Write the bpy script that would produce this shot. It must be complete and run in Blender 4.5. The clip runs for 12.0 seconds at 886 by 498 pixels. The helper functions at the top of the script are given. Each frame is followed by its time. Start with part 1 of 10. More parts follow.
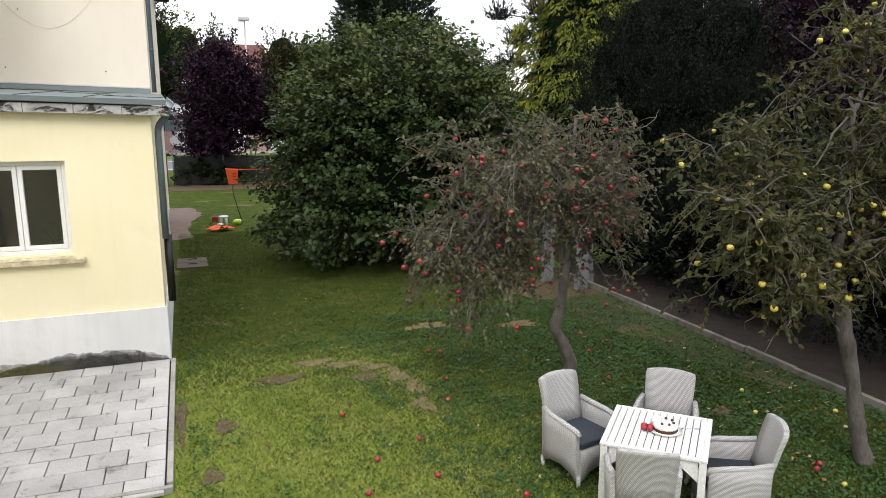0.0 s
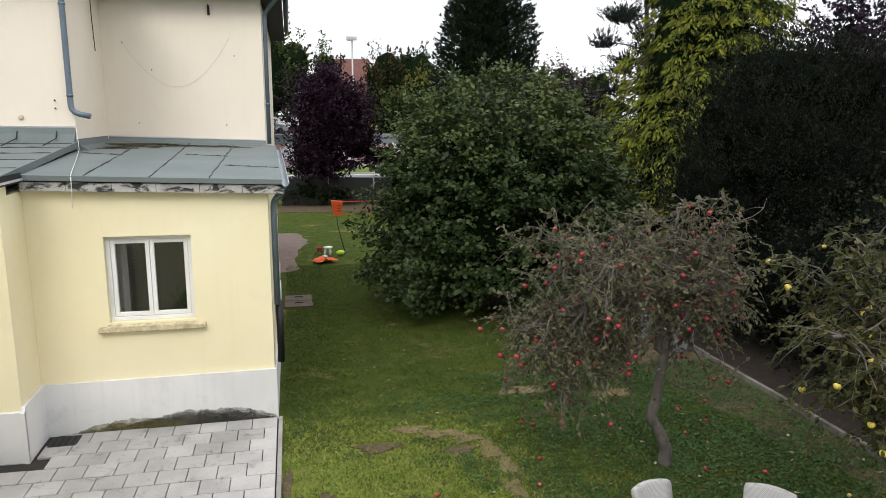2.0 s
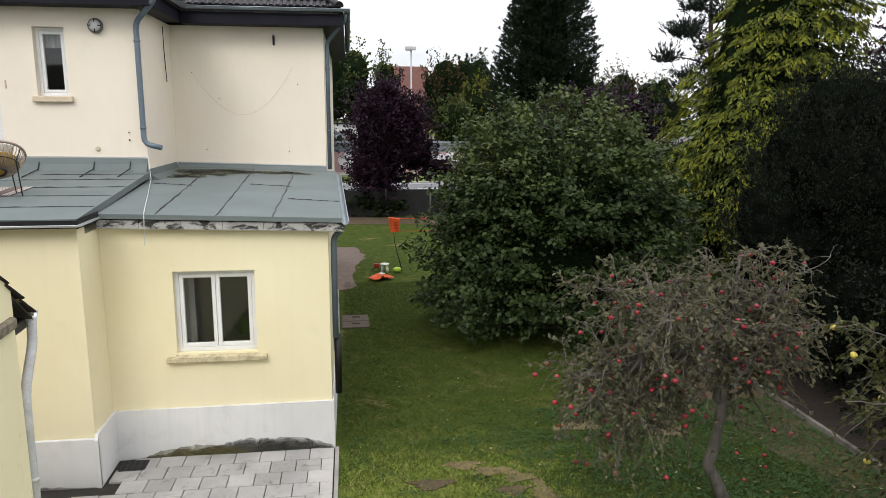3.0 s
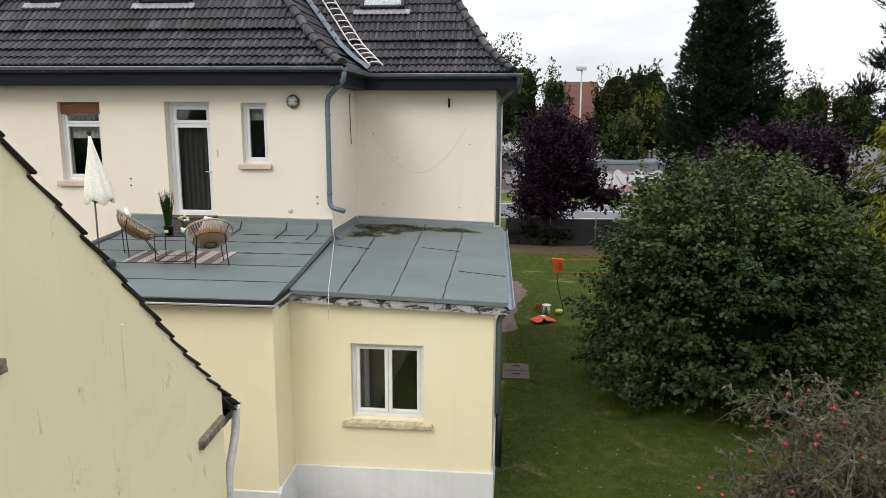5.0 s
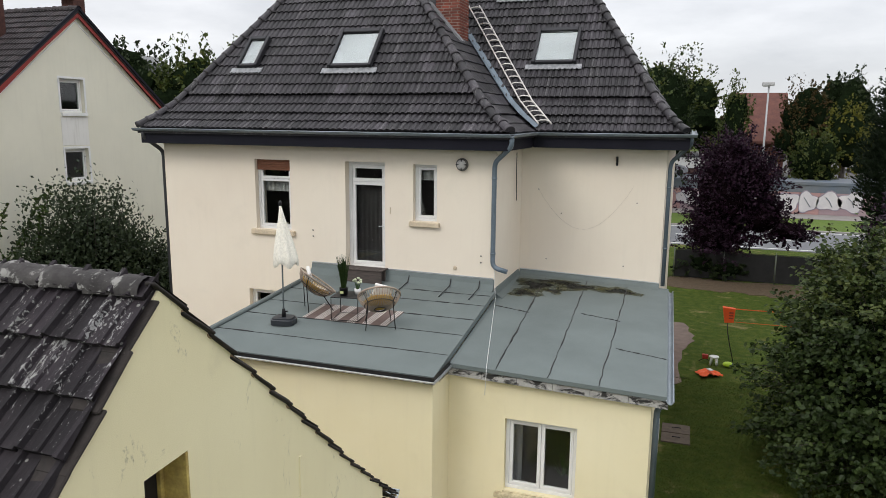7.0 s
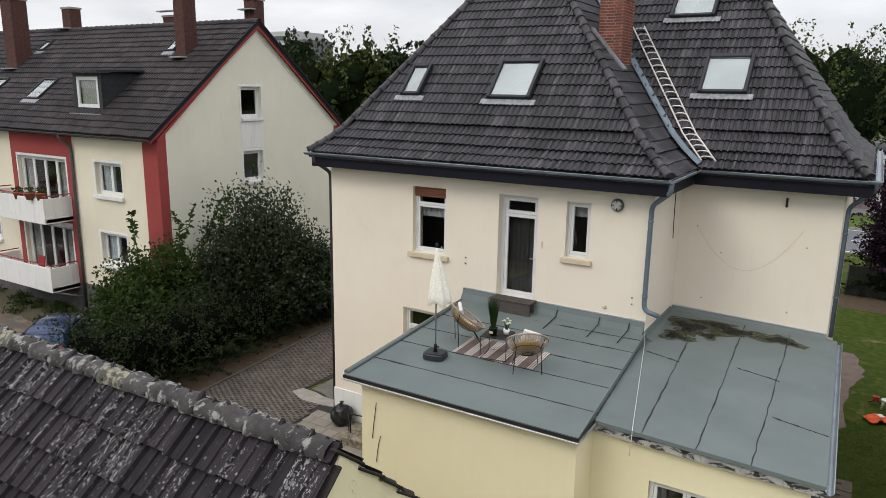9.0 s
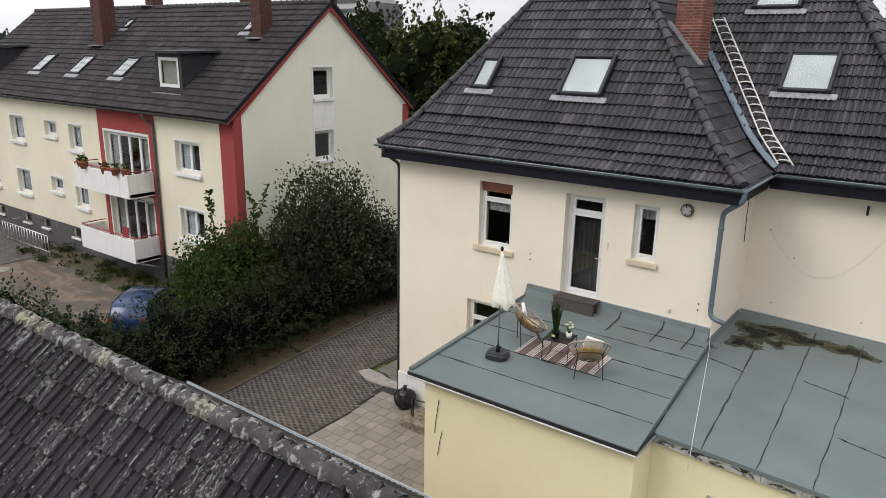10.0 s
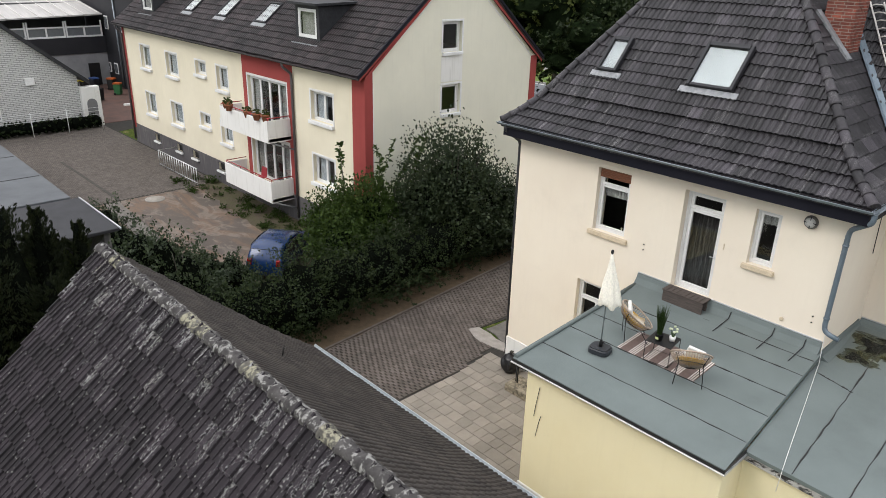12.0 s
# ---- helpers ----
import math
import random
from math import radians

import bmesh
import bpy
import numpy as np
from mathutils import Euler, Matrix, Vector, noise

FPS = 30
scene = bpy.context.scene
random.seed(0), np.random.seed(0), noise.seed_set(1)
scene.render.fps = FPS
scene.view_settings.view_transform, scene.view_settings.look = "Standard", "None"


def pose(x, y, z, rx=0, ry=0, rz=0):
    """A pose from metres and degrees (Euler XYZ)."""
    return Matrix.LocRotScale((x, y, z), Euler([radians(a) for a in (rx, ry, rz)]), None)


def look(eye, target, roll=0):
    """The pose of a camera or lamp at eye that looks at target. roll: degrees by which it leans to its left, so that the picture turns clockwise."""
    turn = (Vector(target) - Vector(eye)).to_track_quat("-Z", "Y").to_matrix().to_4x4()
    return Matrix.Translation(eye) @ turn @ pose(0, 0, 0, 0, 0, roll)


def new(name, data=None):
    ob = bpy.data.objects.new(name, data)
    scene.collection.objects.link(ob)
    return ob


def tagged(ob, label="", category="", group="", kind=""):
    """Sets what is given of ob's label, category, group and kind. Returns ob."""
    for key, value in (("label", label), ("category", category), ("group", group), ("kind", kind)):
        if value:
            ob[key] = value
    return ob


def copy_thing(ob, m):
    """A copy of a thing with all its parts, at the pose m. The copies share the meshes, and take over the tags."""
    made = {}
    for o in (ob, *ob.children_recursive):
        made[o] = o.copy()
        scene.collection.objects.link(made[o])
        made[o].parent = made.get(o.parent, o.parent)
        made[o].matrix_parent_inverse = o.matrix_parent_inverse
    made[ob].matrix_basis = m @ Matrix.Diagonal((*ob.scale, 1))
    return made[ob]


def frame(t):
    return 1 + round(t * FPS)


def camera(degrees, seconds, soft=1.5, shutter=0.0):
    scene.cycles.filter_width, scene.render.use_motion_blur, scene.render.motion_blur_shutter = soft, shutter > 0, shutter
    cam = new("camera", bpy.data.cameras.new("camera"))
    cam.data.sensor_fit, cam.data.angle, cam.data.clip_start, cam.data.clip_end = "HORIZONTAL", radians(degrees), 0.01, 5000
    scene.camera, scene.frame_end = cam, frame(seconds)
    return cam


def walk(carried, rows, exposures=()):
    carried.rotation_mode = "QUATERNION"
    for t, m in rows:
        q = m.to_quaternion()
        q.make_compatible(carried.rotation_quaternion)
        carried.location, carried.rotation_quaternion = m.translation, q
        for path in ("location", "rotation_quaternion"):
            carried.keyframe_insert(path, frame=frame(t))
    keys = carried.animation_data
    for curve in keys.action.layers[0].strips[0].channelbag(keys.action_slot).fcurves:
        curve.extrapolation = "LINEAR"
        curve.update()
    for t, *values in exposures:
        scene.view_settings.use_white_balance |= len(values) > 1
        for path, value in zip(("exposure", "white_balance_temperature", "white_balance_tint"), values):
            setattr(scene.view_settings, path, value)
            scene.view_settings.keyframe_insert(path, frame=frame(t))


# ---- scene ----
# ---- camera ----
cam = camera(64.08, 12.0, 0.8)
# seconds, eye x y z, yaw, pitch, roll (degrees)
PATH = [
    (0.0, 0.764, 0.467, 3.806, -19.968, -10.950, -0.007),
    (0.5, 0.741, 0.459, 4.101, -18.049, -10.929, 0.039),
    (1.0, 0.722, 0.451, 4.384, -16.110, -10.843, 0.158),
    (1.5, 0.709, 0.447, 4.672, -14.129, -10.808, 0.217),
    (2.0, 0.717, 0.446, 4.962, -12.091, -10.735, 0.238),
    (2.5, 0.708, 0.456, 5.250, -10.052, -10.664, 0.274),
    (4.5, 0.656, 0.399, 6.532, 2.212, -10.387, 0.151),
    (5.0, 0.620, 0.394, 6.884, 5.690, -10.288, 0.244),
    (5.5, 0.641, 0.392, 7.202, 9.208, -10.271, 0.336),
    (6.0, 0.672, 0.425, 7.501, 12.603, -10.201, 0.460),
    (6.5, 0.666, 0.439, 7.883, 15.825, -10.275, 0.496),
    (7.0, 0.664, 0.387, 8.276, 19.080, -10.358, 0.517),
    (9.0, 0.522, 0.327, 9.746, 30.995, -12.730, 0.889),
    (9.5, 0.480, 0.316, 10.157, 33.667, -14.247, 1.021),
    (10.0, 0.510, 0.271, 10.585, 36.311, -15.766, 1.140),
    (10.5, 0.557, 0.218, 11.009, 38.916, -17.298, 1.211),
    (11.0, 0.644, 0.209, 11.446, 41.469, -18.895, 1.362),
    (11.5, 0.673, 0.185, 11.894, 43.953, -20.584, 1.490),
    (12.0, 0.716, 0.159, 12.325, 46.338, -22.457, 1.650),
]
EXPOSURES = [(0.0, 0.83), (1.5, 0.7), (2.5, 0.62), (4.5, 0.48), (6.5, 0.29), (9.0, 0.2), (10.5, 0.37), (12.0, 0.5)]
walk(cam, [(t, pose(x, y, z, 90 + pitch, 0, yaw) @ pose(0, 0, 0, 0, 0, roll)) for t, x, y, z, yaw, pitch, roll in PATH], EXPOSURES)

# ---- sky and sun: a bright overcast day ----
SUN_ELEVATION, SUN_AZIMUTH = 42.0, 205.0  # degrees; the azimuth turns from +y to +x
world = bpy.data.worlds.new("overcast_sky")
scene.world = world
world.use_nodes = True
wn, wl = world.node_tree.nodes, world.node_tree.links
wn.clear()
w_out, w_bg = wn.new("ShaderNodeOutputWorld"), wn.new("ShaderNodeBackground")
w_sky = wn.new("ShaderNodeTexSky")
w_sky.sky_type = "NISHITA"
w_sky.sun_disc = False
w_sky.sun_elevation, w_sky.sun_rotation = radians(SUN_ELEVATION), radians(SUN_AZIMUTH)
w_co, w_map = wn.new("ShaderNodeTexCoord"), wn.new("ShaderNodeMapping")
w_map.inputs["Scale"].default_value = (1.0, 1.0, 3.2)
w_noise, w_ramp = wn.new("ShaderNodeTexNoise"), wn.new("ShaderNodeValToRGB")
w_noise.inputs["Scale"].default_value, w_noise.inputs["Detail"].default_value, w_noise.inputs["Roughness"].default_value = 2.0, 7.0, 0.55
w_ramp.color_ramp.elements[0].position, w_ramp.color_ramp.elements[0].color = 0.38, (5.4, 5.5, 5.8, 1)
w_ramp.color_ramp.elements[1].position, w_ramp.color_ramp.elements[1].color = 0.70, (9.0, 9.0, 9.2, 1)
w_sep, w_grad, w_mul = wn.new("ShaderNodeSeparateXYZ"), wn.new("ShaderNodeMapRange"), wn.new("ShaderNodeMix")
w_grad.inputs["From Min"].default_value, w_grad.inputs["From Max"].default_value = 0.12, 0.9
w_grad.inputs["To Min"].default_value, w_grad.inputs["To Max"].default_value = 1.12, 2.2
w_mul.data_type, w_mul.blend_type = "RGBA", "MULTIPLY"
w_mul.inputs[0].default_value = 1.0
w_mix = wn.new("ShaderNodeMix")
w_mix.data_type = "RGBA"
w_mix.inputs[0].default_value = 0.9
wl.new(w_co.outputs["Generated"], w_map.inputs["Vector"])
wl.new(w_map.outputs["Vector"], w_noise.inputs["Vector"])
wl.new(w_noise.outputs["Fac"], w_ramp.inputs["Fac"])
wl.new(w_co.outputs["Generated"], w_sep.inputs[0])
wl.new(w_sep.outputs["Z"], w_grad.inputs["Value"])
wl.new(w_ramp.outputs["Color"], w_mul.inputs[6])
wl.new(w_grad.outputs["Result"], w_mul.inputs[7])
wl.new(w_sky.outputs["Color"], w_mix.inputs[6])
wl.new(w_mul.outputs[2], w_mix.inputs[7])
wl.new(w_mix.outputs[2], w_bg.inputs["Color"])
w_bg.inputs["Strength"].default_value = 0.1
wl.new(w_bg.outputs[0], w_out.inputs[0])
sun_data = bpy.data.lights.new("sun", "SUN")
sun_data.energy, sun_data.angle, sun_data.color = 0.9, radians(25), (1.0, 0.965, 0.91)
sun = new("sun", sun_data)
sun_az, sun_el = radians(SUN_AZIMUTH), radians(SUN_ELEVATION)
sun.matrix_basis = look((0, 0, 60), Vector((0, 0, 60)) - Vector((math.sin(sun_az) * math.cos(sun_el), math.cos(sun_az) * math.cos(sun_el), math.sin(sun_el))))

# ---- materials ----
def graph(name):
    m = bpy.data.materials.new(name)
    m.use_nodes = True
    t = m.node_tree
    return m, t.nodes, t.links, t.nodes["Principled BSDF"]


def node(n, kind, **values):
    made = n.new(kind)
    for key, value in values.items():
        made.inputs[key].default_value = value
    return made


def ramp(n, stops):
    r = n.new("ShaderNodeValToRGB")
    els = r.color_ramp.elements
    while len(els) < len(stops):
        els.new(0.5)
    for e, (p, c) in zip(els, stops):
        e.position, e.color = p, (*c, 1)
    return r


def mixer(n, l, fac, a, b, blend="MIX"):
    """A colour mix; fac, a and b are sockets or plain values."""
    m = n.new("ShaderNodeMix")
    m.data_type, m.blend_type = "RGBA", blend
    for socket, v in ((m.inputs[0], fac), (m.inputs[6], a), (m.inputs[7], b)):
        if isinstance(v, bpy.types.NodeSocket):
            l.new(v, socket)
        elif isinstance(v, (int, float)):
            socket.default_value = v
        else:
            socket.default_value = (*v, 1)
    return m.outputs[2]


def coords(n, l, scale=(1, 1, 1)):
    c, m = n.new("ShaderNodeNewGeometry"), n.new("ShaderNodeMapping")
    m.inputs["Scale"].default_value = scale
    l.new(c.outputs["Position"], m.inputs["Vector"])
    return m.outputs["Vector"]


def noise_of(n, l, vec, scale, detail=6.0, rough=0.55, dist=0.0):
    t = node(n, "ShaderNodeTexNoise", Scale=scale, Detail=detail, Roughness=rough, Distortion=dist)
    l.new(vec, t.inputs["Vector"])
    return t.outputs["Fac"]


def bump(n, l, height, strength, distance, bsdf):
    b = node(n, "ShaderNodeBump", Strength=strength, Distance=distance)
    l.new(height, b.inputs["Height"])
    l.new(b.outputs["Normal"], bsdf.inputs["Normal"])


def surface(name, light, dark, scale=3.0, fine=60.0, rough=0.8, metal=0.0, relief=0.3, depth=0.004, vary=0.0, island=0.0, spec=0.35, stretch=(1, 1, 1)):
    """A plain weathered surface: two tones in large patches, fine grain and relief, and a spread from piece to piece."""
    m, n, l, p = graph(name)
    v = coords(n, l, stretch)
    big, small = noise_of(n, l, v, scale), noise_of(n, l, v, fine, 4.0)
    r = ramp(n, [(0.3, dark), (0.7, light)])
    l.new(big, r.inputs["Fac"])
    g = ramp(n, [(0.25, (0.82, 0.82, 0.82)), (0.75, (1.12, 1.12, 1.12))])
    l.new(small, g.inputs["Fac"])
    c = mixer(n, l, 1.0, r.outputs["Color"], g.outputs["Color"], "MULTIPLY")
    if vary or island:
        src = n.new("ShaderNodeObjectInfo").outputs["Random"] if vary else n.new("ShaderNodeNewGeometry").outputs["Random Per Island"]
        k = vary or island
        q = ramp(n, [(0.0, (1 - k,) * 3), (1.0, (1 + k,) * 3)])
        l.new(src, q.inputs["Fac"])
        c = mixer(n, l, 1.0, c, q.outputs["Color"], "MULTIPLY")
    l.new(c, p.inputs["Base Color"])
    p.inputs["Roughness"].default_value, p.inputs["Metallic"].default_value = rough, metal
    p.inputs["Specular IOR Level"].default_value = spec
    if relief:
        bump(n, l, small, relief, depth, p)
    return m


def plain(name, colour, rough=0.5, metal=0.0, spec=0.4):
    tone = tuple(c * 0.86 for c in colour)
    return surface(name, colour, tone, scale=2.0, fine=90.0, rough=rough, metal=metal, relief=0.08, depth=0.001, spec=spec)


def render_wall(name, light, dark, stain=(0.45, 0.43, 0.36), amount=0.35, streaks=None):
    """Painted render: fine grain, broad tone drift, vertical rain streaks and a few soiled patches."""
    m, n, l, p = graph(name)
    v = coords(n, l)
    big, grain = noise_of(n, l, v, 0.6, 5.0), noise_of(n, l, v, 130.0, 3.0)
    r = ramp(n, [(0.3, dark), (0.7, light)])
    l.new(big, r.inputs["Fac"])
    streak = noise_of(n, l, coords(n, l, (5.0, 5.0, 0.35)), 1.6, 6.0, 0.6)
    patch = noise_of(n, l, v, 1.1, 8.0, 0.65, 0.4)
    s1 = ramp(n, [(0.52, (0, 0, 0)), (0.8, (amount if streaks is None else streaks,) * 3)])
    l.new(streak, s1.inputs["Fac"])
    s2 = ramp(n, [(0.58, (0, 0, 0)), (0.82, (amount,) * 3)])
    l.new(patch, s2.inputs["Fac"])
    c = mixer(n, l, s1.outputs["Color"], r.outputs["Color"], stain)
    c = mixer(n, l, s2.outputs["Color"], c, stain)
    l.new(c, p.inputs["Base Color"])
    p.inputs["Roughness"].default_value, p.inputs["Specular IOR Level"].default_value = 0.9, 0.2
    bump(n, l, grain, 0.35, 0.004, p)
    return m


def leaf_mat(name, tones, gloss=0.45, through_light=0.3, shine=0.16):
    """Foliage: the tone goes from leaf to leaf and in larger drifts; some light comes through."""
    m, n, l, p = graph(name)
    r = ramp(n, [(i / max(1, len(tones) - 1), c) for i, c in enumerate(tones)])
    g = n.new("ShaderNodeNewGeometry")
    big = noise_of(n, l, coords(n, l), 1.1, 3.0)
    add = n.new("ShaderNodeMath")
    add.operation = "MULTIPLY_ADD"
    add.inputs[1].default_value, add.inputs[2].default_value = 0.55, -0.02
    l.new(g.outputs["Random Per Island"], add.inputs[0])
    add2 = n.new("ShaderNodeMath")
    add2.operation = "MULTIPLY_ADD"
    add2.inputs[1].default_value = 0.9
    l.new(big, add2.inputs[0])
    sub = n.new("ShaderNodeMath")
    sub.operation = "SUBTRACT"
    sub.inputs[1].default_value = 0.22
    l.new(add.outputs[0], add2.inputs[2])
    l.new(add2.outputs[0], sub.inputs[0])
    l.new(sub.outputs[0], r.inputs["Fac"])
    l.new(r.outputs["Color"], p.inputs["Base Color"])
    p.inputs["Roughness"].default_value, p.inputs["Specular IOR Level"].default_value = gloss + 0.1, shine
    tr, mx, out = n.new("ShaderNodeBsdfTranslucent"), n.new("ShaderNodeMixShader"), n["Material Output"]
    l.new(r.outputs["Color"], tr.inputs["Color"])
    mx.inputs[0].default_value = through_light
    l.new(p.outputs[0], mx.inputs[1])
    l.new(tr.outputs[0], mx.inputs[2])
    l.new(mx.outputs[0], out.inputs["Surface"])
    return m


def glass(name, tint=(0.02, 0.025, 0.03)):
    """A pane that mirrors the sky and lets some of the dark room show."""
    m, n, l, p = graph(name)
    p.inputs["Base Color"].default_value = (*tint, 1)
    p.inputs["Roughness"].default_value = 0.03
    p.inputs["Transmission Weight"].default_value = 1.0
    p.inputs["IOR"].default_value = 1.5
    p.inputs["Base Color"].default_value = (0.86, 0.9, 0.9, 1)
    return m


CREAM = render_wall("cream_render", (0.81, 0.735, 0.615), (0.77, 0.685, 0.57), amount=0.14, streaks=0.07)
YELLOW = render_wall("yellow_render", (0.82, 0.745, 0.52), (0.77, 0.69, 0.455), stain=(0.5, 0.45, 0.3), amount=0.2, streaks=0.08)
PLINTH = render_wall("whitewashed_plinth", (0.74, 0.73, 0.72), (0.60, 0.60, 0.59), stain=(0.2, 0.2, 0.19), amount=0.35, streaks=0.12)
APT = render_wall("pale_yellow_render", (0.76, 0.70, 0.55), (0.70, 0.64, 0.50), amount=0.12)
APT_GABLE = render_wall("pale_green_render", (0.76, 0.735, 0.615), (0.70, 0.68, 0.57), amount=0.1)
RED = render_wall("red_render", (0.33, 0.068, 0.062), (0.28, 0.056, 0.052), stain=(0.2, 0.05, 0.04), amount=0.3)
GREY_BASE = render_wall("grey_base_render", (0.115, 0.108, 0.112), (0.085, 0.08, 0.084), amount=0.2)
WHITE = plain("white_plastic", (0.80, 0.80, 0.79), 0.35)
WHITE_WALL = render_wall("white_render", (0.78, 0.77, 0.74), (0.72, 0.71, 0.68), stain=(0.4, 0.38, 0.32), amount=0.4)
ROOF_FELT = surface("bitumen_felt", (0.15, 0.178, 0.174), (0.118, 0.14, 0.137), scale=0.9, fine=120.0, rough=0.75, relief=0.4, depth=0.003)
FELT_SEAM = surface("tarred_seam", (0.03, 0.03, 0.03), (0.02, 0.02, 0.022), scale=6, rough=0.6)
ZINC = surface("weathered_zinc", (0.30, 0.34, 0.37), (0.22, 0.25, 0.28), scale=2.5, fine=40, rough=0.45, metal=0.6, relief=0.1)
PIPE = surface("painted_zinc_pipe", (0.17, 0.21, 0.25), (0.12, 0.155, 0.185), scale=3, rough=0.45, metal=0.3, relief=0.1)
ALU = plain("aluminium_strip", (0.70, 0.71, 0.72), 0.35, 0.8)
DARK_WOOD = surface("dark_painted_board", (0.012, 0.012, 0.019), (0.008, 0.008, 0.014), scale=2, rough=0.6, spec=0.15)
def roof_tile_mat(name, key):
    """Dark concrete tile: tone from tile to tile, grain, and pale runs of dirt down the slope."""
    m, n, l, p = graph(name)
    v = coords(n, l)
    base = ramp(n, [(0.3, (0.011, 0.0098, 0.012)), (0.7, (0.030, 0.0265, 0.031))])
    l.new(noise_of(n, l, v, 1.4), base.inputs["Fac"])
    rnd = n.new("ShaderNodeObjectInfo").outputs["Random"] if key == "object" else n.new("ShaderNodeNewGeometry").outputs["Random Per Island"]
    tone = ramp(n, [(0, (0.4,) * 3), (0.85, (1.35,) * 3), (1, (2.4,) * 3)])
    l.new(rnd, tone.inputs["Fac"])
    c = mixer(n, l, 1.0, base.outputs["Color"], tone.outputs["Color"], "MULTIPLY")
    fine = noise_of(n, l, v, 42.0, 4.0, 0.65)
    runs = noise_of(n, l, coords(n, l, (6.0, 0.3, 0.3)), 1.5, 6.0, 0.7)
    mask = ramp(n, [(0.53, (0, 0, 0)), (0.68, (0.8,) * 3)])
    l.new(runs, mask.inputs["Fac"])
    speck = ramp(n, [(0.42, (0, 0, 0)), (0.62, (1, 1, 1))])
    l.new(fine, speck.inputs["Fac"])
    both = mixer(n, l, 1.0, mask.outputs["Color"], speck.outputs["Color"], "MULTIPLY")
    c = mixer(n, l, both, c, (0.175, 0.168, 0.17))
    grain = ramp(n, [(0.3, (0.5,) * 3), (0.7, (1.4,) * 3)])
    l.new(fine, grain.inputs["Fac"])
    l.new(mixer(n, l, 1.0, c, grain.outputs["Color"], "MULTIPLY"), p.inputs["Base Color"])
    p.inputs["Roughness"].default_value, p.inputs["Specular IOR Level"].default_value = 0.56, 0.42
    bump(n, l, fine, 0.4, 0.004, p)
    return m


TILE, TILE_PART = roof_tile_mat("grey_concrete_tile", "island"), roof_tile_mat("grey_concrete_tile_single", "object")
BROWN_TILE = surface("brown_concrete_tile", (0.036, 0.0265, 0.028), (0.011, 0.0085, 0.0095), scale=0.7, fine=30, rough=0.6, relief=0.4, depth=0.004, island=0.6)
BRICK = surface("chimney_brick", (0.27, 0.075, 0.048), (0.14, 0.042, 0.032), scale=5, fine=50, rough=0.85, island=0.3)
LEAF_HAZEL = leaf_mat("hazel_leaf", [(0.018, 0.05, 0.014), (0.035, 0.085, 0.02), (0.06, 0.12, 0.028), (0.10, 0.16, 0.04)])
# near-black for added panels behind windows: the rooms' dimness is in this colour
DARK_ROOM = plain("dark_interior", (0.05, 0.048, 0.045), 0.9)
PANE = glass("window_glass")
# ---- building tools ----
def cuboid(bm, x0, x1, y0, y1, z0, z1):
    v = [bm.verts.new((x, y, z)) for x in (x0, x1) for y in (y0, y1) for z in (z0, z1)]
    for f in ((0, 1, 3, 2), (4, 6, 7, 5), (0, 4, 5, 1), (2, 3, 7, 6), (0, 2, 6, 4), (1, 5, 7, 3)):
        bm.faces.new([v[i] for i in f])
    return v


def soft_box(x0, x1, y0, y1, z0, z1, bevel=0.01, segments=1):
    bm = bmesh.new()
    cuboid(bm, x0, x1, y0, y1, z0, z1)
    if bevel:
        bmesh.ops.bevel(bm, geom=bm.edges[:], offset=bevel, segments=segments, affect="EDGES", profile=0.7)
    return bm


def prism(points, axis, a, b):
    """A solid with the outline points, pulled along the axis from a to b."""
    bm = bmesh.new()
    put = {"x": lambda p, d: (d, p[0], p[1]), "y": lambda p, d: (p[0], d, p[1]), "z": lambda p, d: (p[0], p[1], d)}[axis]
    lo, hi = [bm.verts.new(put(p, a)) for p in points], [bm.verts.new(put(p, b)) for p in points]
    n = len(points)
    bm.faces.new(lo), bm.faces.new(hi)
    for i in range(n):
        bm.faces.new((lo[i], lo[(i + 1) % n], hi[(i + 1) % n], hi[i]))
    bmesh.ops.recalc_face_normals(bm, faces=bm.faces[:])
    return bm


def tube(points, radius, sides=10, closed_ends=True, radii=None):
    """A pipe along the points; radii may taper it."""
    bm = bmesh.new()
    pts = [Vector(p) for p in points]
    rings, side = [], None
    for i, p in enumerate(pts):
        d = (pts[min(i + 1, len(pts) - 1)] - pts[max(i - 1, 0)]).normalized()
        if side is None:
            side = d.orthogonal().normalized()
        side = (side - d * side.dot(d)).normalized()
        other, r = d.cross(side), radii[i] if radii else radius
        rings.append([bm.verts.new(p + r * (math.cos(a) * side + math.sin(a) * other)) for a in [2 * math.pi * k / sides for k in range(sides)]])
    for a, b in zip(rings, rings[1:]):
        for k in range(sides):
            bm.faces.new((a[k], a[(k + 1) % sides], b[(k + 1) % sides], b[k]))
    if closed_ends:
        bm.faces.new(rings[0][::-1]), bm.faces.new(rings[-1])
    for f in bm.faces:
        f.smooth = len(f.verts) == 4
    return bm


def lathe(profile, x=0.0, y=0.0, z=0.0, sides=20):
    """A turned body: profile rows of radius and height."""
    bm = bmesh.new()
    rings = [[bm.verts.new((x + r * math.cos(a), y + r * math.sin(a), z + h)) for a in [2 * math.pi * k / sides for k in range(sides)]] for r, h in profile]
    for a, b in zip(rings, rings[1:]):
        for k in range(sides):
            bm.faces.new((a[k], a[(k + 1) % sides], b[(k + 1) % sides], b[k])).smooth = True
    bm.faces.new(rings[0][::-1]), bm.faces.new(rings[-1])
    return bm


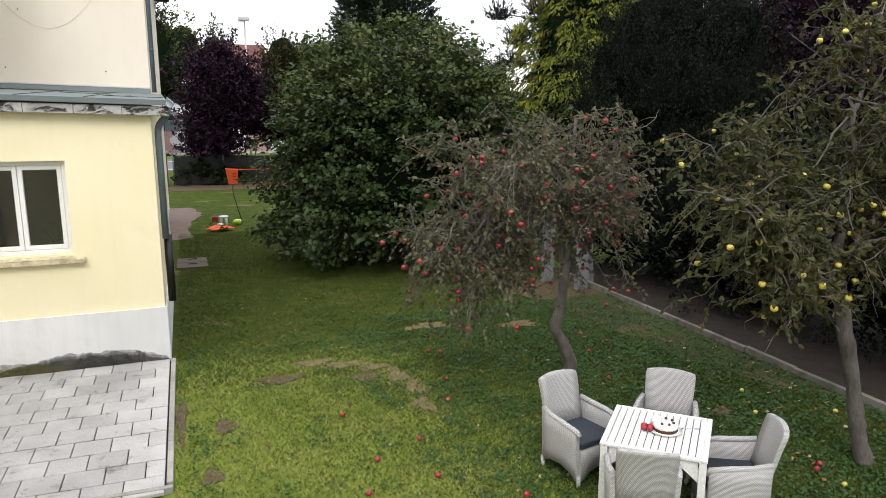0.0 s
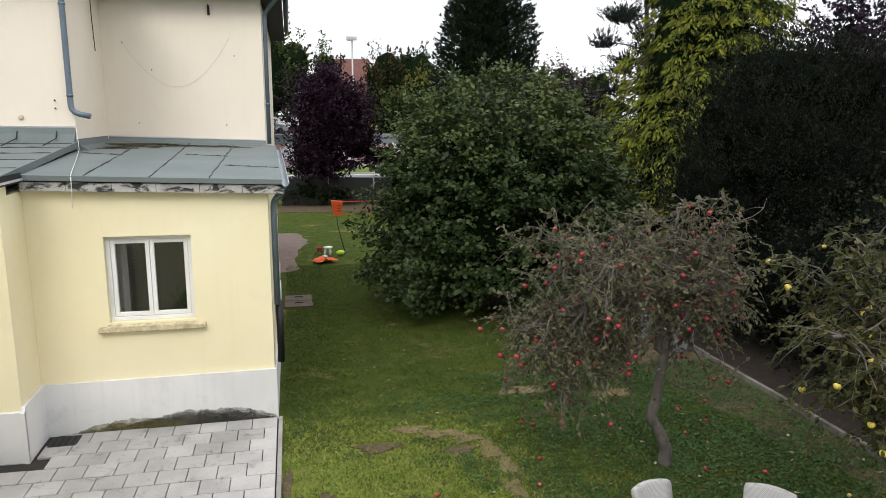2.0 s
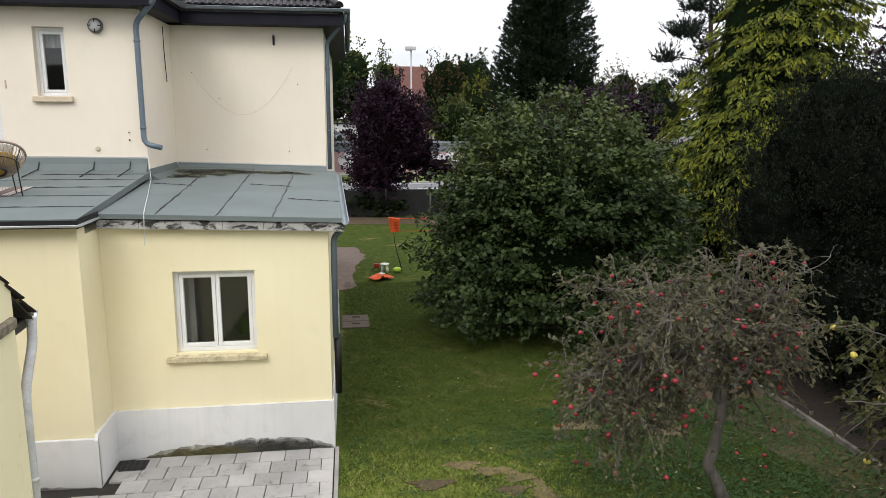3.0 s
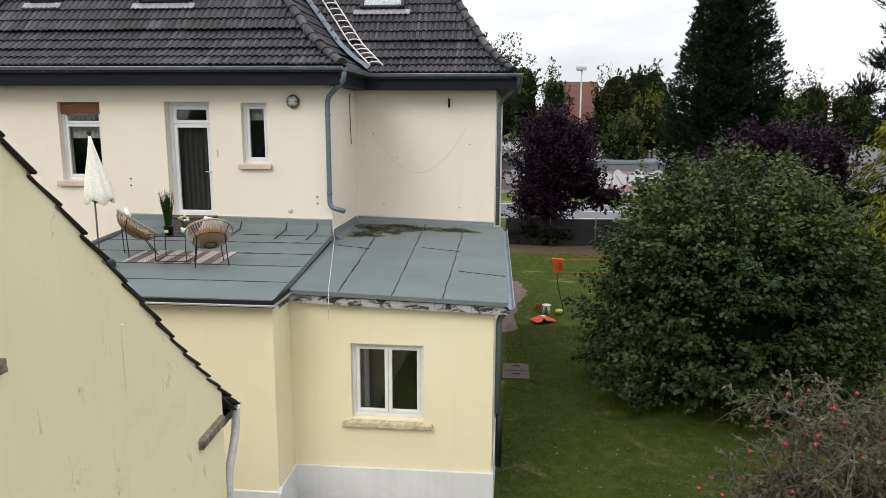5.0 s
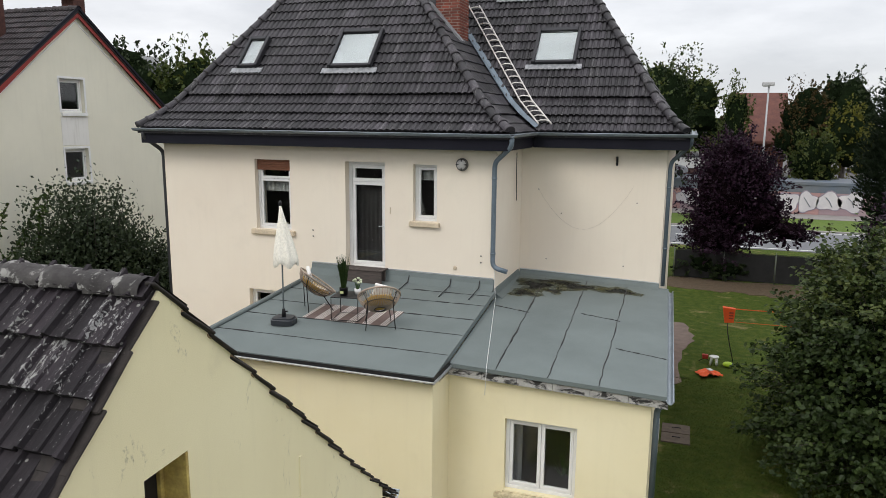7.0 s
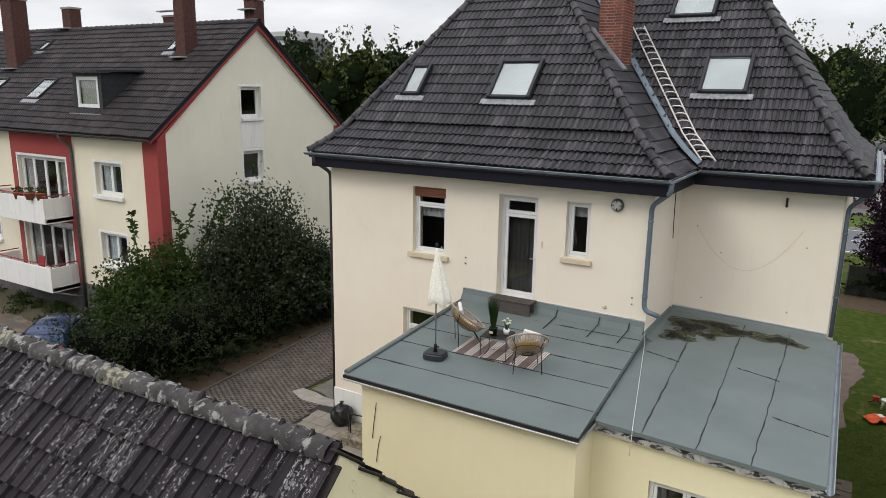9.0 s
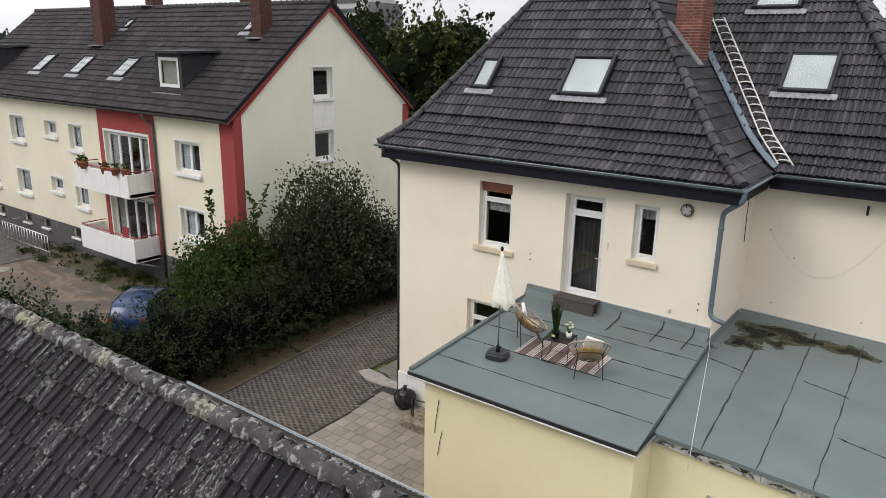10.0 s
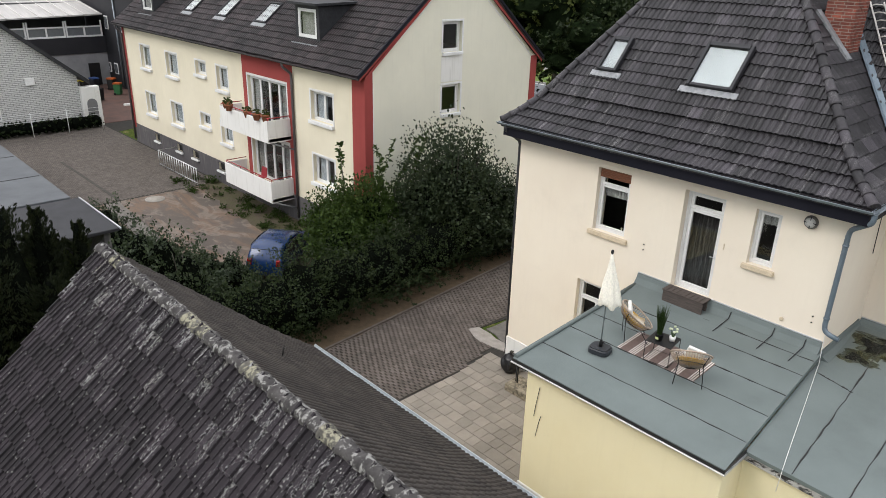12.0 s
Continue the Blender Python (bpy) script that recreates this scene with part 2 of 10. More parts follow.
def merged(*parts):
    """Several bmeshes in one."""
    out = bmesh.new()
    for b in parts:
        me = bpy.data.meshes.new("scratch")
        b.to_mesh(me)
        out.from_mesh(me)
        bpy.data.meshes.remove(me)
        b.free()
    return out


def moved(bm, m):
    bmesh.ops.transform(bm, matrix=m, verts=bm.verts[:])
    return bm


def thing(name, label, category="", group="", kind=""):
    return tagged(new(name), label, category, group, kind)


def part(name, bm, material, parent=None, label=""):
    """Link a bmesh as ONE mesh object under a thing or under a part."""
    me = bpy.data.meshes.new(name)
    bm.to_mesh(me)
    bm.free()
    me.materials.append(material)
    ob = new(name, me)
    ob.parent = parent
    return tagged(ob, label)


def rebase(root, x, y, z=0.0):
    """Set the origin of a thing that was built in world places to its base."""
    off = Matrix.Translation((-x, -y, -z))
    done = set()
    for o in (root, *root.children_recursive):
        if o.matrix_basis != Matrix():
            o.matrix_basis = off @ o.matrix_basis
        elif o.data and o.data.name not in done:
            o.data.transform(off)
            done.add(o.data.name)
    root.location = (x, y, z)
    return root


def raw_mesh(name, verts, faces, material, parent=None, label="", smooth=False):
    me = bpy.data.meshes.new(name)
    me.from_pydata(verts, [], faces)
    me.materials.append(material)
    if smooth:
        me.polygons.foreach_set("use_smooth", [True] * len(me.polygons))
    ob = new(name, me)
    ob.parent = parent
    return tagged(ob, label)


def wall_with_holes(axis, face, back, u0, u1, z0, z1, holes):
    """A wall across the axis ('x' or 'y') from face to back, with holes (u0, u1, z0, z1) right through it."""
    us = sorted({u0, u1, *[h[0] for h in holes], *[h[1] for h in holes]})
    zs = sorted({z0, z1, *[h[2] for h in holes], *[h[3] for h in holes]})
    bm = bmesh.new()
    cache = {}

    def vert(i, k, d):
        key = (i, k, d)
        if key not in cache:
            cache[key] = bm.verts.new((us[i], d, zs[k]) if axis == "y" else (d, us[i], zs[k]))
        return cache[key]

    def solid(i, k):
        if not (0 <= i < len(us) - 1 and 0 <= k < len(zs) - 1):
            return False
        cu, cz = (us[i] + us[i + 1]) / 2, (zs[k] + zs[k + 1]) / 2
        return not any(h[0] < cu < h[1] and h[2] < cz < h[3] for h in holes)

    for i in range(len(us) - 1):
        for k in range(len(zs) - 1):
            if not solid(i, k):
                continue
            for d in (face, back):
                bm.faces.new((vert(i, k, d), vert(i + 1, k, d), vert(i + 1, k + 1, d), vert(i, k + 1, d)))
            for (a, b), (di, dk) in ((((i, k), (i + 1, k)), (0, -1)), (((i, k + 1), (i + 1, k + 1)), (0, 1)), (((i, k), (i, k + 1)), (-1, 0)), (((i + 1, k), (i + 1, k + 1)), (1, 0))):
                if not solid(i + di, k + dk):
                    bm.faces.new((vert(*a, face), vert(*b, face), vert(*b, back), vert(*a, back)))
    bmesh.ops.recalc_face_normals(bm, faces=bm.faces[:])
    return bm


LEAF_SHAPES = {
    "broad": ([(-0.5, 0.0, 0.0), (-0.12, 0.36, 0.07), (0.28, 0.27, 0.05), (0.5, 0.0, -0.05), (0.28, -0.27, 0.05), (-0.12, -0.36, 0.07)], [(0, 3, 2, 1), (0, 5, 4, 3)]),
    "leaf": ([(-0.5, 0.0, 0.0), (0.05, 0.33, 0.08), (0.5, 0.0, -0.06), (0.05, -0.33, 0.02)], [(0, 3, 2, 1)]),
    "frond": ([(-0.5, 0.0, 0.0), (0.0, 0.17, 0.04), (0.5, 0.0, -0.1), (0.0, -0.17, 0.04)], [(0, 3, 2, 1)]),
    "needle": ([(-0.5, 0.0, 0.0), (-0.1, 0.1, 0.02), (0.5, 0.0, -0.04), (-0.1, -0.1, 0.02)], [(0, 3, 2, 1)]),
}


def leaf_mesh(name, pos, axis, normal, size, shape, material, parent, label="", kind="stuff"):
    """One leaf at each place, its length along axis and its face to normal."""
    axis = axis / (np.linalg.norm(axis, axis=1)[:, None] + 1e-9)
    normal = normal - axis * (normal * axis).sum(1)[:, None]
    normal /= np.linalg.norm(normal, axis=1)[:, None] + 1e-9
    across = np.cross(normal, axis)
    outline, faces = LEAF_SHAPES[shape]
    k, count = len(outline), len(pos)
    verts = np.empty((count, k, 3))
    for i, (a, c, h) in enumerate(outline):
        verts[:, i] = pos + size[:, None] * (a * axis + c * across + h * normal)
    base = (np.arange(count) * k)[:, None]
    fs = np.concatenate([base + np.array(f) for f in faces]).tolist()
    return tagged(raw_mesh(name, verts.reshape(-1, 3).tolist(), fs, material, parent, label), kind=kind)


def lumps(d, seed, waves=7, pitch=3.2):
    """A smooth uneven swelling over directions, about -1 to 1."""
    r = np.random.default_rng(seed + 900)
    k, ph = r.normal(size=(waves, 3)) * pitch, r.uniform(0, 6.283, waves)
    return np.sin(d @ k.T + ph).sum(1) / math.sqrt(waves)


def crown(name, lobes, count, size, material, seed, parent, shape="leaf", each=22, inner=0.45, spread=0.12, droop=0.12, rough=0.2, rise=0.35, up=0.7, label="", uneven=0.12):
    """Foliage on shoots that fan out of each lobe (x, y, z, rx, ry, rz) of a crown, thickest towards their tips."""
    rng = np.random.default_rng(seed)
    lobes = np.array(lobes, float)
    area = lobes[:, 3] * lobes[:, 4] + lobes[:, 3] * lobes[:, 5] + lobes[:, 4] * lobes[:, 5]
    n = max(6, count // each)
    b = lobes[rng.choice(len(lobes), n, p=area / area.sum())]
    d = rng.normal(size=(n, 3)) + np.array([0, 0, 0.2])
    d /= np.linalg.norm(d, axis=1)[:, None]
    reach = (1 + rough * rng.normal(size=n).clip(-1.7, 1.5) * 0.6 + uneven * lumps(d + b[:, :3] * 0.7, seed))[:, None]
    end = b[:, :3] + d * b[:, 3:] * reach
    start = b[:, :3] + d * b[:, 3:] * 0.2 - np.array([0, 0, 1.0]) * b[:, 5:6] * rise
    length = np.linalg.norm(end - start, axis=1)[:, None]
    sag = droop * rng.uniform(0.4, 1.4, (n, 1)) * length
    q = 1 - (1 - inner) * rng.random((n, each, 1)) ** 1.5
    along_ = end - start
    pos = start[:, None] + along_[:, None] * q
    pos[..., 2:] += sag[:, None] * (2.2 * q * (1 - q) - q ** 2 * 0.8)
    pos += rng.normal(size=pos.shape) * (spread * length[:, None] * (1.2 - q))
    axis = along_[:, None] / length[:, None] + rng.normal(size=pos.shape) * 0.55
    axis[..., 2] -= droop * 1.6
    out_ = np.broadcast_to(d[:, None], pos.shape)
    normal = out_ * 0.6 + np.array([0, 0, 1.0]) * up + rng.normal(size=pos.shape) * 0.42
    pos, axis, normal = pos.reshape(-1, 3), axis.reshape(-1, 3), normal.reshape(-1, 3)
    keep_ = pos[:, 2] > 0.03
    pos, axis, normal = pos[keep_], axis[keep_], normal[keep_]
    return leaf_mesh(name, pos, axis, normal, size * (0.6 + 0.8 * rng.random(len(pos))), shape, material, parent, label)

# ---- roof tools ----
def tile_shape(width, course, waves, rise, lap=0.06, thick=0.022):
    """One roof tile in its own frame: u across, v up the slope, h off it."""
    if waves > 1:
        us, hs = [], []
        for k in range(waves):
            for q, g in ((0.0, 0.0), (0.13, 0.0), (0.3, 0.85), (0.52, 1.0), (0.76, 0.85), (0.93, 0.05)):
                us.append(width * (k + q) / waves)
                hs.append(rise * g)
        us.append(width * 0.997)
        hs.append(0.0)
    else:
        us, hs = [q * width for q in (0, 0.04, 0.15, 0.2, 0.5, 0.53, 0.6, 0.63, 0.95, 0.965)], [rise * q for q in (0.0, 1.0, 1.0, 0.25, 0.3, 0.62, 0.62, 0.25, 0.3, 0.0)]
    lift = thick + 0.008
    top = [(u, 0.0, h + lift) for u, h in zip(us, hs)]
    back = [(u, course + lap, h + 0.002) for u, h in zip(us, hs)]
    low = [(u, 0.0, h + lift - thick) for u, h in zip(us, hs)]
    verts, faces = top + back + low, []
    m = len(us)
    for i in range(m - 1):
        faces.append((i, i + 1, m + i + 1, m + i))
        faces.append((2 * m + i, 2 * m + i + 1, i + 1, i))
    faces.append((0, m, 2 * m))
    faces.append((m - 1, 3 * m - 1, 2 * m - 1))
    return np.array(verts), faces


def along(profile, a):
    """Place and slope at the length a up a profile of (run, height)."""
    for (s0, z0), (s1, z1) in zip(profile, profile[1:]):
        d = math.hypot(s1 - s0, z1 - z0)
        if a <= d or (s1, z1) == tuple(profile[-1]):
            return s0 + (s1 - s0) * a / d, z0 + (z1 - z0) * a / d, math.atan2(z1 - z0, s1 - s0)
        a -= d


def clipped(verts, faces, clips):
    me = bpy.data.meshes.new("scratch")
    me.from_pydata(verts, [], faces)
    bm = bmesh.new()
    bm.from_mesh(me)
    bpy.data.meshes.remove(me)
    for co, no in clips:
        bmesh.ops.bisect_plane(bm, geom=bm.verts[:] + bm.edges[:] + bm.faces[:], plane_co=co, plane_no=no, clear_outer=True)
    return bm


def tiled_slope(parent, corner, u_dir, in_dir, length, profile, clips, shape, width, course, material, deck_material, single=None, single_material=None, seed=1, deck_drop=0.03, jitter=0.004, deck_thick=0.1, stagger=0.5):
    """A tiled slope. corner: its first eave corner; u_dir along the eave, in_dir up the run. single: (u0, u1, a0, a1), the stretch whose tiles are objects of their own."""
    rng = random.Random(seed)
    c, u, s = Vector((corner[0], corner[1], 0)), Vector((*u_dir, 0)), Vector((*in_dir, 0))
    if u.cross(s).z < 0:
        c, u = c + u * length, -u
        if single:
            single = (length - single[1], length - single[0], *single[2:])
    clips = list(clips) + [(tuple(c), tuple(-u)), (tuple(c + u * length), tuple(u)), (tuple(c + s * (profile[-1][0] + 0.02)), tuple(s))]
    dv, df = [], []
    for (s0, z0), (s1, z1) in zip(profile, profile[1:]):
        k = len(dv)
        for q, r, z in ((0, s0, z0), (length, s0, z0), (length, s1, z1), (0, s1, z1)):
            dv.append(c + u * q + s * r + Vector((0, 0, z - deck_drop)))
        df.append((k, k + 1, k + 2, k + 3))
    bm = clipped(dv, df, clips)
    ret = bmesh.ops.extrude_face_region(bm, geom=bm.faces[:])
    bmesh.ops.translate(bm, vec=(0, 0, -deck_thick), verts=[v for v in ret["geom"] if isinstance(v, bmesh.types.BMVert)])
    bmesh.ops.recalc_face_normals(bm, faces=bm.faces[:])
    roof = part("roof", bm, deck_material, parent)
    tv, tf = shape
    total = sum(math.hypot(b[0] - a[0], b[1] - a[1]) for a, b in zip(profile, profile[1:]))
    verts, faces, shared, row = [], [], None, 0
    a = 0.0
    while a < total - 0.05:
        run, z, tilt = along(profile, a)
        up = s * math.cos(tilt) + Vector((0, 0, math.sin(tilt)))
        nor = u.cross(up)
        base = c + s * run + Vector((0, 0, z))
        q = -width * (stagger if row % 2 else 0.0)
        while q < length:
            m = Matrix((u, up, nor)).transposed()
            off = base + u * q + nor * rng.uniform(0, jitter) + up * rng.uniform(-jitter, jitter) * 2
            turn = Matrix.Rotation(rng.uniform(-0.012, 0.012), 3, "Z")
            if single and single[0] <= q <= single[1] and single[2] <= a <= single[3]:
                if shared is None:
                    shared = bpy.data.meshes.new("roof_tile")
                    shared.from_pydata(tv.tolist(), [], tf)
                    shared.materials.append(single_material)
                ob = new("roof_tile", shared)
                ob.parent = roof
                ob.matrix_local = Matrix.Translation(off) @ (m @ turn).to_4x4()
            else:
                k = len(verts)
                mt = np.array(m @ turn)
                verts.extend((tv @ mt.T + np.array(off)).tolist())
                faces.extend([tuple(i + k for i in f) for f in tf])
            q += width
        a += course
        row += 1
    field = part("roof_tiles", clipped(verts, faces, clips), material, roof)
    tagged(field, kind="stuff")
    return roof


def cap_line(p0, p1, parent, material, length=0.38, radius=0.12, name="ridge_tile", lift=0.0):
    """A row of half-round capping tiles, each lapping the next, from the lower end up."""
    p0, p1 = Vector(p0), Vector(p1)
    d = (p1 - p0).normalized()
    side = d.cross(Vector((0, 0, 1))).normalized()
    up = side.cross(d)
    verts, faces, sides = [], [], 8
    for v, r in ((0.0, radius * 1.14), (0.06, radius * 1.15), (0.075, radius * 1.03), (length + 0.05, radius * 0.95)):
        for k in range(sides + 1):
            a = math.pi * (k / sides) * 1.1 - 0.05 * math.pi
            verts.append((r * math.cos(a), v, r * math.sin(a) * 0.85))
    for i in range(3):
        for k in range(sides):
            q = i * (sides + 1) + k
            faces.append((q, q + 1, q + sides + 2, q + sides + 1))
    faces.append(tuple(range(sides, -1, -1)))
    me = bpy.data.meshes.new(name)
    me.from_pydata(verts, [], faces)
    me.materials.append(material)
    me.polygons.foreach_set("use_smooth", [len(f.vertices) == 4 for f in me.polygons])
    n = max(1, round((p1 - p0).length / length))
    rng = random.Random(int(abs(p0.x * 31 + p1.y * 17)))
    m = Matrix((side, d, up)).transposed().to_4x4()
    for i in range(n):
        ob = new(name, me)
        ob.parent = parent
        ob.matrix_local = Matrix.Translation(p0 + d * (p1 - p0).length * i / n + Vector((0, 0, lift + rng.uniform(-0.006, 0.006)))) @ m @ pose(0, 0, 0, rng.uniform(-1, 1), rng.uniform(-2, 2), rng.uniform(-1.5, 1.5))


def half_gutter(p0, p1, radius, parent, material, name="gutter"):
    """A half-round gutter with a rolled rim."""
    p0, p1 = Vector(p0), Vector(p1)
    d = (p1 - p0).normalized()
    side = d.cross(Vector((0, 0, 1))).normalized()
    bm = bmesh.new()
    rows = []
    for p in (p0, p1):
        outer = [bm.verts.new(p + side * radius * math.cos(math.pi + math.pi * k / 8) + Vector((0, 0, radius * math.sin(math.pi + math.pi * k / 8)))) for k in range(9)]
        inner = [bm.verts.new(p + side * (radius - 0.008) * math.cos(math.pi + math.pi * k / 8) + Vector((0, 0, 0.004 + (radius - 0.008) * math.sin(math.pi + math.pi * k / 8)))) for k in range(9)]
        rows.append(outer + inner[::-1])
    k = len(rows[0])
    for i in range(k):
        bm.faces.new((rows[0][i], rows[0][(i + 1) % k], rows[1][(i + 1) % k], rows[1][i]))
    bm.faces.new(rows[0]), bm.faces.new(rows[1][::-1])
    bmesh.ops.recalc_face_normals(bm, faces=bm.faces[:])
    rim = tube([p0 - side * radius, p1 - side * radius], 0.012, 6)
    rim2 = tube([p0 + side * radius, p1 + side * radius], 0.012, 6)
    return part(name, merged(bm, rim, rim2), material, parent)


def downpipe(points, radius, parent, material, brackets=(), name="downpipe"):
    """A rain pipe with rounded bends, and rings where it is held."""
    pts = [Vector(p) for p in points]
    path = [pts[0]]
    for a, b, c in zip(pts, pts[1:], pts[2:]):
        r = min(0.14, (b - a).length * 0.45, (c - b).length * 0.45)
        p, q = b + (a - b).normalized() * r, b + (c - b).normalized() * r
        path += [p.lerp(b, t).lerp(b.lerp(q, t), t) for t in (0.0, 0.33, 0.66, 1.0)]
    path.append(pts[-1])
    pipe = part(name, tube(path, radius, 12), material, parent)
    for p, ax in brackets:
        d = Vector(ax)
        part("pipe_bracket", tube([Vector(p) - d * 0.02, Vector(p) + d * 0.02], radius * 1.18, 12), material, pipe)
    return pipe


def window(parent, m, w, h, sashes=1, recess=0.14, depth=0.07, bar=0.065, transom=0.0, frame_material=None, pane_material=None, sill=None, sill_material=None, surround=None, curtain=None, name="window", divider=0.0):
    """A window in a hole of w by h, its lower outer corner at m; u right, y inwards. It is one part with sashes, panes and a sill under it."""
    fm, pm = frame_material or WHITE, pane_material or PANE

    def ring(x0, x1, z0, z1, b, y0, y1):
        bm = wall_with_holes("y", y0, y1, x0, x1, z0, z1, [(x0 + b, x1 - b, z0 + b, z1 - b)])
        bm.normal_update()
        bmesh.ops.bevel(bm, geom=[e for e in bm.edges if len(e.link_faces) == 2 and e.calc_face_angle() > 0.5], offset=0.006, segments=1, affect="EDGES")
        return bm

    frame_ob = part(name, moved(ring(0, w, 0, h, bar, recess, recess + depth), m), fm, parent)
    zones = [(bar, h - bar)] if not transom else [(bar, h - bar - transom), (h - bar - transom, h - bar)]
    for zi, (z0, z1) in enumerate(zones):
        count = sashes if zi == 0 else 1
        for k in range(count):
            x0, x1 = bar + (w - 2 * bar) * k / count, bar + (w - 2 * bar) * (k + 1) / count
            part("sash", moved(ring(x0 + 0.003, x1 - 0.003, z0 + 0.003, z1 - 0.003, bar * 0.95, recess + 0.012, recess + depth + 0.012), m), fm, frame_ob)
            g = bmesh.new()
            cuboid(g, x0 + bar * 0.9, x1 - bar * 0.9, recess + 0.045, recess + 0.055, z0 + bar * 0.9, z1 - bar * 0.9)
            pane = part("pane", moved(g, m), pm, frame_ob)
            pane.visible_shadow = False
    if sill:
        over, out, drop = sill
        part("sill", moved(soft_box(-over, w + over, -out, recess + 0.02, -drop, -0.004, 0.012), m), sill_material or WHITE, frame_ob)
    if surround:
        b = surround
        part("surround", moved(merged(soft_box(-b, -0.002, -0.015, recess, 0, h, 0.004), soft_box(w + 0.002, w + b, -0.015, recess, 0, h, 0.004), soft_box(-b, w + b, -0.015, recess, h, h + b, 0.004)), m), WHITE, frame_ob)
    if curtain:
        for x0, x1, z0, z1 in curtain[1]:
            n = max(6, int((x1 - x0) * 40))
            vs, fs = [], []
            for i in range(n + 1):
                x = x0 + (x1 - x0) * i / n
                y = recess + depth + 0.1 + 0.025 * math.sin(i * 1.35) + 0.01 * math.sin(i * 3.7)
                vs += [m @ Vector((x, y, z0)), m @ Vector((x, y, z1))]
            for i in range(n):
                fs.append((2 * i, 2 * i + 2, 2 * i + 3, 2 * i + 1))
            raw_mesh("curtain", vs, fs, curtain[0], frame_ob, smooth=True)
    return frame_ob


def facing_x(face):
    """Local u, y inwards, z to a wall that faces +x at x = face."""
    return pose(face, 0, 0, 0, 0, 90)


def pot_plant_stalks(count, height, spread, seed, thick=0.006):
    rng = random.Random(seed)
    bms = []
    for _ in range(count):
        a, r, h = rng.uniform(0, 6.283), rng.uniform(0, spread), height * rng.uniform(0.65, 1.0)
        x, y = r * 0.4 * math.cos(a), r * 0.4 * math.sin(a)
        bms.append(tube([(x, y, 0), (x + r * 0.5 * math.cos(a), y + r * 0.5 * math.sin(a), h * 0.6), (x + r * math.cos(a), y + r * math.sin(a), h)], thick, 3, False, [thick, thick * 0.8, 0.001]))
    return merged(*bms)

# ---- house ----
SKY_GLASS = glass("roof_window_glass")
CURTAIN = surface("net_curtain", (0.42, 0.41, 0.40), (0.32, 0.31, 0.30), scale=6, fine=80, rough=0.9, relief=0.1)
GREY_CURTAIN = surface("grey_curtain", (0.16, 0.165, 0.17), (0.12, 0.122, 0.125), scale=6, fine=80, rough=0.9, relief=0.1)
SHUTTER = surface("brown_shutter", (0.22, 0.09, 0.05), (0.17, 0.07, 0.04), scale=4, rough=0.5, stretch=(1, 1, 8))
SILL = surface("stone_sill", (0.66, 0.55, 0.40), (0.52, 0.43, 0.31), scale=5, fine=60, rough=0.85)
DIRTY_SILL = surface("mossy_sill", (0.70, 0.61, 0.40), (0.32, 0.27, 0.17), scale=9, fine=70, rough=0.9)
ALUMINIUM = plain("roof_window_frame", (0.022, 0.022, 0.026), 0.55, 0.1)
LEAD = surface("lead_apron", (0.34, 0.345, 0.36), (0.20, 0.21, 0.22), scale=8, rough=0.6, metal=0.3)
OLD_WOOD = surface("weathered_step_board", (0.10, 0.08, 0.07), (0.06, 0.05, 0.045), scale=5, fine=60, rough=0.85, stretch=(1, 8, 8))
BLACK = plain("black_metal", (0.012, 0.012, 0.013), 0.5, 0.2)
MORTAR = surface("old_mortar", (0.40, 0.37, 0.33), (0.28, 0.26, 0.23), scale=8, rough=0.95)

house = thing("house", "cream rendered two-storey house with a dark tiled hip roof", "house")
WX0, WX1, BAYX1, SY, WINGY, NY, TOP = -12.45, 0.14, -3.4, 15.75, 18.3, 28.0, 7.62
HOLES = [(-9.69, -8.68, 5.5, 7.26), (-7.16, -6.12, 4.66, 7.27), (-5.4, -4.81, 5.92, 7.25), (-9.99, -8.7, 2.3, 3.9)]
part("wall", wall_with_holes("y", SY, SY + 0.5, WX0, BAYX1, 0.0, TOP, HOLES), CREAM, house)
part("wall", wall_with_holes("x", BAYX1 - 0.3, BAYX1, SY + 0.502, WINGY - 0.002, 0.0, TOP, []), CREAM, house)
part("wall", wall_with_holes("y", WINGY, WINGY + 0.3, BAYX1 - 0.3, WX1, 0.0, TOP, []), CREAM, house)
part("wall", wall_with_holes("x", WX1 - 0.3, WX1, WINGY + 0.302, NY - 0.302, 0.0, TOP, []), CREAM, house)
part("wall", wall_with_holes("x", WX0, WX0 + 0.3, SY + 0.502, NY - 0.302, 0.0, TOP, []), CREAM, house)
part("wall", wall_with_holes("y", NY - 0.3, NY, WX0, WX1, 0.0, TOP, []), CREAM, house)
part("plinth", merged(soft_box(WX0 - 0.03, -7.75, SY - 0.035, SY - 0.001, 0, 0.95, 0.01), soft_box(WX0 - 0.035, WX0 - 0.001, SY + 0.0, NY, 0, 0.95, 0.01)), WHITE_WALL, house, "white painted plinth")
# unseen inner panels, added and dark so that the windows read dark
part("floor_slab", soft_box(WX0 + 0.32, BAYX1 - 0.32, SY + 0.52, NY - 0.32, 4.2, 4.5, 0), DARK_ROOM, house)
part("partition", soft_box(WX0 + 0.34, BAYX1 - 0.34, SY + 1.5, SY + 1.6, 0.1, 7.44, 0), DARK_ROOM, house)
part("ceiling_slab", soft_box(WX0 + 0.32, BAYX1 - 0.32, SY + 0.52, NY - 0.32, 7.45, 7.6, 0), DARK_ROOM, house)

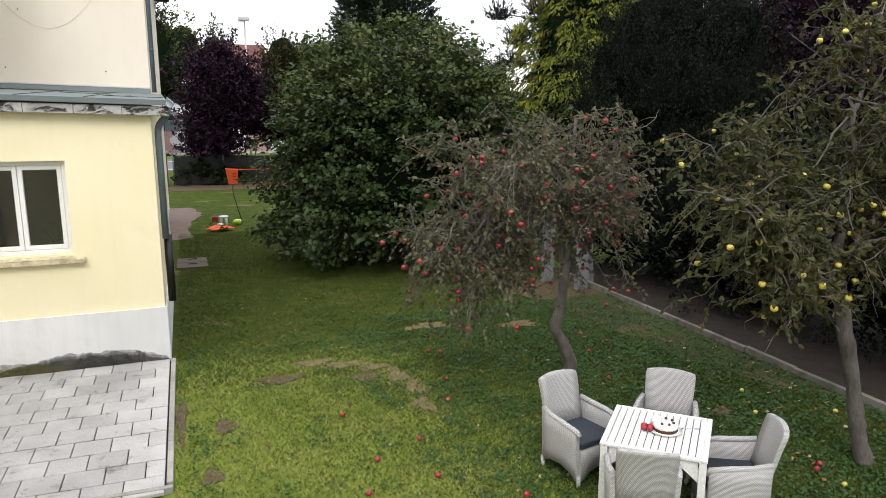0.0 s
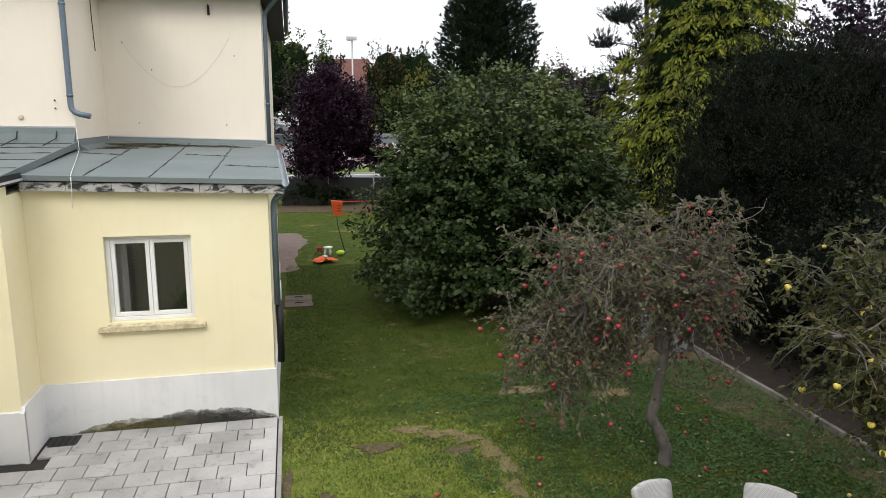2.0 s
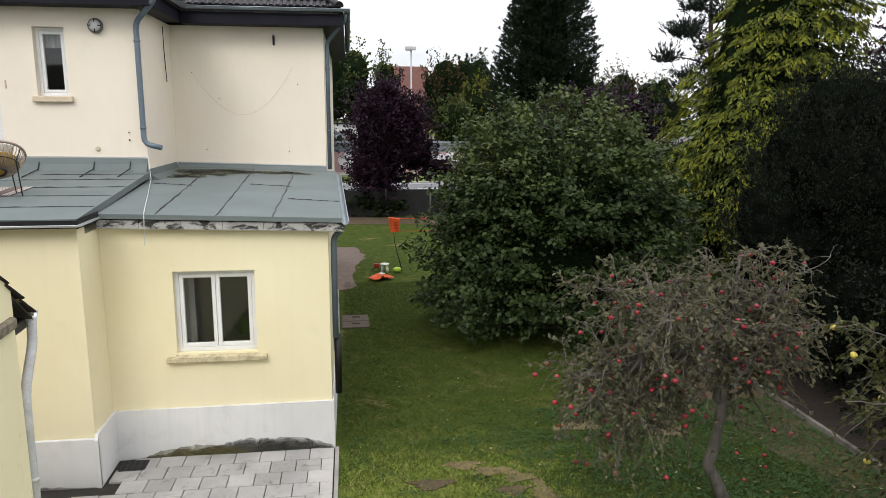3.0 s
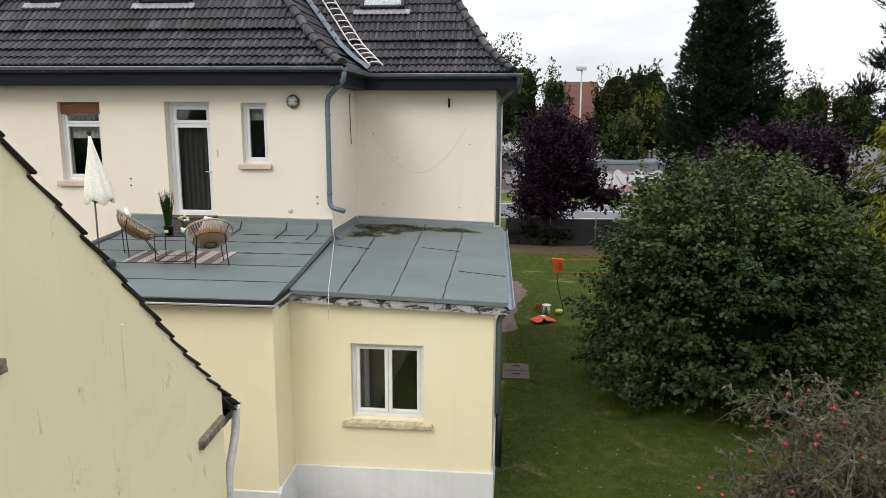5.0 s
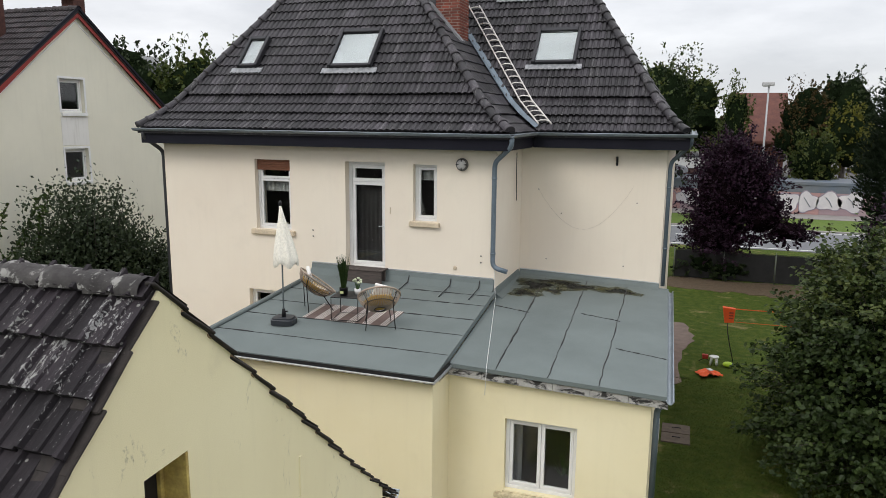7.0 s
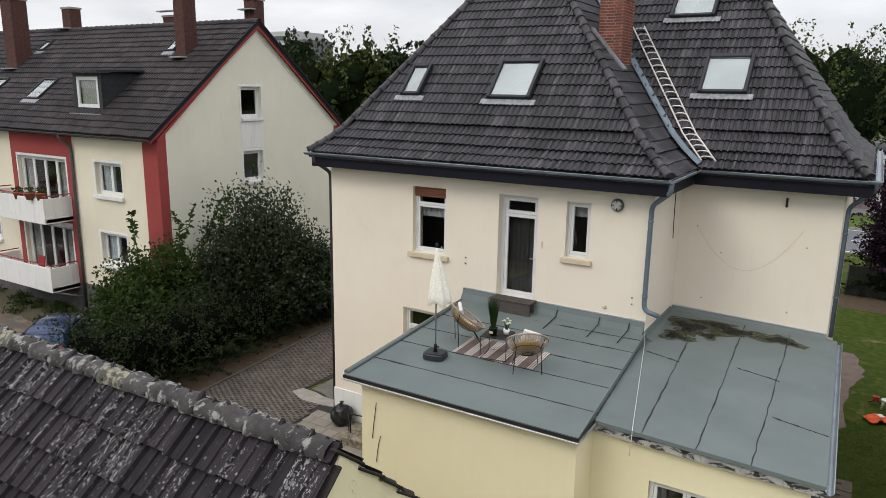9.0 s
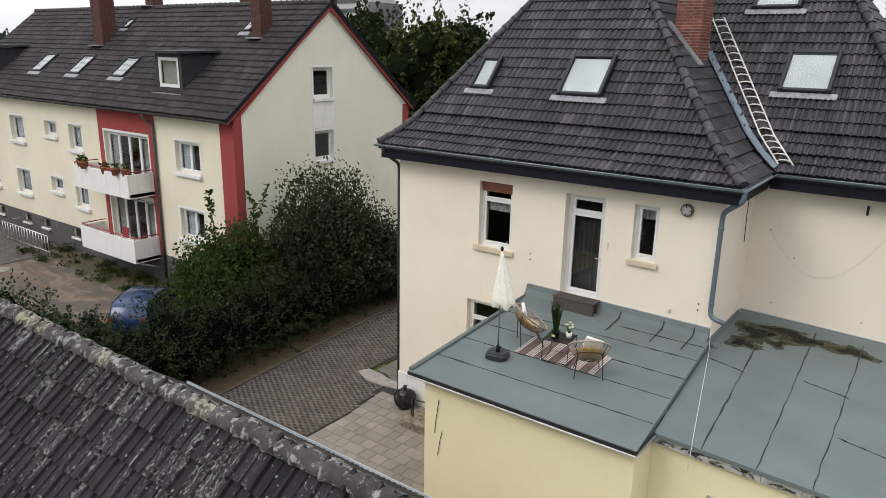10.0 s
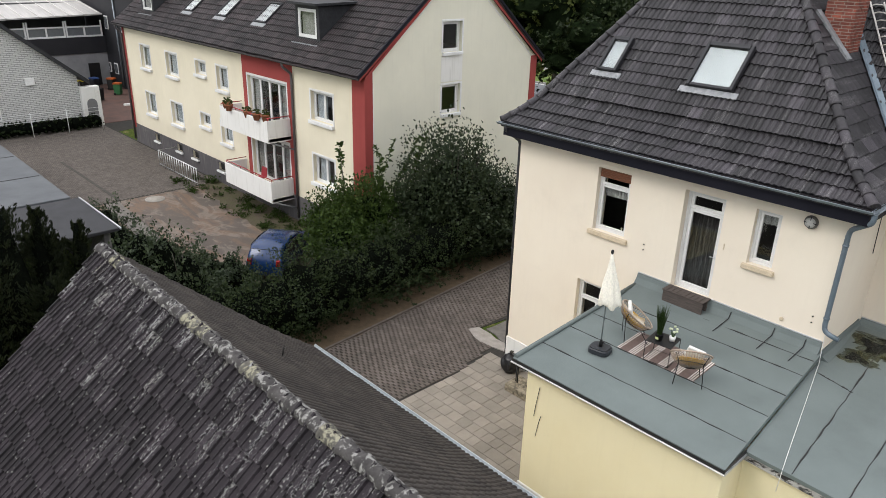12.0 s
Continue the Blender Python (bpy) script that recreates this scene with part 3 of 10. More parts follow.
# roof: the eaves sweep out
E0 = 8.0
bx0, bx1, by0, wy0, ex, ny0 = -12.78, -2.98, 15.2, 17.75, 0.68, 28.6
PROFILE = [(0.0, E0), (0.42, E0 + 0.27), (0.85, E0 + 0.62), (5.6, E0 + 0.62 + 4.75 * 1.13)]
HOUSE_TILE = tile_shape(0.30, 0.34, 2, 0.03, thick=0.034)
R2 = math.sqrt(0.5)
KW, KE, exh = 0.68, 0.76, ex - 0.14  # the outer faces are steeper than the front ones
bay_ridge_x = bx1 - 5.6
WEST, EAST = [(r * KW, z) for r, z in PROFILE], [(r * KE, z) for r, z in PROFILE]
bay_roof = tiled_slope(house, (bx0, by0), (1, 0), (0, 1), bx1 - bx0, PROFILE, [((bx0, by0, 0), (-1, KW, 0)), ((bx1, by0, 0), (R2, R2, 0))], HOUSE_TILE, 0.30, 0.34, TILE, TILE, (2.2, 7.0, 1.3, 2.9), TILE_PART, seed=11)
tiled_slope(house, (bx1, by0), (0, 1), (-1, 0), 10.4, PROFILE, [((bx1, by0, 0), (-R2, -R2, 0)), ((bx1, wy0, 0), (R2, R2, 0)), ((bay_ridge_x, 0, 0), (-1, 0, 0))], tile_shape(0.55, 0.36, 2, 0.003), 0.55, 0.36, TILE, TILE, seed=12)
tiled_slope(house, (bx0, by0), (0, 1), (1, 0), ny0 - by0, WEST, [((bx0, by0, 0), (1, -KW, 0)), ((bx0, ny0, 0), (1, KW, 0))], HOUSE_TILE, 0.30, 0.34, TILE, TILE, seed=13)
tiled_slope(house, (bx1 - 5.6, wy0), (1, 0), (0, 1), ex - bx1 + 5.6, PROFILE, [((bx1, wy0, 0), (-R2, -R2, 0)), ((exh, wy0, 0), (1, KE, 0))], HOUSE_TILE, 0.30, 0.34, TILE, TILE, seed=14)
tiled_slope(house, (exh, wy0), (0, 1), (-1, 0), ny0 - wy0, EAST, [((exh, wy0, 0), (-1, -KE, 0)), ((exh, ny0, 0), (-1, KE, 0))], HOUSE_TILE, 0.30, 0.34, TILE, TILE, seed=15)
tiled_slope(house, (bx0, ny0), (1, 0), (0, -1), ex - bx0, PROFILE, [((bx0, ny0, 0), (-1, -KW, 0)), ((exh, ny0, 0), (1, -KE, 0))], tile_shape(1.2, 0.34, 2, 0.01), 1.2, 0.34, TILE, TILE, seed=16)
part("ridge_board", soft_box(-9.1, bay_ridge_x + 0.12, by0 + 5.5, 23.3, PROFILE[-1][1] - 0.12, PROFILE[-1][1] + 0.03, 0.02), TILE_PART, house)
part("ridge_board", soft_box(-9.1, exh - 5.5 * KE, wy0 + 5.4, 23.1, PROFILE[-1][1] - 0.12, PROFILE[-1][1] + 0.034, 0.02), TILE_PART, house)


def profile_at(run):
    for (s0, z0), (s1, z1) in zip(PROFILE, PROFILE[1:]):
        if run <= s1:
            return z0 + (z1 - z0) * (run - s0) / (s1 - s0)
    return PROFILE[-1][1]


def hip(x, y, dx, dy, end):
    for r0, r1 in ((0.0, 0.42), (0.42, 0.85), (0.85, end)):
        cap_line((x + dx * r0, y + dy * r0, profile_at(r0) + 0.05), (x + dx * r1, y + dy * r1, profile_at(r1) + 0.05), bay_roof, TILE_PART, 0.36, 0.11, "hip_tile")


hip(bx0, by0, KW, 1, 5.5)
hip(bx1, by0, -1, 1, 5.4)
hip(exh, wy0, -KE, 1, 5.4)
cap_line((bay_ridge_x - 0.2, by0 + 5.6, PROFILE[-1][1] + 0.02), (bay_ridge_x - 0.2, 23.3, PROFILE[-1][1] + 0.02), bay_roof, TILE_PART)
cap_line((exh - 5.5 * KE, wy0 + 5.5, PROFILE[-1][1] + 0.02), (-9, wy0 + 5.5, PROFILE[-1][1] + 0.02), bay_roof, TILE_PART)

# valley between the bay and the wing
valley = bmesh.new()
vp = [(0.0, 0.0), (0.42, 0.0), (0.85, 0.0), (5.0, 0.0)]
rows = []
for r, _ in vp:
    z = profile_at(r) + 0.1
    rows.append([valley.verts.new((bx1 - r + k * R2, wy0 + r + k * R2, z + (0.07 if k else 0.0))) for k in (-0.1, 0.0, 0.1)])
for a, b in zip(rows, rows[1:]):
    for k in range(2):
        valley.faces.new((a[k], a[k + 1], b[k + 1], b[k]))
part("valley_gutter", valley, PIPE, house, "grey zinc valley gutter")

# boarded eaves, gutters
part("eaves_board", merged(soft_box(bx0 + 0.05, bx1 - 0.05, by0 + 0.06, by0 + 0.09, 7.62, 7.95, 0.004), soft_box(bx0 + 0.05, bx1 - 0.08, by0 + 0.092, SY + 0.1, 7.62, 7.66, 0)), DARK_WOOD, house, "dark blue-black eaves board")
part("eaves_board", merged(soft_box(bx1 - 0.09, bx1 - 0.06, by0 + 0.092, wy0 + 0.05, 7.62, 7.95, 0.004), soft_box(BAYX1 - 0.1, bx1 - 0.092, by0 + 0.3, wy0 + 0.05, 7.622, 7.662, 0)), DARK_WOOD, house)
part("eaves_board", merged(soft_box(bx1 - 0.05, ex - 0.05, wy0 + 0.06, wy0 + 0.09, 7.62, 7.95, 0.004), soft_box(bx1 - 0.05, ex - 0.08, wy0 + 0.092, WINGY + 0.1, 7.62, 7.66, 0)), DARK_WOOD, house)
part("eaves_board", merged(soft_box(ex - 0.08, ex - 0.05, wy0 + 0.092, ny0 - 0.1, 7.62, 7.95, 0.004), soft_box(WX1 - 0.1, ex - 0.082, wy0 + 0.3, ny0 - 0.1, 7.624, 7.664, 0)), DARK_WOOD, house)
part("eaves_board", merged(soft_box(bx0 + 0.05, bx0 + 0.08, by0 + 0.092, ny0 - 0.1, 7.62, 7.95, 0.004), soft_box(bx0 + 0.082, WX0 + 0.1, by0 + 0.3, ny0 - 0.1, 7.624, 7.664, 0)), DARK_WOOD, house)
half_gutter((bx0 - 0.1, by0 - 0.03, 7.99), (bx1 + 0.02, by0 - 0.03, 7.97), 0.065, house, ZINC)
half_gutter((bx1 + 0.05, by0 - 0.03, 7.97), (bx1 + 0.05, wy0 - 0.04, 7.985), 0.065, house, ZINC)
half_gutter((bx1 + 0.1, wy0 - 0.03, 7.98), (ex + 0.1, wy0 - 0.03, 7.98), 0.065, house, ZINC)
half_gutter((ex + 0.04, wy0, 7.98), (ex + 0.04, ny0, 7.98), 0.065, house, ZINC)
half_gutter((bx0 - 0.04, ny0, 7.98), (bx0 - 0.04, by0, 7.98), 0.065, house, ZINC)

# rain pipes
downpipe([(bx1 + 0.03, by0 + 0.05, 7.92), (bx1 + 0.03, by0 + 0.05, 7.72), (BAYX1 - 0.02, SY - 0.1, 7.35), (BAYX1 - 0.02, SY - 0.1, 4.98), (BAYX1 + 0.32, SY - 0.1, 4.9)], 0.055, house, PIPE, [((BAYX1 - 0.02, SY - 0.1, 7.0), (0, 0, 1)), ((BAYX1 - 0.02, SY - 0.1, 5.3), (0, 0, 1))])
downpipe([(ex - 0.02, wy0 + 0.2, 7.92), (ex - 0.02, wy0 + 0.2, 7.75), (WX1 + 0.08, WINGY + 0.12, 7.3), (WX1 + 0.08, WINGY + 0.12, 4.25)], 0.05, house, PIPE, [((WX1 + 0.08, WINGY + 0.12, 6.7), (0, 0, 1)), ((WX1 + 0.08, WINGY + 0.12, 5.2), (0, 0, 1))])
downpipe([(bx0 + 0.15, by0 + 0.03, 7.92), (bx0 + 0.15, by0 + 0.05, 7.76), (WX0 - 0.07, SY + 0.05, 7.4), (WX0 - 0.07, SY + 0.05, 0.5)], 0.05, house, plain("dark_pipe", (0.06, 0.062, 0.068), 0.5, 0.3), [((WX0 - 0.07, SY + 0.05, 4.0), (0, 0, 1))])

# windows and door of the bay
up_window = window(house, pose(-9.69, SY, 5.5), 1.01, 1.76, sashes=1, transom=0.42, sill=(0.12, 0.09, 0.13), sill_material=SILL, curtain=(CURTAIN, [(0.1, 0.92, 0.95, 1.25)]))
part("roller_shutter", soft_box(-9.685, -8.685, SY + 0.112, SY + 0.118, 6.99, 7.255, 0), SHUTTER, up_window, "brown roller shutter, mostly raised")
for k in range(6):
    part("slat", soft_box(-9.685, -8.685, SY + 0.1, SY + 0.125, 6.99 + 0.044 * k, 7.031 + 0.044 * k, 0.008), SHUTTER, up_window)
part("ornament", lathe([(0.04, 0), (0.05, 0.03), (0.02, 0.06), (0.025, 0.12), (0.005, 0.15)], -9.0, SY + 0.37, 5.5, 10), plain("pale_ornament", (0.5, 0.48, 0.4)), up_window)
# the dark sheet behind the glass is added: it makes the doorway read dark
door = window(house, pose(-7.16, SY, 4.66), 1.04, 2.61, sashes=1, recess=0.2, transom=0.4, bar=0.085, name="terrace_door", curtain=(surface("dark_door_sheet", (0.03, 0.028, 0.027), (0.02, 0.019, 0.018), scale=5, rough=0.9), [(0.1, 0.94, 0.1, 2.1)]))
part("handle", merged(tube([(-6.24, SY + 0.21, 5.72), (-6.24, SY + 0.16, 5.72)], 0.011, 8), tube([(-6.24, SY + 0.165, 5.72), (-6.36, SY + 0.165, 5.715)], 0.010, 8)), ALU, door, "aluminium door handle")
window(house, pose(-5.4, SY, 5.92), 0.59, 1.33, sashes=1, sill=(0.08, 0.09, 0.12), sill_material=SILL, curtain=(CURTAIN, [(0.08, 0.51, 0.95, 1.25)]))
window(house, pose(-9.99, SY, 2.3), 1.29, 1.6, sashes=2, transom=0.5, sill=(0.1, 0.08, 0.1), sill_material=SILL)

# fittings on the wall
lamp = part("wall_lamp", lathe([(0.14, 0), (0.15, 0.03), (0.13, 0.09), (0.02, 0.11)], sides=20), plain("wall_lamp_body", (0.13, 0.12, 0.11), 0.5), house, "round bulkhead wall lamp with a dark cage")
lamp.data.transform(pose(-4.2, SY, 7.28, 90, 0, 0))
part("cage", moved(merged(tube([(-0.13, 0, 0.1), (0.13, 0, 0.1)], 0.012, 6), tube([(0, -0.13, 0.1), (0, 0.13, 0.1)], 0.012, 6)), pose(-4.2, SY, 7.28, 90, 0, 0)), BLACK, lamp)
part("lamp_glass", moved(lathe([(0.115, 0.06), (0.11, 0.098), (0.05, 0.112), (0.01, 0.114)]), pose(-4.2, SY, 7.28, 90, 0, 0)), plain("frosted_glass", (0.5, 0.49, 0.47), 0.3), lamp)
part("light_switch", soft_box(-5.99, -5.965, SY - 0.02, SY - 0.001, 6.06, 6.22, 0.004), SILL, house)
for bx_, bz in ((-8.05, 5.55), (-8.05, 5.4), (-3.72, 5.05), (-3.72, 5.2)):
    part("wall_hook", tube([(bx_, SY + 0.01, bz), (bx_, SY - 0.04, bz), (bx_, SY - 0.045, bz + 0.02)], 0.012, 6), BLACK, house)
part("wall_outlet", lathe([(0.045, 0), (0.045, 0.03), (0.03, 0.04)], sides=14), SILL, house).data.transform(pose(-4.35, SY, 4.88, 90, 0, 0))
part("wall_bracket", merged(soft_box(-1.05, -1.0, WINGY - 0.05, WINGY - 0.001, 7.2, 7.42, 0.01), tube([(-1.025, WINGY - 0.02, 7.4), (-1.025, WINGY - 0.14, 7.42), (-1.025, WINGY - 0.14, 7.34)], 0.015, 6)), BLACK, house, "small rusty iron bracket")
sag = [(-2.95 + 2.35 * t, WINGY - 0.015, 6.55 - 1.05 * math.sin(math.pi * min(1, t * 1.0)) ** 0.9 + 0.15 * t) for t in [k / 16 for k in range(17)]]
part("old_cable", tube(sag, 0.003, 5), surface("cable_trace", (0.62, 0.55, 0.46), (0.55, 0.49, 0.4)), house)
part("old_cable", tube([(-3.36, WINGY - 0.8, 7.5), (-3.37, WINGY - 0.75, 7.0), (-3.38, WINGY - 0.62, 6.3)], 0.01, 5), BLACK, house)
for hx, hz in ((-2.95, 6.55), (-2.35, 5.95), (-0.5, 6.3), (-2.7, 4.75), (-0.75, 4.7)):
    part("wall_plug", lathe([(0.015, 0), (0.012, 0.02)], sides=8), BLACK, house).data.transform(pose(hx, WINGY, hz, 90, 0, 0))


# roof windows
def roof_window(x0, x1, r0, r1, y_eave):
    z0, z1 = profile_at(r0), profile_at(r1)
    m = Matrix.Translation((x0, y_eave + r0, z0 + 0.08)) @ pose(0, 0, 0, math.degrees(math.atan2(z1 - z0, r1 - r0)))
    w, h = x1 - x0, math.hypot(z1 - z0, r1 - r0)
    rim = merged(soft_box(0, 0.09, 0, h, 0, 0.14, 0.015), soft_box(w - 0.09, w, 0, h, 0, 0.14, 0.015), soft_box(0.09, w - 0.09, 0, 0.09, 0, 0.12, 0.015), soft_box(0.09, w - 0.09, h - 0.13, h, 0, 0.15, 0.015))
    ob = part("roof_window", moved(rim, m), ALUMINIUM, house, "dark metal roof window")
    g = bmesh.new()
    cuboid(g, 0.09, w - 0.09, 0.09, h - 0.13, 0.085, 0.1)
    part("pane", moved(g, m), SKY_GLASS, ob).visible_shadow = False
    # pale panel under the glass: the sky's reflection is put into its colour
    g = bmesh.new()
    cuboid(g, 0.05, w - 0.05, 0.05, h - 0.05, -0.02, 0.05)
    part("blind", moved(g, m), surface("sky_pale_backing", (0.40, 0.42, 0.435), (0.36, 0.38, 0.395), scale=0.5, fine=1.0, relief=0), ob)
    lead = soft_box(-0.16, w + 0.16, -0.17, 0.0, 0.0, 0.035, 0.004)
    bmesh.ops.subdivide_edges(lead, edges=[e for e in lead.edges if abs((e.verts[0].co - e.verts[1].co).x) > 0.3], cuts=40)
    for v_ in lead.verts:
        v_.co.z += 0.006 * math.sin(v_.co.x * 42)
        if v_.co.y < -0.1:
            v_.co.y += 0.012 * math.sin(v_.co.x * 57 + 1)
    part("apron", moved(lead, m), LEAD, ob)
    return ob


roof_window(-10.8, -10.18, 1.6, 2.32, by0)
roof_window(-8.1, -6.9, 1.56, 2.42, by0)
roof_window(-3.5, -2.32, 1.75, 2.6, wy0)
roof_window(-4.8, -3.6, 3.55, 4.4, wy0)

# brick chimney in the valley
ch = part("chimney", soft_box(-6.08, -5.42, 19.15, 19.95, 9.2, 13.4, 0.0), MORTAR, house, "red brick chimney")
bricks = bmesh.new()
for row in range(46):
    z = 9.95 + row * 0.075
    for face in range(4):
        if face in (0, 2):
            y = 19.15 if face == 0 else 19.95
            x = -6.08 - (0.055 if row % 2 else 0.0)
            while x < -5.44:
                a, b = max(-6.085, x), min(-5.415, x + 0.203)
                if b - a > 0.03:
                    cuboid(bricks, a, b, y - 0.012, y + 0.012, z, z + 0.055)
                x += 0.222
        else:
            x = -6.08 if face == 1 else -5.42
            y = 19.15 - (0.11 if row % 2 else 0.0)
            while y < 19.93:
                a, b = max(19.145, y), min(19.955, y + 0.203)
                if b - a > 0.03:
                    cuboid(bricks, x - 0.012, x + 0.012, a, b, z, z + 0.055)
                y += 0.222
tagged(part("brickwork", bricks, BRICK, ch), kind="stuff")
part("chimney_apron", prism([(-6.22, 11.34), (-5.28, 10.28), (-5.25, 10.33), (-6.19, 11.39)], "y", 18.88, 19.135), LEAD, house)

# roof ladder lying beside the valley
ladder = thing("roof_ladder", "pale aluminium roof ladder lying on dark roof tiles", "ladder")
LADDER = plain("pale_ladder_metal", (0.72, 0.68, 0.64), 0.45, 0.3)
la, lb = Vector((-2.92, wy0 + 0.1, profile_at(0.1) + 0.13)), Vector((-5.75, wy0 + 3.3, profile_at(3.3) + 0.16))
mid_l = Vector((-3.58, wy0 + 0.85, profile_at(0.85) + 0.16))
acr = Vector((0.32, 0.0, 0.0))
for off in (Vector((0, 0, 0)), acr):
    part("stile", tube([la + off, mid_l + off, lb + off], 0.022, 6), LADDER, ladder)
for k in range(21):
    t = (k + 0.5) / 21
    p = la.lerp(mid_l, t * 4.2) if t < 0.238 else mid_l.lerp(lb, (t - 0.238) / 0.762)
    part("rung", tube([p, p + acr * 0.3 + Vector((0, 0.02, 0.035)), p + acr * 0.7 + Vector((0, 0.02, 0.035)), p + acr], 0.017, 6), LADDER, ladder)
rebase(ladder, -2.55, wy0, 8.0)

# door step of boards, cable on the roof, hanging white wire
step = thing("door_step", "weathered dark wooden step below the terrace door", "step")
for k in range(9):
    part("board", soft_box(-7.15 + 0.125 * k, -7.035 + 0.125 * k, 15.32, 15.735, 4.72, 4.745, 0.006), OLD_WOOD, step)
part("bearer", soft_box(-7.12, -6.05, 15.34, 15.38, 4.40, 4.719, 0.004), OLD_WOOD, step)
part("bearer", soft_box(-7.12, -6.05, 15.56, 15.61, 4.41, 4.719, 0.004), OLD_WOOD, step)
rebase(step, -6.6, 15.5, 4.37)
wire = thing("white_wire", "thin white wire hanging from the wall over the flat roof", "wire")
part("strand", tube([(-3.4, 15.74, 5.3), (-3.38, 15.72, 4.7), (-3.3, 15.5, 4.262 + 0.012), (-2.9, 13.75, 4.17), (-2.5, 12.0, 4.1), (-2.41, 11.62, 4.085), (-2.4, 11.57, 4.0), (-2.42, 11.58, 3.6)], 0.006, 6), WHITE, wire)
rebase(wire, -3.4, 15.7, 4.5)
rebase(house, -6.0, 20.0, 0.0)

# ---- annex with the flat roofs ----
annex = thing("annex", "pale yellow single-storey annex with flat felt roofs", "annex")
part("wall", wall_with_holes("y", 11.8, 12.1, -3.15, 0.34, 0.0, 3.84, [(-2.1, -0.84, 1.78, 3.13)]), YELLOW, annex)
part("wall", wall_with_holes("x", 0.04, 0.34, 12.102, 18.298, 0.0, 3.84, []), YELLOW, annex)
part("wall", wall_with_holes("y", 10.95, 11.25, -7.73, -3.15, 0.0, 4.0, []), YELLOW, annex)
part("wall", wall_with_holes("x", -7.73, -7.43, 11.252, 15.748, 0.0, 4.0, []), YELLOW, annex)
part("wall", wall_with_holes("x", -3.45, -3.152, 11.252, 15.7, 0.0, 3.84, []), YELLOW, annex)
# dark panels added behind the annex window to keep it dark
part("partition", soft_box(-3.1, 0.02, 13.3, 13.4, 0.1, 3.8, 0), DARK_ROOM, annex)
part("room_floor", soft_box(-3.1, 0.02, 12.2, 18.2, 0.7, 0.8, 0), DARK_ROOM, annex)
part("plinth", prism([(-3.15, 0.0), (-3.15, 0.82), (-3.05, 0.86), (0.37, 0.88), (0.37, 0.0)], "y", 11.75, 11.799), PLINTH, annex, "whitewashed plinth with green and black damp stains")
part("plinth", soft_box(0.341, 0.375, 11.8, 18.2, 0, 0.88, 0.008), PLINTH, annex)
part("plinth", prism([(10.88, 0.0), (10.88, 0.78), (10.95, 0.86), (11.8, 0.86), (11.8, 0.0)], "x", -3.149, -3.1), PLINTH, annex)
part("plinth", soft_box(-7.76, -3.1, 10.9, 10.949, 0, 0.8, 0.012), PLINTH, annex)
def damp_stain(x0, x1, y, seed, low, high):
    """A patch of damp with a ragged edge, rising from the foot."""
    rng = random.Random(seed)
    n = int((x1 - x0) / 0.035)
    swell = lambda i: abs(math.sin(math.pi * i / n)) ** 0.5
    top = [(low + (high - low) * (0.55 + 0.5 * noise.noise(Vector((i * 0.05, seed, 0))) + 0.35 * noise.noise(Vector((i * 0.21, seed, 4)))) + rng.uniform(-0.012, 0.015)) * (0.15 + 0.85 * swell(i)) for i in range(n + 1)]
    ring = [(x0, 0.0)] + [(x0 + (x1 - x0) * i / n, max(0.005, top[i])) for i in range(n + 1)] + [(x1, 0.0)]
    return prism(ring, "y", y - 0.003, y)


def damp_mat(name, light, dark, cover, most):
    """Thin grown-in dirt: a cloudy film that leaves the paint bare in places."""
    m = surface(name, light, dark, scale=5, fine=60, rough=0.9, relief=0.3)
    n, l = m.node_tree.nodes, m.node_tree.links
    film, bare, mx = ramp(n, [(0.5 - cover * 0.35, (0, 0, 0)), (0.72 - cover * 0.2, (most,) * 3)]), n.new("ShaderNodeBsdfTransparent"), n.new("ShaderNodeMixShader")
    l.new(noise_of(n, l, coords(n, l, (1.3, 1.0, 0.8)), 4.5, 9.0, 0.72, 0.5), film.inputs["Fac"])
    l.new(film.outputs["Color"], mx.inputs[0])
    l.new(bare.outputs[0], mx.inputs[1])
    l.new(n["Principled BSDF"].outputs[0], mx.inputs[2])
    l.new(mx.outputs[0], n["Material Output"].inputs["Surface"])
    return m


DAMP = damp_mat("black_damp", (0.07, 0.068, 0.055), (0.02, 0.02, 0.016), 0.9, 0.75)
DAMP_THIN = damp_mat("grey_damp", (0.16, 0.155, 0.135), (0.07, 0.069, 0.06), 0.75, 0.3)
DAMP_GREEN = damp_mat("olive_damp", (0.22, 0.19, 0.07), (0.09, 0.085, 0.04), 0.75, 0.35)
films = [(-3.0, 0.36, 0.02, 0.08, DAMP)] + [(-2.5 + 0.12 * q, 0.36, 0.05 + 0.03 * q, 0.12 + 0.05 * q, DAMP_THIN) for q in range(6)] + [(-2.8, -1.5, 0.06, 0.14, DAMP_GREEN), (-2.7, -1.2, 0.1, 0.22, DAMP_GREEN), (-2.4, -1.0, 0.12, 0.28, DAMP_GREEN), (-1.5, 0.36, 0.03, 0.1, DAMP)]
for k, (x0, x1, lo, hi, mat) in enumerate(films):
    part("damp_stain", damp_stain(x0, x1, 11.7485 - 0.0035 * k, 4 + k, lo, hi), mat, annex, "black-green damp on the whitewash")
part("damp_stain", damp_stain(-7.7, -3.12, 10.898, 16, 0.02, 0.09), DAMP_THIN, annex)
yw = window(annex, pose(-2.1, 11.8, 1.78), 1.26, 1.35, sashes=2, recess=0.1, sill=None, curtain=(GREY_CURTAIN, [(0.1, 0.26, 0.08, 1.25)]))
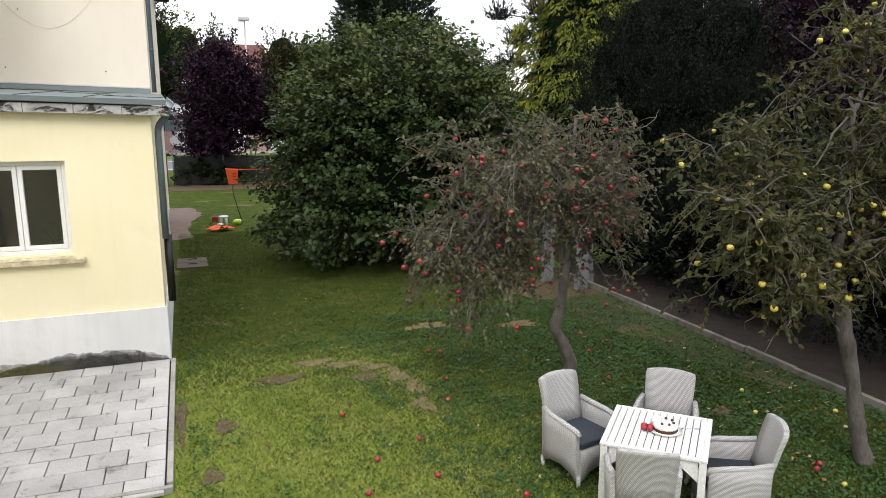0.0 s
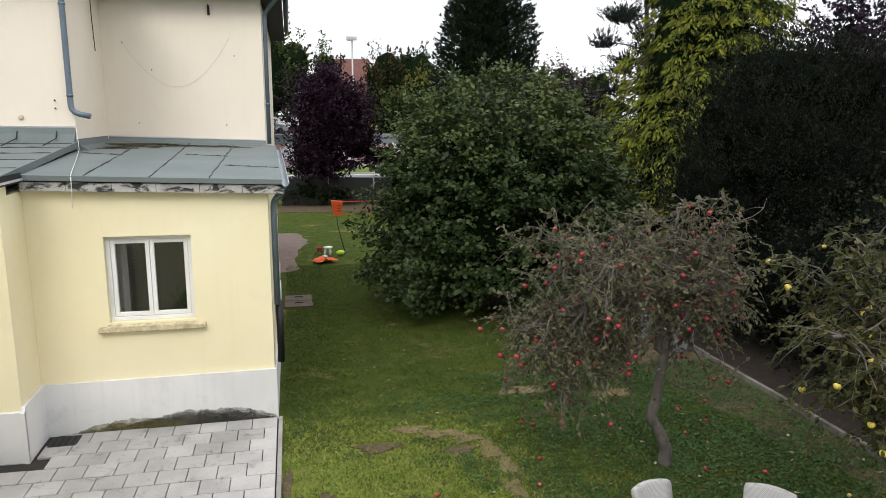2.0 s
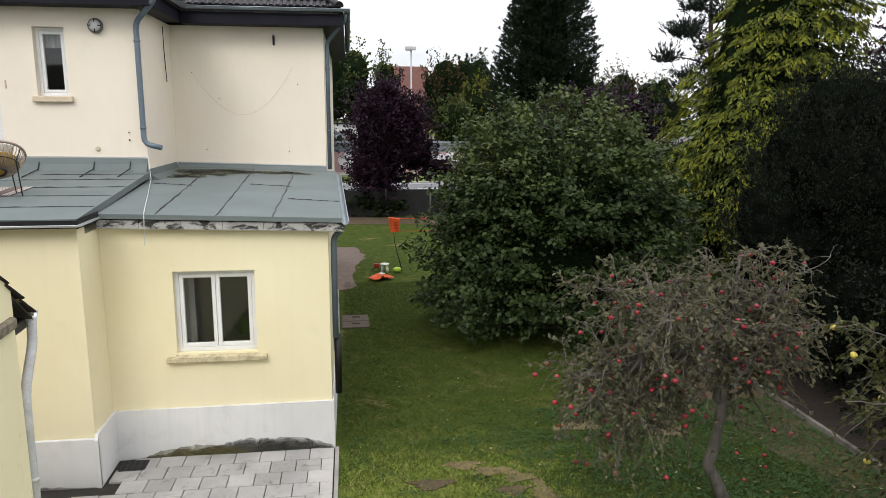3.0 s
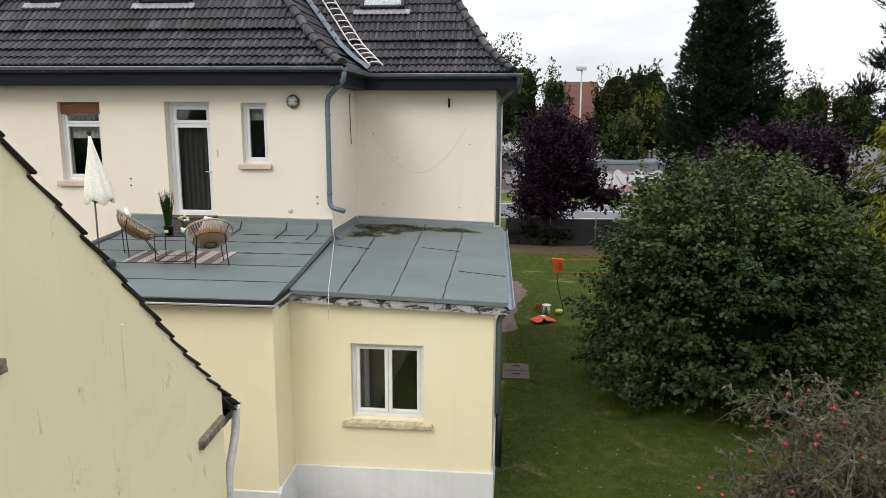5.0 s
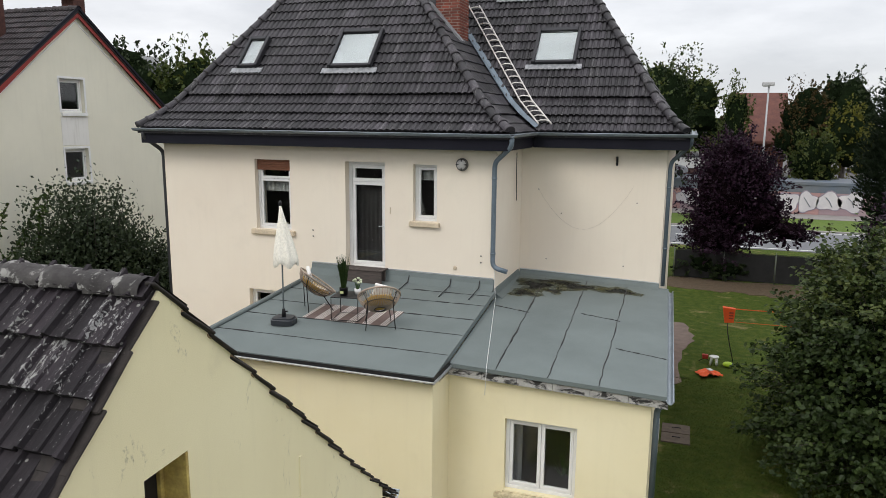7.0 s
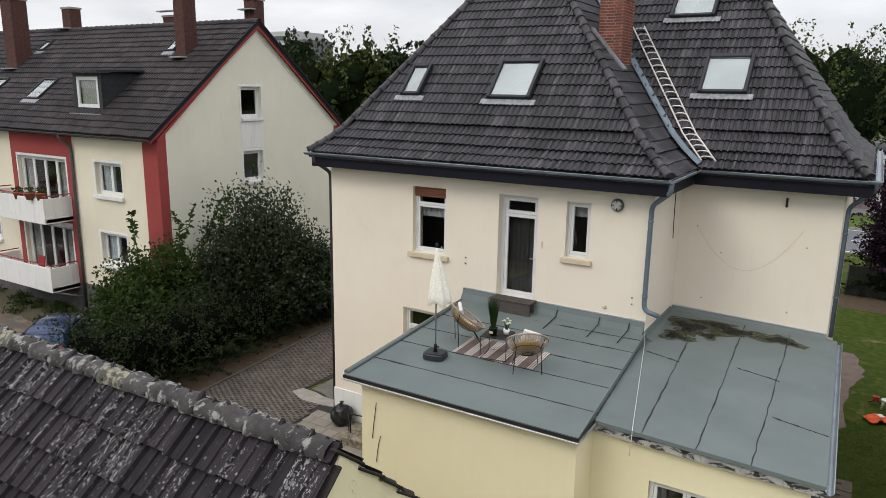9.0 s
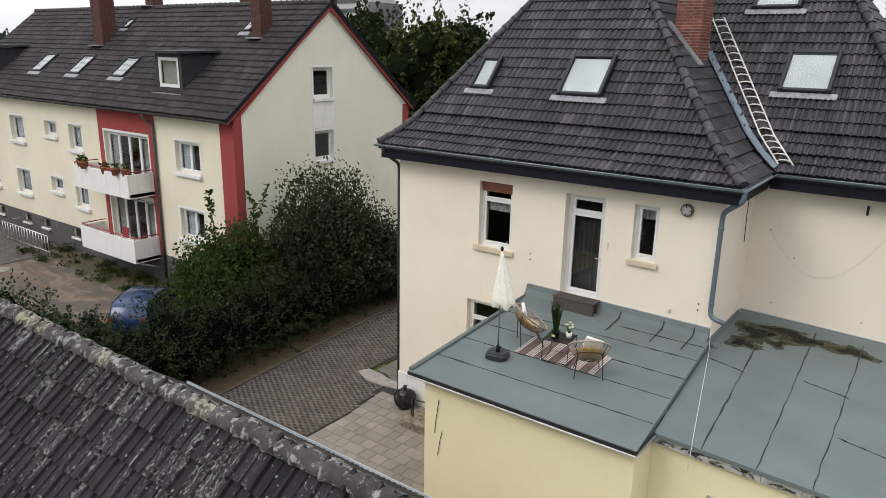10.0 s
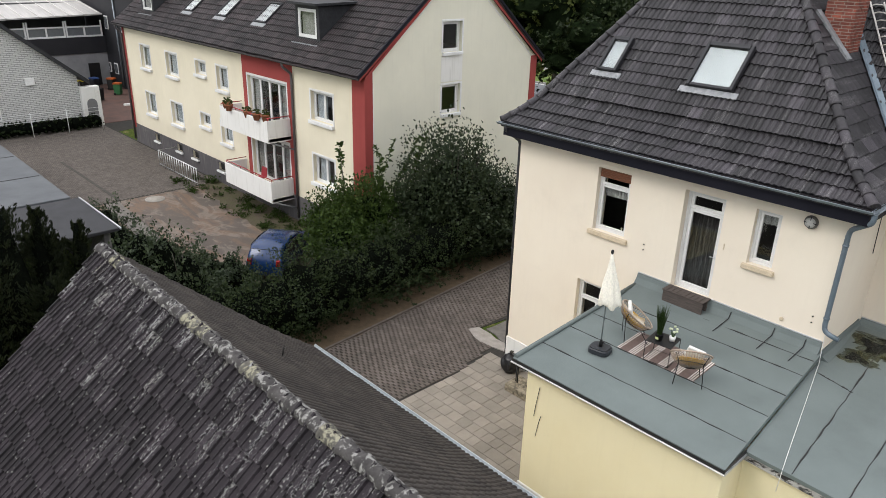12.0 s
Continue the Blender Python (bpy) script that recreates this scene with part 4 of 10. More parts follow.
part("sill", soft_box(-2.26, -0.68, 11.7, 11.95, 1.645, 1.73, 0.015), DIRTY_SILL, yw, "mossy yellow stone sill")
part("sill_slope", prism([(11.7, 1.731), (11.9, 1.78), (11.9, 1.731)], "x", -2.12, -0.82), DIRTY_SILL, yw)
part("room_plant", moved(pot_plant_stalks(26, 0.35, 0.25, 5, 0.01), pose(-1.15, 12.6, 1.85)), LEAF_HAZEL, yw)


def sheet(points, thick):
    bm = bmesh.new()
    f = bm.faces.new([bm.verts.new(p) for p in points])
    r = bmesh.ops.extrude_face_region(bm, geom=[f])
    bmesh.ops.translate(bm, vec=(0, 0, -thick), verts=[v for v in r["geom"] if isinstance(v, bmesh.types.BMVert)])
    bmesh.ops.recalc_face_normals(bm, faces=bm.faces[:])
    return bm


def low_z(y, x=-1.3):
    """The low roof falls to the south and to the east."""
    return 3.98 + (y - 11.6) * 0.034 - 0.032 * (x - 0.4)


def high_z(y, x=0.0):
    return 4.13 + (y - 10.75) * 0.058


low_roof = part("flat_roof", sheet([(-3.08, 11.6, low_z(11.6, -3.08)), (0.57, 11.6, low_z(11.6, 0.57)), (0.37, 18.3, low_z(18.3, 0.37)), (-3.38, 18.3, low_z(18.3, -3.38)), (-3.38, 15.76, low_z(15.76, -3.38))], 0.075), ROOF_FELT, annex, "grey-green felt flat roof with black seams")
high_roof = part("flat_roof", sheet([(-8.02, 10.75, high_z(10.75)), (-3.06, 10.75, high_z(10.75)), (-3.36, 15.74, high_z(15.74)), (-8.08, 15.74, high_z(15.74))], 0.11), ROOF_FELT, annex, "grey-green felt roof terrace with black seams")
SEAM = FELT_SEAM


def seam(a, b, zf, parent, wob, seed):
    """A tarred lap between two felt sheets: a thin wavering bead."""
    rng = random.Random(seed)
    n = 26
    pts, rad = [], []
    for i in range(n + 1):
        t = i / n
        x, y = a[0] + (b[0] - a[0]) * t + rng.uniform(-wob, wob), a[1] + (b[1] - a[1]) * t + rng.uniform(-wob, wob)
        pts.append((x, y, zf(y, x) + 0.003))
        rad.append(0.006 + rng.random() ** 3 * 0.016)
    bm = tube(pts, 0.01, 5, True, rad)
    part("seam", bm, SEAM, parent)


for k, yy in enumerate((11.7, 12.72, 13.62, 14.55, 15.26)):
    seam((-8.03, yy), (-3.15 - 0.05 * k, yy + 0.02), high_z, high_roof, 0.008, 20 + k)
for k, xx in enumerate((-2.25, -1.3, -0.4)):
    seam((xx - 0.05 * k, 11.62), (xx - 0.4 + 0.1 * k, 18.1), low_z, low_roof, 0.014, 40 + k)
seam((-3.2, 15.2), (-2.4, 15.0), low_z, low_roof, 0.01, 51)
seam((-1.35, 15.4), (-0.5, 15.2), low_z, low_roof, 0.01, 52)
seam((-0.42, 13.5), (0.5, 13.3), low_z, low_roof, 0.01, 53)
# upstands against the walls, with zinc strips
def fallen(bm, x0, fall):
    """Let a bar along x sink towards the east."""
    for v in bm.verts:
        v.co.z += (v.co.x - x0) * fall
    return bm


part("upstand", fallen(prism([(14.9, high_z(14.9) + 0.004), (15.58, high_z(15.58) + 0.07), (15.69, 4.62), (15.725, 4.73), (15.748, 4.73), (15.748, 4.3), (14.9, 4.3)], "x", -8.1, -3.4), -8.1, -0.012), ROOF_FELT, annex)
for k, ux in enumerate((-5.5, -4.45, -3.75)):
    seam_up = tube([(ux, 14.9, high_z(14.9) + 0.006), (ux + 0.03, 15.58, high_z(15.58) + 0.07), (ux + 0.02, 15.7, 4.62)], 0.012, 5)
    part("seam", seam_up, SEAM, annex)
part("wall_strip", fallen(soft_box(-8.1, -7.18, 15.73, 15.747, 4.73, 4.765, 0.003), -8.1, -0.012), ALU, annex)
part("wall_strip", fallen(soft_box(-6.08, -3.42, 15.73, 15.747, 4.73, 4.765, 0.003), -8.1, -0.012), ALU, annex)
part("upstand", fallen(prism([(18.08, low_z(18.08, -3.38) + 0.004), (18.2, low_z(18.2, -3.38) + 0.03), (18.28, low_z(18.3, -3.38) + 0.11), (18.298, low_z(18.3, -3.38) + 0.11), (18.298, 4.05), (18.08, 4.05)], "x", -3.38, 0.14), -3.38, -0.032), ROOF_FELT, annex)
part("wall_strip", fallen(soft_box(-3.38, 0.14, 18.28, 18.297, low_z(18.3, -3.38) + 0.11, low_z(18.3, -3.38) + 0.135, 0.003), -3.38, -0.032), ALU, annex)
part("upstand", prism([(-3.2, low_z(16, -3.2) + 0.004), (-3.34, low_z(17, -3.3) + 0.05), (-3.37, 4.46), (-3.398, 4.46), (-3.398, 4.0), (-3.2, 4.0)], "y", 15.77, 18.1), ROOF_FELT, annex)
# raised verge on the terrace's outer side, edge strips
part("verge", moved(tube([(-8.0, 10.8, 0.02 + high_z(10.8)), (-8.06, 15.6, high_z(15.6) + 0.03)], 0.055, 8), Matrix()), ROOF_FELT, high_roof)
part("edge_strip", soft_box(-8.04, -3.05, 10.735, 10.748, 4.0, 4.115, 0.003), BLACK, annex, "black roof edge")
part("edge_strip", soft_box(-8.05, -3.04, 10.70, 10.735, 4.02, 4.05, 0.004), ALU, annex, "bright aluminium drip strip")
part("edge_strip", prism([(-3.06, 4.13), (-3.06, 3.99), (-3.075, 3.99), (-3.075, 4.13)], "y", 10.75, 11.6), BLACK, annex)
part("edge_strip", prism([(-3.04, 4.05), (-3.03, 4.02), (-3.06, 4.02), (-3.06, 4.05)], "y", 10.72, 11.65), ALU, annex)
SOOTY = surface("sooty_edge_stone", (0.48, 0.47, 0.45), (0.30, 0.29, 0.28), scale=3.0, fine=40, rough=0.9)
sn, sl, sp = SOOTY.node_tree.nodes, SOOTY.node_tree.links, SOOTY.node_tree.nodes["Principled BSDF"]
old = sp.inputs["Base Color"].links[0].from_socket
soot = ramp(sn, [(0.5, (0, 0, 0)), (0.58, (0.95,) * 3)])
sl.new(noise_of(sn, sl, coords(sn, sl, (1.0, 1.0, 2.5)), 3.6, 8.0, 0.7, 0.5), soot.inputs["Fac"])
sl.new(mixer(sn, sl, soot.outputs["Color"], old, (0.012, 0.012, 0.011)), sp.inputs["Base Color"])
for k in range(6):
    part("eaves_stone", fallen(soft_box(-3.12 + 0.62 * k, -2.505 + 0.62 * k, 11.64, 11.79, 3.86, 3.995, 0.006), -3.12, -0.03), SOOTY, annex, "pale eaves stone with black soot stains")
half_gutter((0.62, 11.55, 3.92), (0.42, 18.4, 4.14), 0.055, annex, ZINC)
downpipe([(0.58, 11.85, 3.88), (0.56, 11.9, 3.75), (0.42, 12.0, 3.6), (0.42, 12.0, 1.9)], 0.05, annex, PIPE)
downpipe([(0.45, 12.05, 1.95), (0.45, 12.05, 0.9)], 0.06, annex, BLACK)
part("side_ledge", merged(soft_box(0.342, 0.43, 13.2, 15.2, 1.75, 1.95, 0.01), soft_box(0.342, 0.41, 13.4, 15.0, 1.2, 1.7, 0.01)), surface("grey_ledge", (0.4, 0.39, 0.37), (0.3, 0.29, 0.28)), annex)
# damp patches with moss where water stands
MOSS = damp_mat("wet_moss", (0.085, 0.08, 0.025), (0.04, 0.04, 0.018), 0.75, 0.8)
WET = damp_mat("wet_dirt", (0.014, 0.014, 0.010), (0.006, 0.006, 0.005), 1.0, 0.92)
for k, (px, py, rx_, ry_) in enumerate(((-2.7, 17.25, 0.36, 0.34), (-1.75, 17.55, 0.42, 0.26), (-2.85, 16.45, 0.26, 0.2), (-0.75, 17.55, 0.35, 0.2), (-2.3, 17.75, 0.5, 0.14), (-2.2, 16.9, 0.16, 0.16))):
    rng = random.Random(70 + k)
    for mat, grow, dz in ((MOSS, 1.5, 0.004 + 0.0006 * k), (WET, 0.85, 0.009 + 0.0006 * k)):
        pm = bmesh.new()
        ring = []
        for i in range(36):
            a = 2 * math.pi * i / 36
            r = grow * (1 + 0.3 * math.sin(3 * a + k) + rng.uniform(-0.18, 0.18))
            x, y = px + rx_ * r * math.cos(a), min(18.1, py + ry_ * r * math.sin(a))
            ring.append(pm.verts.new((x, y, low_z(y, x) + dz)))
        pm.faces.new(ring)
        part("moss_patch" if mat is MOSS else "puddle", pm, mat, low_roof)
part("hook", tube([(-3.28, 11.78, 0.95), (-3.24, 11.7, 0.95), (-3.24, 11.7, 1.1)], 0.012, 6), BLACK, annex)
for xs, zs in (((-7.35, -7.42, -7.45), (3.6, 3.1, 2.8)), ((-7.25, -7.3, -7.36), (2.9, 2.7, 2.3))):
    part("cable_end", tube([(x, 10.93, z) for x, z in zip(xs, zs)], 0.008, 5), BLACK, annex)
rebase(annex, -3.0, 13.0, 0.0)
# ---- outbuilding with the lichen-grown roof ----
def lichen_tile(name, key):
    """Dark purplish concrete tile with pale crusts of lichen that run down the slope, and single round spots."""
    m, n, l, p = graph(name)
    v = coords(n, l)
    base = ramp(n, [(0.3, (0.0095, 0.0075, 0.0095)), (0.7, (0.021, 0.0165, 0.020))])
    l.new(noise_of(n, l, v, 2.2), base.inputs["Fac"])
    rnd = n.new("ShaderNodeObjectInfo").outputs["Random"] if key == "object" else n.new("ShaderNodeNewGeometry").outputs["Random Per Island"]
    tone = ramp(n, [(0, (0.55,) * 3), (1, (1.5,) * 3)])
    l.new(rnd, tone.inputs["Fac"])
    c = mixer(n, l, 1.0, base.outputs["Color"], tone.outputs["Color"], "MULTIPLY")
    worn = ramp(n, [(0.5, (0, 0, 0)), (0.75, (0.35,) * 3)])
    l.new(noise_of(n, l, coords(n, l, (5.0, 1.1, 1.1)), 5.0, 6.0, 0.7), worn.inputs["Fac"])
    c = mixer(n, l, worn.outputs["Color"], c, (0.055, 0.048, 0.052))
    # crusts gather in some tiles and along the ridge
    crust = noise_of(n, l, coords(n, l, (1.6, 0.75, 0.75)), 34.0, 6.0, 0.72, 0.5)
    runs = noise_of(n, l, coords(n, l, (4.2, 0.5, 0.5)), 1.9, 5.0, 0.62)
    sep = n.new("ShaderNodeSeparateXYZ")
    l.new(v, sep.inputs[0])
    high = node(n, "ShaderNodeMapRange", **{"From Min": 4.4, "From Max": 7.3, "To Min": -0.1, "To Max": 0.1})
    l.new(sep.outputs["Z"], high.inputs["Value"])

    def madd(a, k, b):
        q = n.new("ShaderNodeMath")
        q.operation = "MULTIPLY_ADD"
        q.inputs[1].default_value = k
        l.new(a, q.inputs[0])
        l.new(b, q.inputs[2])
        return q.outputs[0]

    mass = madd(rnd, 0.12, madd(runs, 0.7, madd(crust, 1.0, high.outputs["Result"])))
    cover = ramp(n, [(0.865, (0, 0, 0)), (0.91, (0.8,) * 3)])
    half_ = n.new("ShaderNodeMath")
    half_.operation = "MULTIPLY"
    half_.inputs[1].default_value = 0.8
    l.new(mass, half_.inputs[0])
    l.new(half_.outputs[0], cover.inputs["Fac"])
    dots = n.new("ShaderNodeTexVoronoi")
    dots.inputs["Scale"].default_value = 11.0
    l.new(v, dots.inputs["Vector"])
    dot = ramp(n, [(0.12, (0.7,) * 3), (0.17, (0, 0, 0))])
    l.new(dots.outputs["Distance"], dot.inputs["Fac"])
    pick = ramp(n, [(0.5, (0, 0, 0)), (0.56, (1, 1, 1))])
    l.new(noise_of(n, l, v, 3.1, 3.0), pick.inputs["Fac"])
    spots = mixer(n, l, 1.0, dot.outputs["Color"], pick.outputs["Color"], "MULTIPLY")
    tint = ramp(n, [(0.35, (0.34, 0.34, 0.335)), (0.66, (0.28, 0.28, 0.26)), (0.8, (0.22, 0.21, 0.12))])
    l.new(noise_of(n, l, v, 1.9, 2.0), tint.inputs["Fac"])
    c = mixer(n, l, spots, c, (0.30, 0.30, 0.28))
    l.new(mixer(n, l, cover.outputs["Color"], c, tint.outputs["Color"]), p.inputs["Base Color"])
    p.inputs["Roughness"].default_value, p.inputs["Specular IOR Level"].default_value = 0.7, 0.22
    bump(n, l, crust, 0.5, 0.006, p)
    return m


LICHEN, LICHEN_PART = lichen_tile("lichen_tile", "island"), lichen_tile("lichen_tile_single", "object")
def crusted(name, light, dark, crust, share):
    """A ridge tile under a broken crust of lichen."""
    m = surface(name, light, dark, scale=7, fine=45, rough=0.85, relief=0.6, depth=0.008, vary=0.25)
    n, l, p = m.node_tree.nodes, m.node_tree.links, m.node_tree.nodes["Principled BSDF"]
    was = p.inputs["Base Color"].links[0].from_socket
    k = ramp(n, [(share, (0, 0, 0)), (share + 0.06, (0.9,) * 3)])
    l.new(noise_of(n, l, coords(n, l), 9.0, 8.0, 0.7, 0.3), k.inputs["Fac"])
    l.new(mixer(n, l, k.outputs["Color"], was, crust), p.inputs["Base Color"])
    return m


RIDGE_LICHEN = crusted("lichen_ridge", (0.075, 0.07, 0.068), (0.03, 0.027, 0.027), (0.27, 0.265, 0.25), 0.53)
RIDGE_YELLOW = crusted("yellow_lichen_ridge", (0.10, 0.095, 0.08), (0.04, 0.037, 0.033), (0.28, 0.265, 0.19), 0.5)
MOSSY_TILE = surface("mossy_brown_tile", (0.05, 0.042, 0.036), (0.026, 0.022, 0.02), scale=2.0, fine=40, rough=0.8, relief=0.6, depth=0.006, island=0.25)
SHED_WALL = render_wall("old_yellow_render", (0.86, 0.785, 0.53), (0.80, 0.72, 0.47), stain=(0.42, 0.37, 0.24), amount=0.3, streaks=0.06)
sn, sl, sp = SHED_WALL.node_tree.nodes, SHED_WALL.node_tree.links, SHED_WALL.node_tree.nodes["Principled BSDF"]
old = sp.inputs["Base Color"].links[0].from_socket
grime = ramp(sn, [(0.6, (0, 0, 0)), (0.7, (0.75,) * 3)])
sl.new(noise_of(sn, sl, coords(sn, sl, (1.0, 1.6, 0.8)), 2.6, 10.0, 0.78, 0.6), grime.inputs["Fac"])
sl.new(mixer(sn, sl, grime.outputs["Color"], old, (0.16, 0.14, 0.09)), sp.inputs["Base Color"])
CONCRETE = surface("old_concrete", (0.34, 0.29, 0.21), (0.05, 0.042, 0.03), scale=9, fine=50, rough=0.9, relief=0.7, depth=0.01)
PEELING = surface("peeling_yellow_paint", (0.58, 0.45, 0.14), (0.30, 0.21, 0.07), scale=9, fine=50, rough=0.8)

shed = thing("outbuilding", "yellow rendered outbuilding with an old lichen-grown tiled roof", "outbuilding")
RY, RZ, SX1, SX0 = 3.88, 7.16, -2.42, -12.3
NE, SE = RY + 4.32, RY - 4.2
north = [(0.0, 3.47), (0.75, 4.05), (1.5, 4.68), (3.2, 6.2), (4.32, 7.2)]
south = [(0.0, 3.1), (4.2, 7.2)]
SKEW = -0.055  # the gable stands slightly askew


def skewed(bm):
    for v in bm.verts:
        v.co.x += SKEW * (v.co.y - 3.9)
    return bm


def shed_z(y):
    """Height of the tile bed at y."""
    run, prof = (NE - y, north) if y > RY else (y - SE, south)
    for (s0, z0), (s1, z1) in zip(prof, prof[1:]):
        if run <= s1:
            return z0 + (z1 - z0) * (run - s0) / (s1 - s0)
    return prof[-1][1]


def strip(y0, y1, z0, z1, x0=SX1 - 0.3, x1=SX1):
    ys = [y1] + sorted([y for y in (NE - 0.75, NE - 1.5, NE - 3.2, RY) if y0 < y < y1], reverse=True) + [y0]
    top = [(y, min(z1, shed_z(y) + 0.018)) for y in ys]
    return prism([(y0, z0), (y1, z0)] + top, "x", x0, x1)


for piece in (strip(0.35, 3.62, 0, 9), strip(4.06, 7.72, 0, 9), strip(3.62, 4.06, 0, 5.47), strip(3.62, 4.06, 6.05, 9)):
    part("gable_wall", skewed(piece), SHED_WALL, shed)
part("wall", skewed(soft_box(SX0 + 0.5, SX1 - 0.302, 7.42, 7.72, 0, 3.55, 0)), SHED_WALL, shed)
part("wall", soft_box(SX0 + 0.5, SX1 - 0.302, 0.35, 0.65, 0, 3.5, 0), SHED_WALL, shed)
part("wall", strip(0.35, 7.72, 0, 9, SX0 + 0.1, SX0 + 0.38), SHED_WALL, shed)
sw = part("window_frame", merged(soft_box(SX1 - 0.28, SX1 - 0.2, 3.625, 3.68, 5.47, 6.045, 0.005), soft_box(SX1 - 0.28, SX1 - 0.2, 4.0, 4.055, 5.47, 6.045, 0.005), soft_box(SX1 - 0.28, SX1 - 0.2, 3.68, 4.0, 5.47, 5.53, 0.005), soft_box(SX1 - 0.28, SX1 - 0.2, 3.68, 4.0, 5.99, 6.045, 0.005)), PEELING, shed, "peeling ochre wooden window frame")
part("shutter_board", soft_box(SX1 - 0.26, SX1 - 0.235, 3.68, 4.0, 5.53, 5.99, 0.0), plain("dark_board", (0.012, 0.011, 0.012), 0.6), sw)
part("reveal", merged(soft_box(SX1 - 0.2, SX1 - 0.002, 4.03, 4.058, 5.47, 6.045, 0.004)), PEELING, sw)
rough_sill = soft_box(SX1 - 0.22, SX1 + 0.045, 3.54, 4.17, 5.385, 5.47, 0.015, 2)
bmesh.ops.subdivide_edges(rough_sill, edges=rough_sill.edges[:], cuts=3, use_grid_fill=True)
for v in rough_sill.verts:
    v.co += Vector((noise.noise(v.co * 14) * 0.012, 0, noise.noise(v.co * 11 + Vector((5, 0, 0))) * 0.014))
part("sill", rough_sill, CONCRETE, sw, "crumbling mossy concrete sill")
part("ledge", skewed(soft_box(SX1 - 0.1, SX1 + 0.06, 7.0, 7.66, 3.48, 3.6, 0.02)), CONCRETE, shed)
part("wall_anchor", skewed(soft_box(SX1 - 0.01, SX1 + 0.012, 5.62, 5.66, 4.7, 5.25, 0.004)), SHED_WALL, shed)
SHED_TILE = tile_shape(0.29, 0.34, 1, 0.045, thick=0.05)
gable_cut = [((-2.426, 3.9, 0), (1, -SKEW, 0))]
sr = tiled_slope(shed, (SX0, SE), (1, 0), (0, 1), 10.3, south, gable_cut, SHED_TILE, 0.29, 0.34, LICHEN, LICHEN_PART, (4.9, 9.3, 2.6, 5.0), LICHEN_PART, seed=31, jitter=0.007, deck_thick=0.02, stagger=0.0)
nr = tiled_slope(shed, (SX0, NE), (1, 0), (0, -1), 10.3, north, gable_cut, tile_shape(0.24, 0.36, 2, 0.03, thick=0.03), 0.24, 0.36, MOSSY_TILE, MOSSY_TILE, seed=32, jitter=0.006, deck_thick=0.02)
cap_line((SX0, RY, RZ + 0.03), (-2.55, RY, RZ + 0.04), sr, RIDGE_LICHEN, 0.36, 0.115)
for k, o in enumerate([o for o in sr.children if o.name.startswith("ridge_tile")]):
    if k in (2, 10, 11, 15, 20):
        o.material_slots[0].link = "OBJECT"
        o.material_slots[0].material = RIDGE_YELLOW
# the stepped tile ends over the gable
VERGE = surface("verge_tile_edge", (0.035, 0.028, 0.025), (0.014, 0.012, 0.011), scale=8, rough=0.85)
REDEDGE = surface("broken_tile_edge", (0.42, 0.33, 0.2), (0.12, 0.06, 0.04), scale=12, rough=0.9)
for prof, sgn, y_e in ((north, 1, NE), (south, -1, SE)):
    total = sum(math.hypot(b[0] - a[0], b[1] - a[1]) for a, b in zip(prof, prof[1:]))
    a = 0.0
    while a < total - 0.3:
        run, z, tilt = along(prof, a)
        y = y_e - sgn * run
        m = Matrix.Translation((-2.42 + SKEW * (y - 3.9), y, z)) @ pose(0, 0, 0, -sgn * math.degrees(tilt))
        slab = soft_box(-0.05 if sgn > 0 else -0.2, 0.036 + 0.008 * math.sin(a * 23), min(0, -sgn * 0.40), max(0, -sgn * 0.40), 0.006, 0.032, 0.009)
        moved(slab, pose(0, 0, 0.012, sgn * (4.5 if sgn > 0 else 2.0) + 1.5 * math.sin(a * 9.0), 0, 0))
        part("verge_tile", moved(slab, m), VERGE, nr if sgn > 0 else sr)
        if sgn > 0:
            part("mortar_bit", moved(soft_box(-0.06, 0.012, -0.045, 0.015, -0.012, 0.012, 0.008), m), REDEDGE, nr)
        a += 0.36
half_gutter((SX0 + 0.02, NE + 0.06, 3.5), (-2.66, NE + 0.06, 3.47), 0.075, shed, plain("pale_zinc", (0.55, 0.6, 0.64), 0.4, 0.5))
part("rafter_end", skewed(soft_box(-2.62, -2.47, 7.74, NE - 0.05, 3.34, 3.45, 0.01)), BLACK, shed)
downpipe([(-2.7, NE + 0.06, 3.42), (-2.7, NE + 0.03, 3.15), (-2.66, 7.86, 2.75), (-2.64, 7.79, 2.3), (-2.64, 7.79, 0.1)], 0.05, shed, surface("white_rain_pipe", (0.6, 0.6, 0.6), (0.45, 0.44, 0.42), scale=5), [((-2.64, 7.79, 1.8), (0, 0, 1))])
part("roof_bracket", tube([(-9.0, 5.6, 5.75), (-9.0, 5.63, 5.9), (-9.02, 5.66, 5.87)], 0.012, 6), BLACK, nr)
rebase(shed, -7.0, 3.9, 0.0)

# ---- apartment house ----
# net curtains, their pale blue taking in the sky mirrored by the panes
PALE_CURTAIN = surface("sky_tinted_curtain", (0.55, 0.58, 0.62), (0.42, 0.45, 0.49), scale=3, fine=40, rough=0.9, relief=0.1)
apt = thing("apartment_building", "cream and red two-storey apartment house with brown tiled roof", "apartment house")
AX0, AX1, AY, AYN, AE = -48.5, -22.6, 17.75, 28.5, 7.8
FLOORS = (0.0, -2.92)
tall, holes, specs = [(-26.6, -24.9, 5.32, 6.64, 2), (-35.66, -34.44, 5.4, 6.64, 1), (-38.15, -36.95, 5.9, 6.64, 1), (-42.1, -40.55, 5.32, 6.66, 1), (-45.9, -44.45, 5.32, 6.7, 1)], [], []
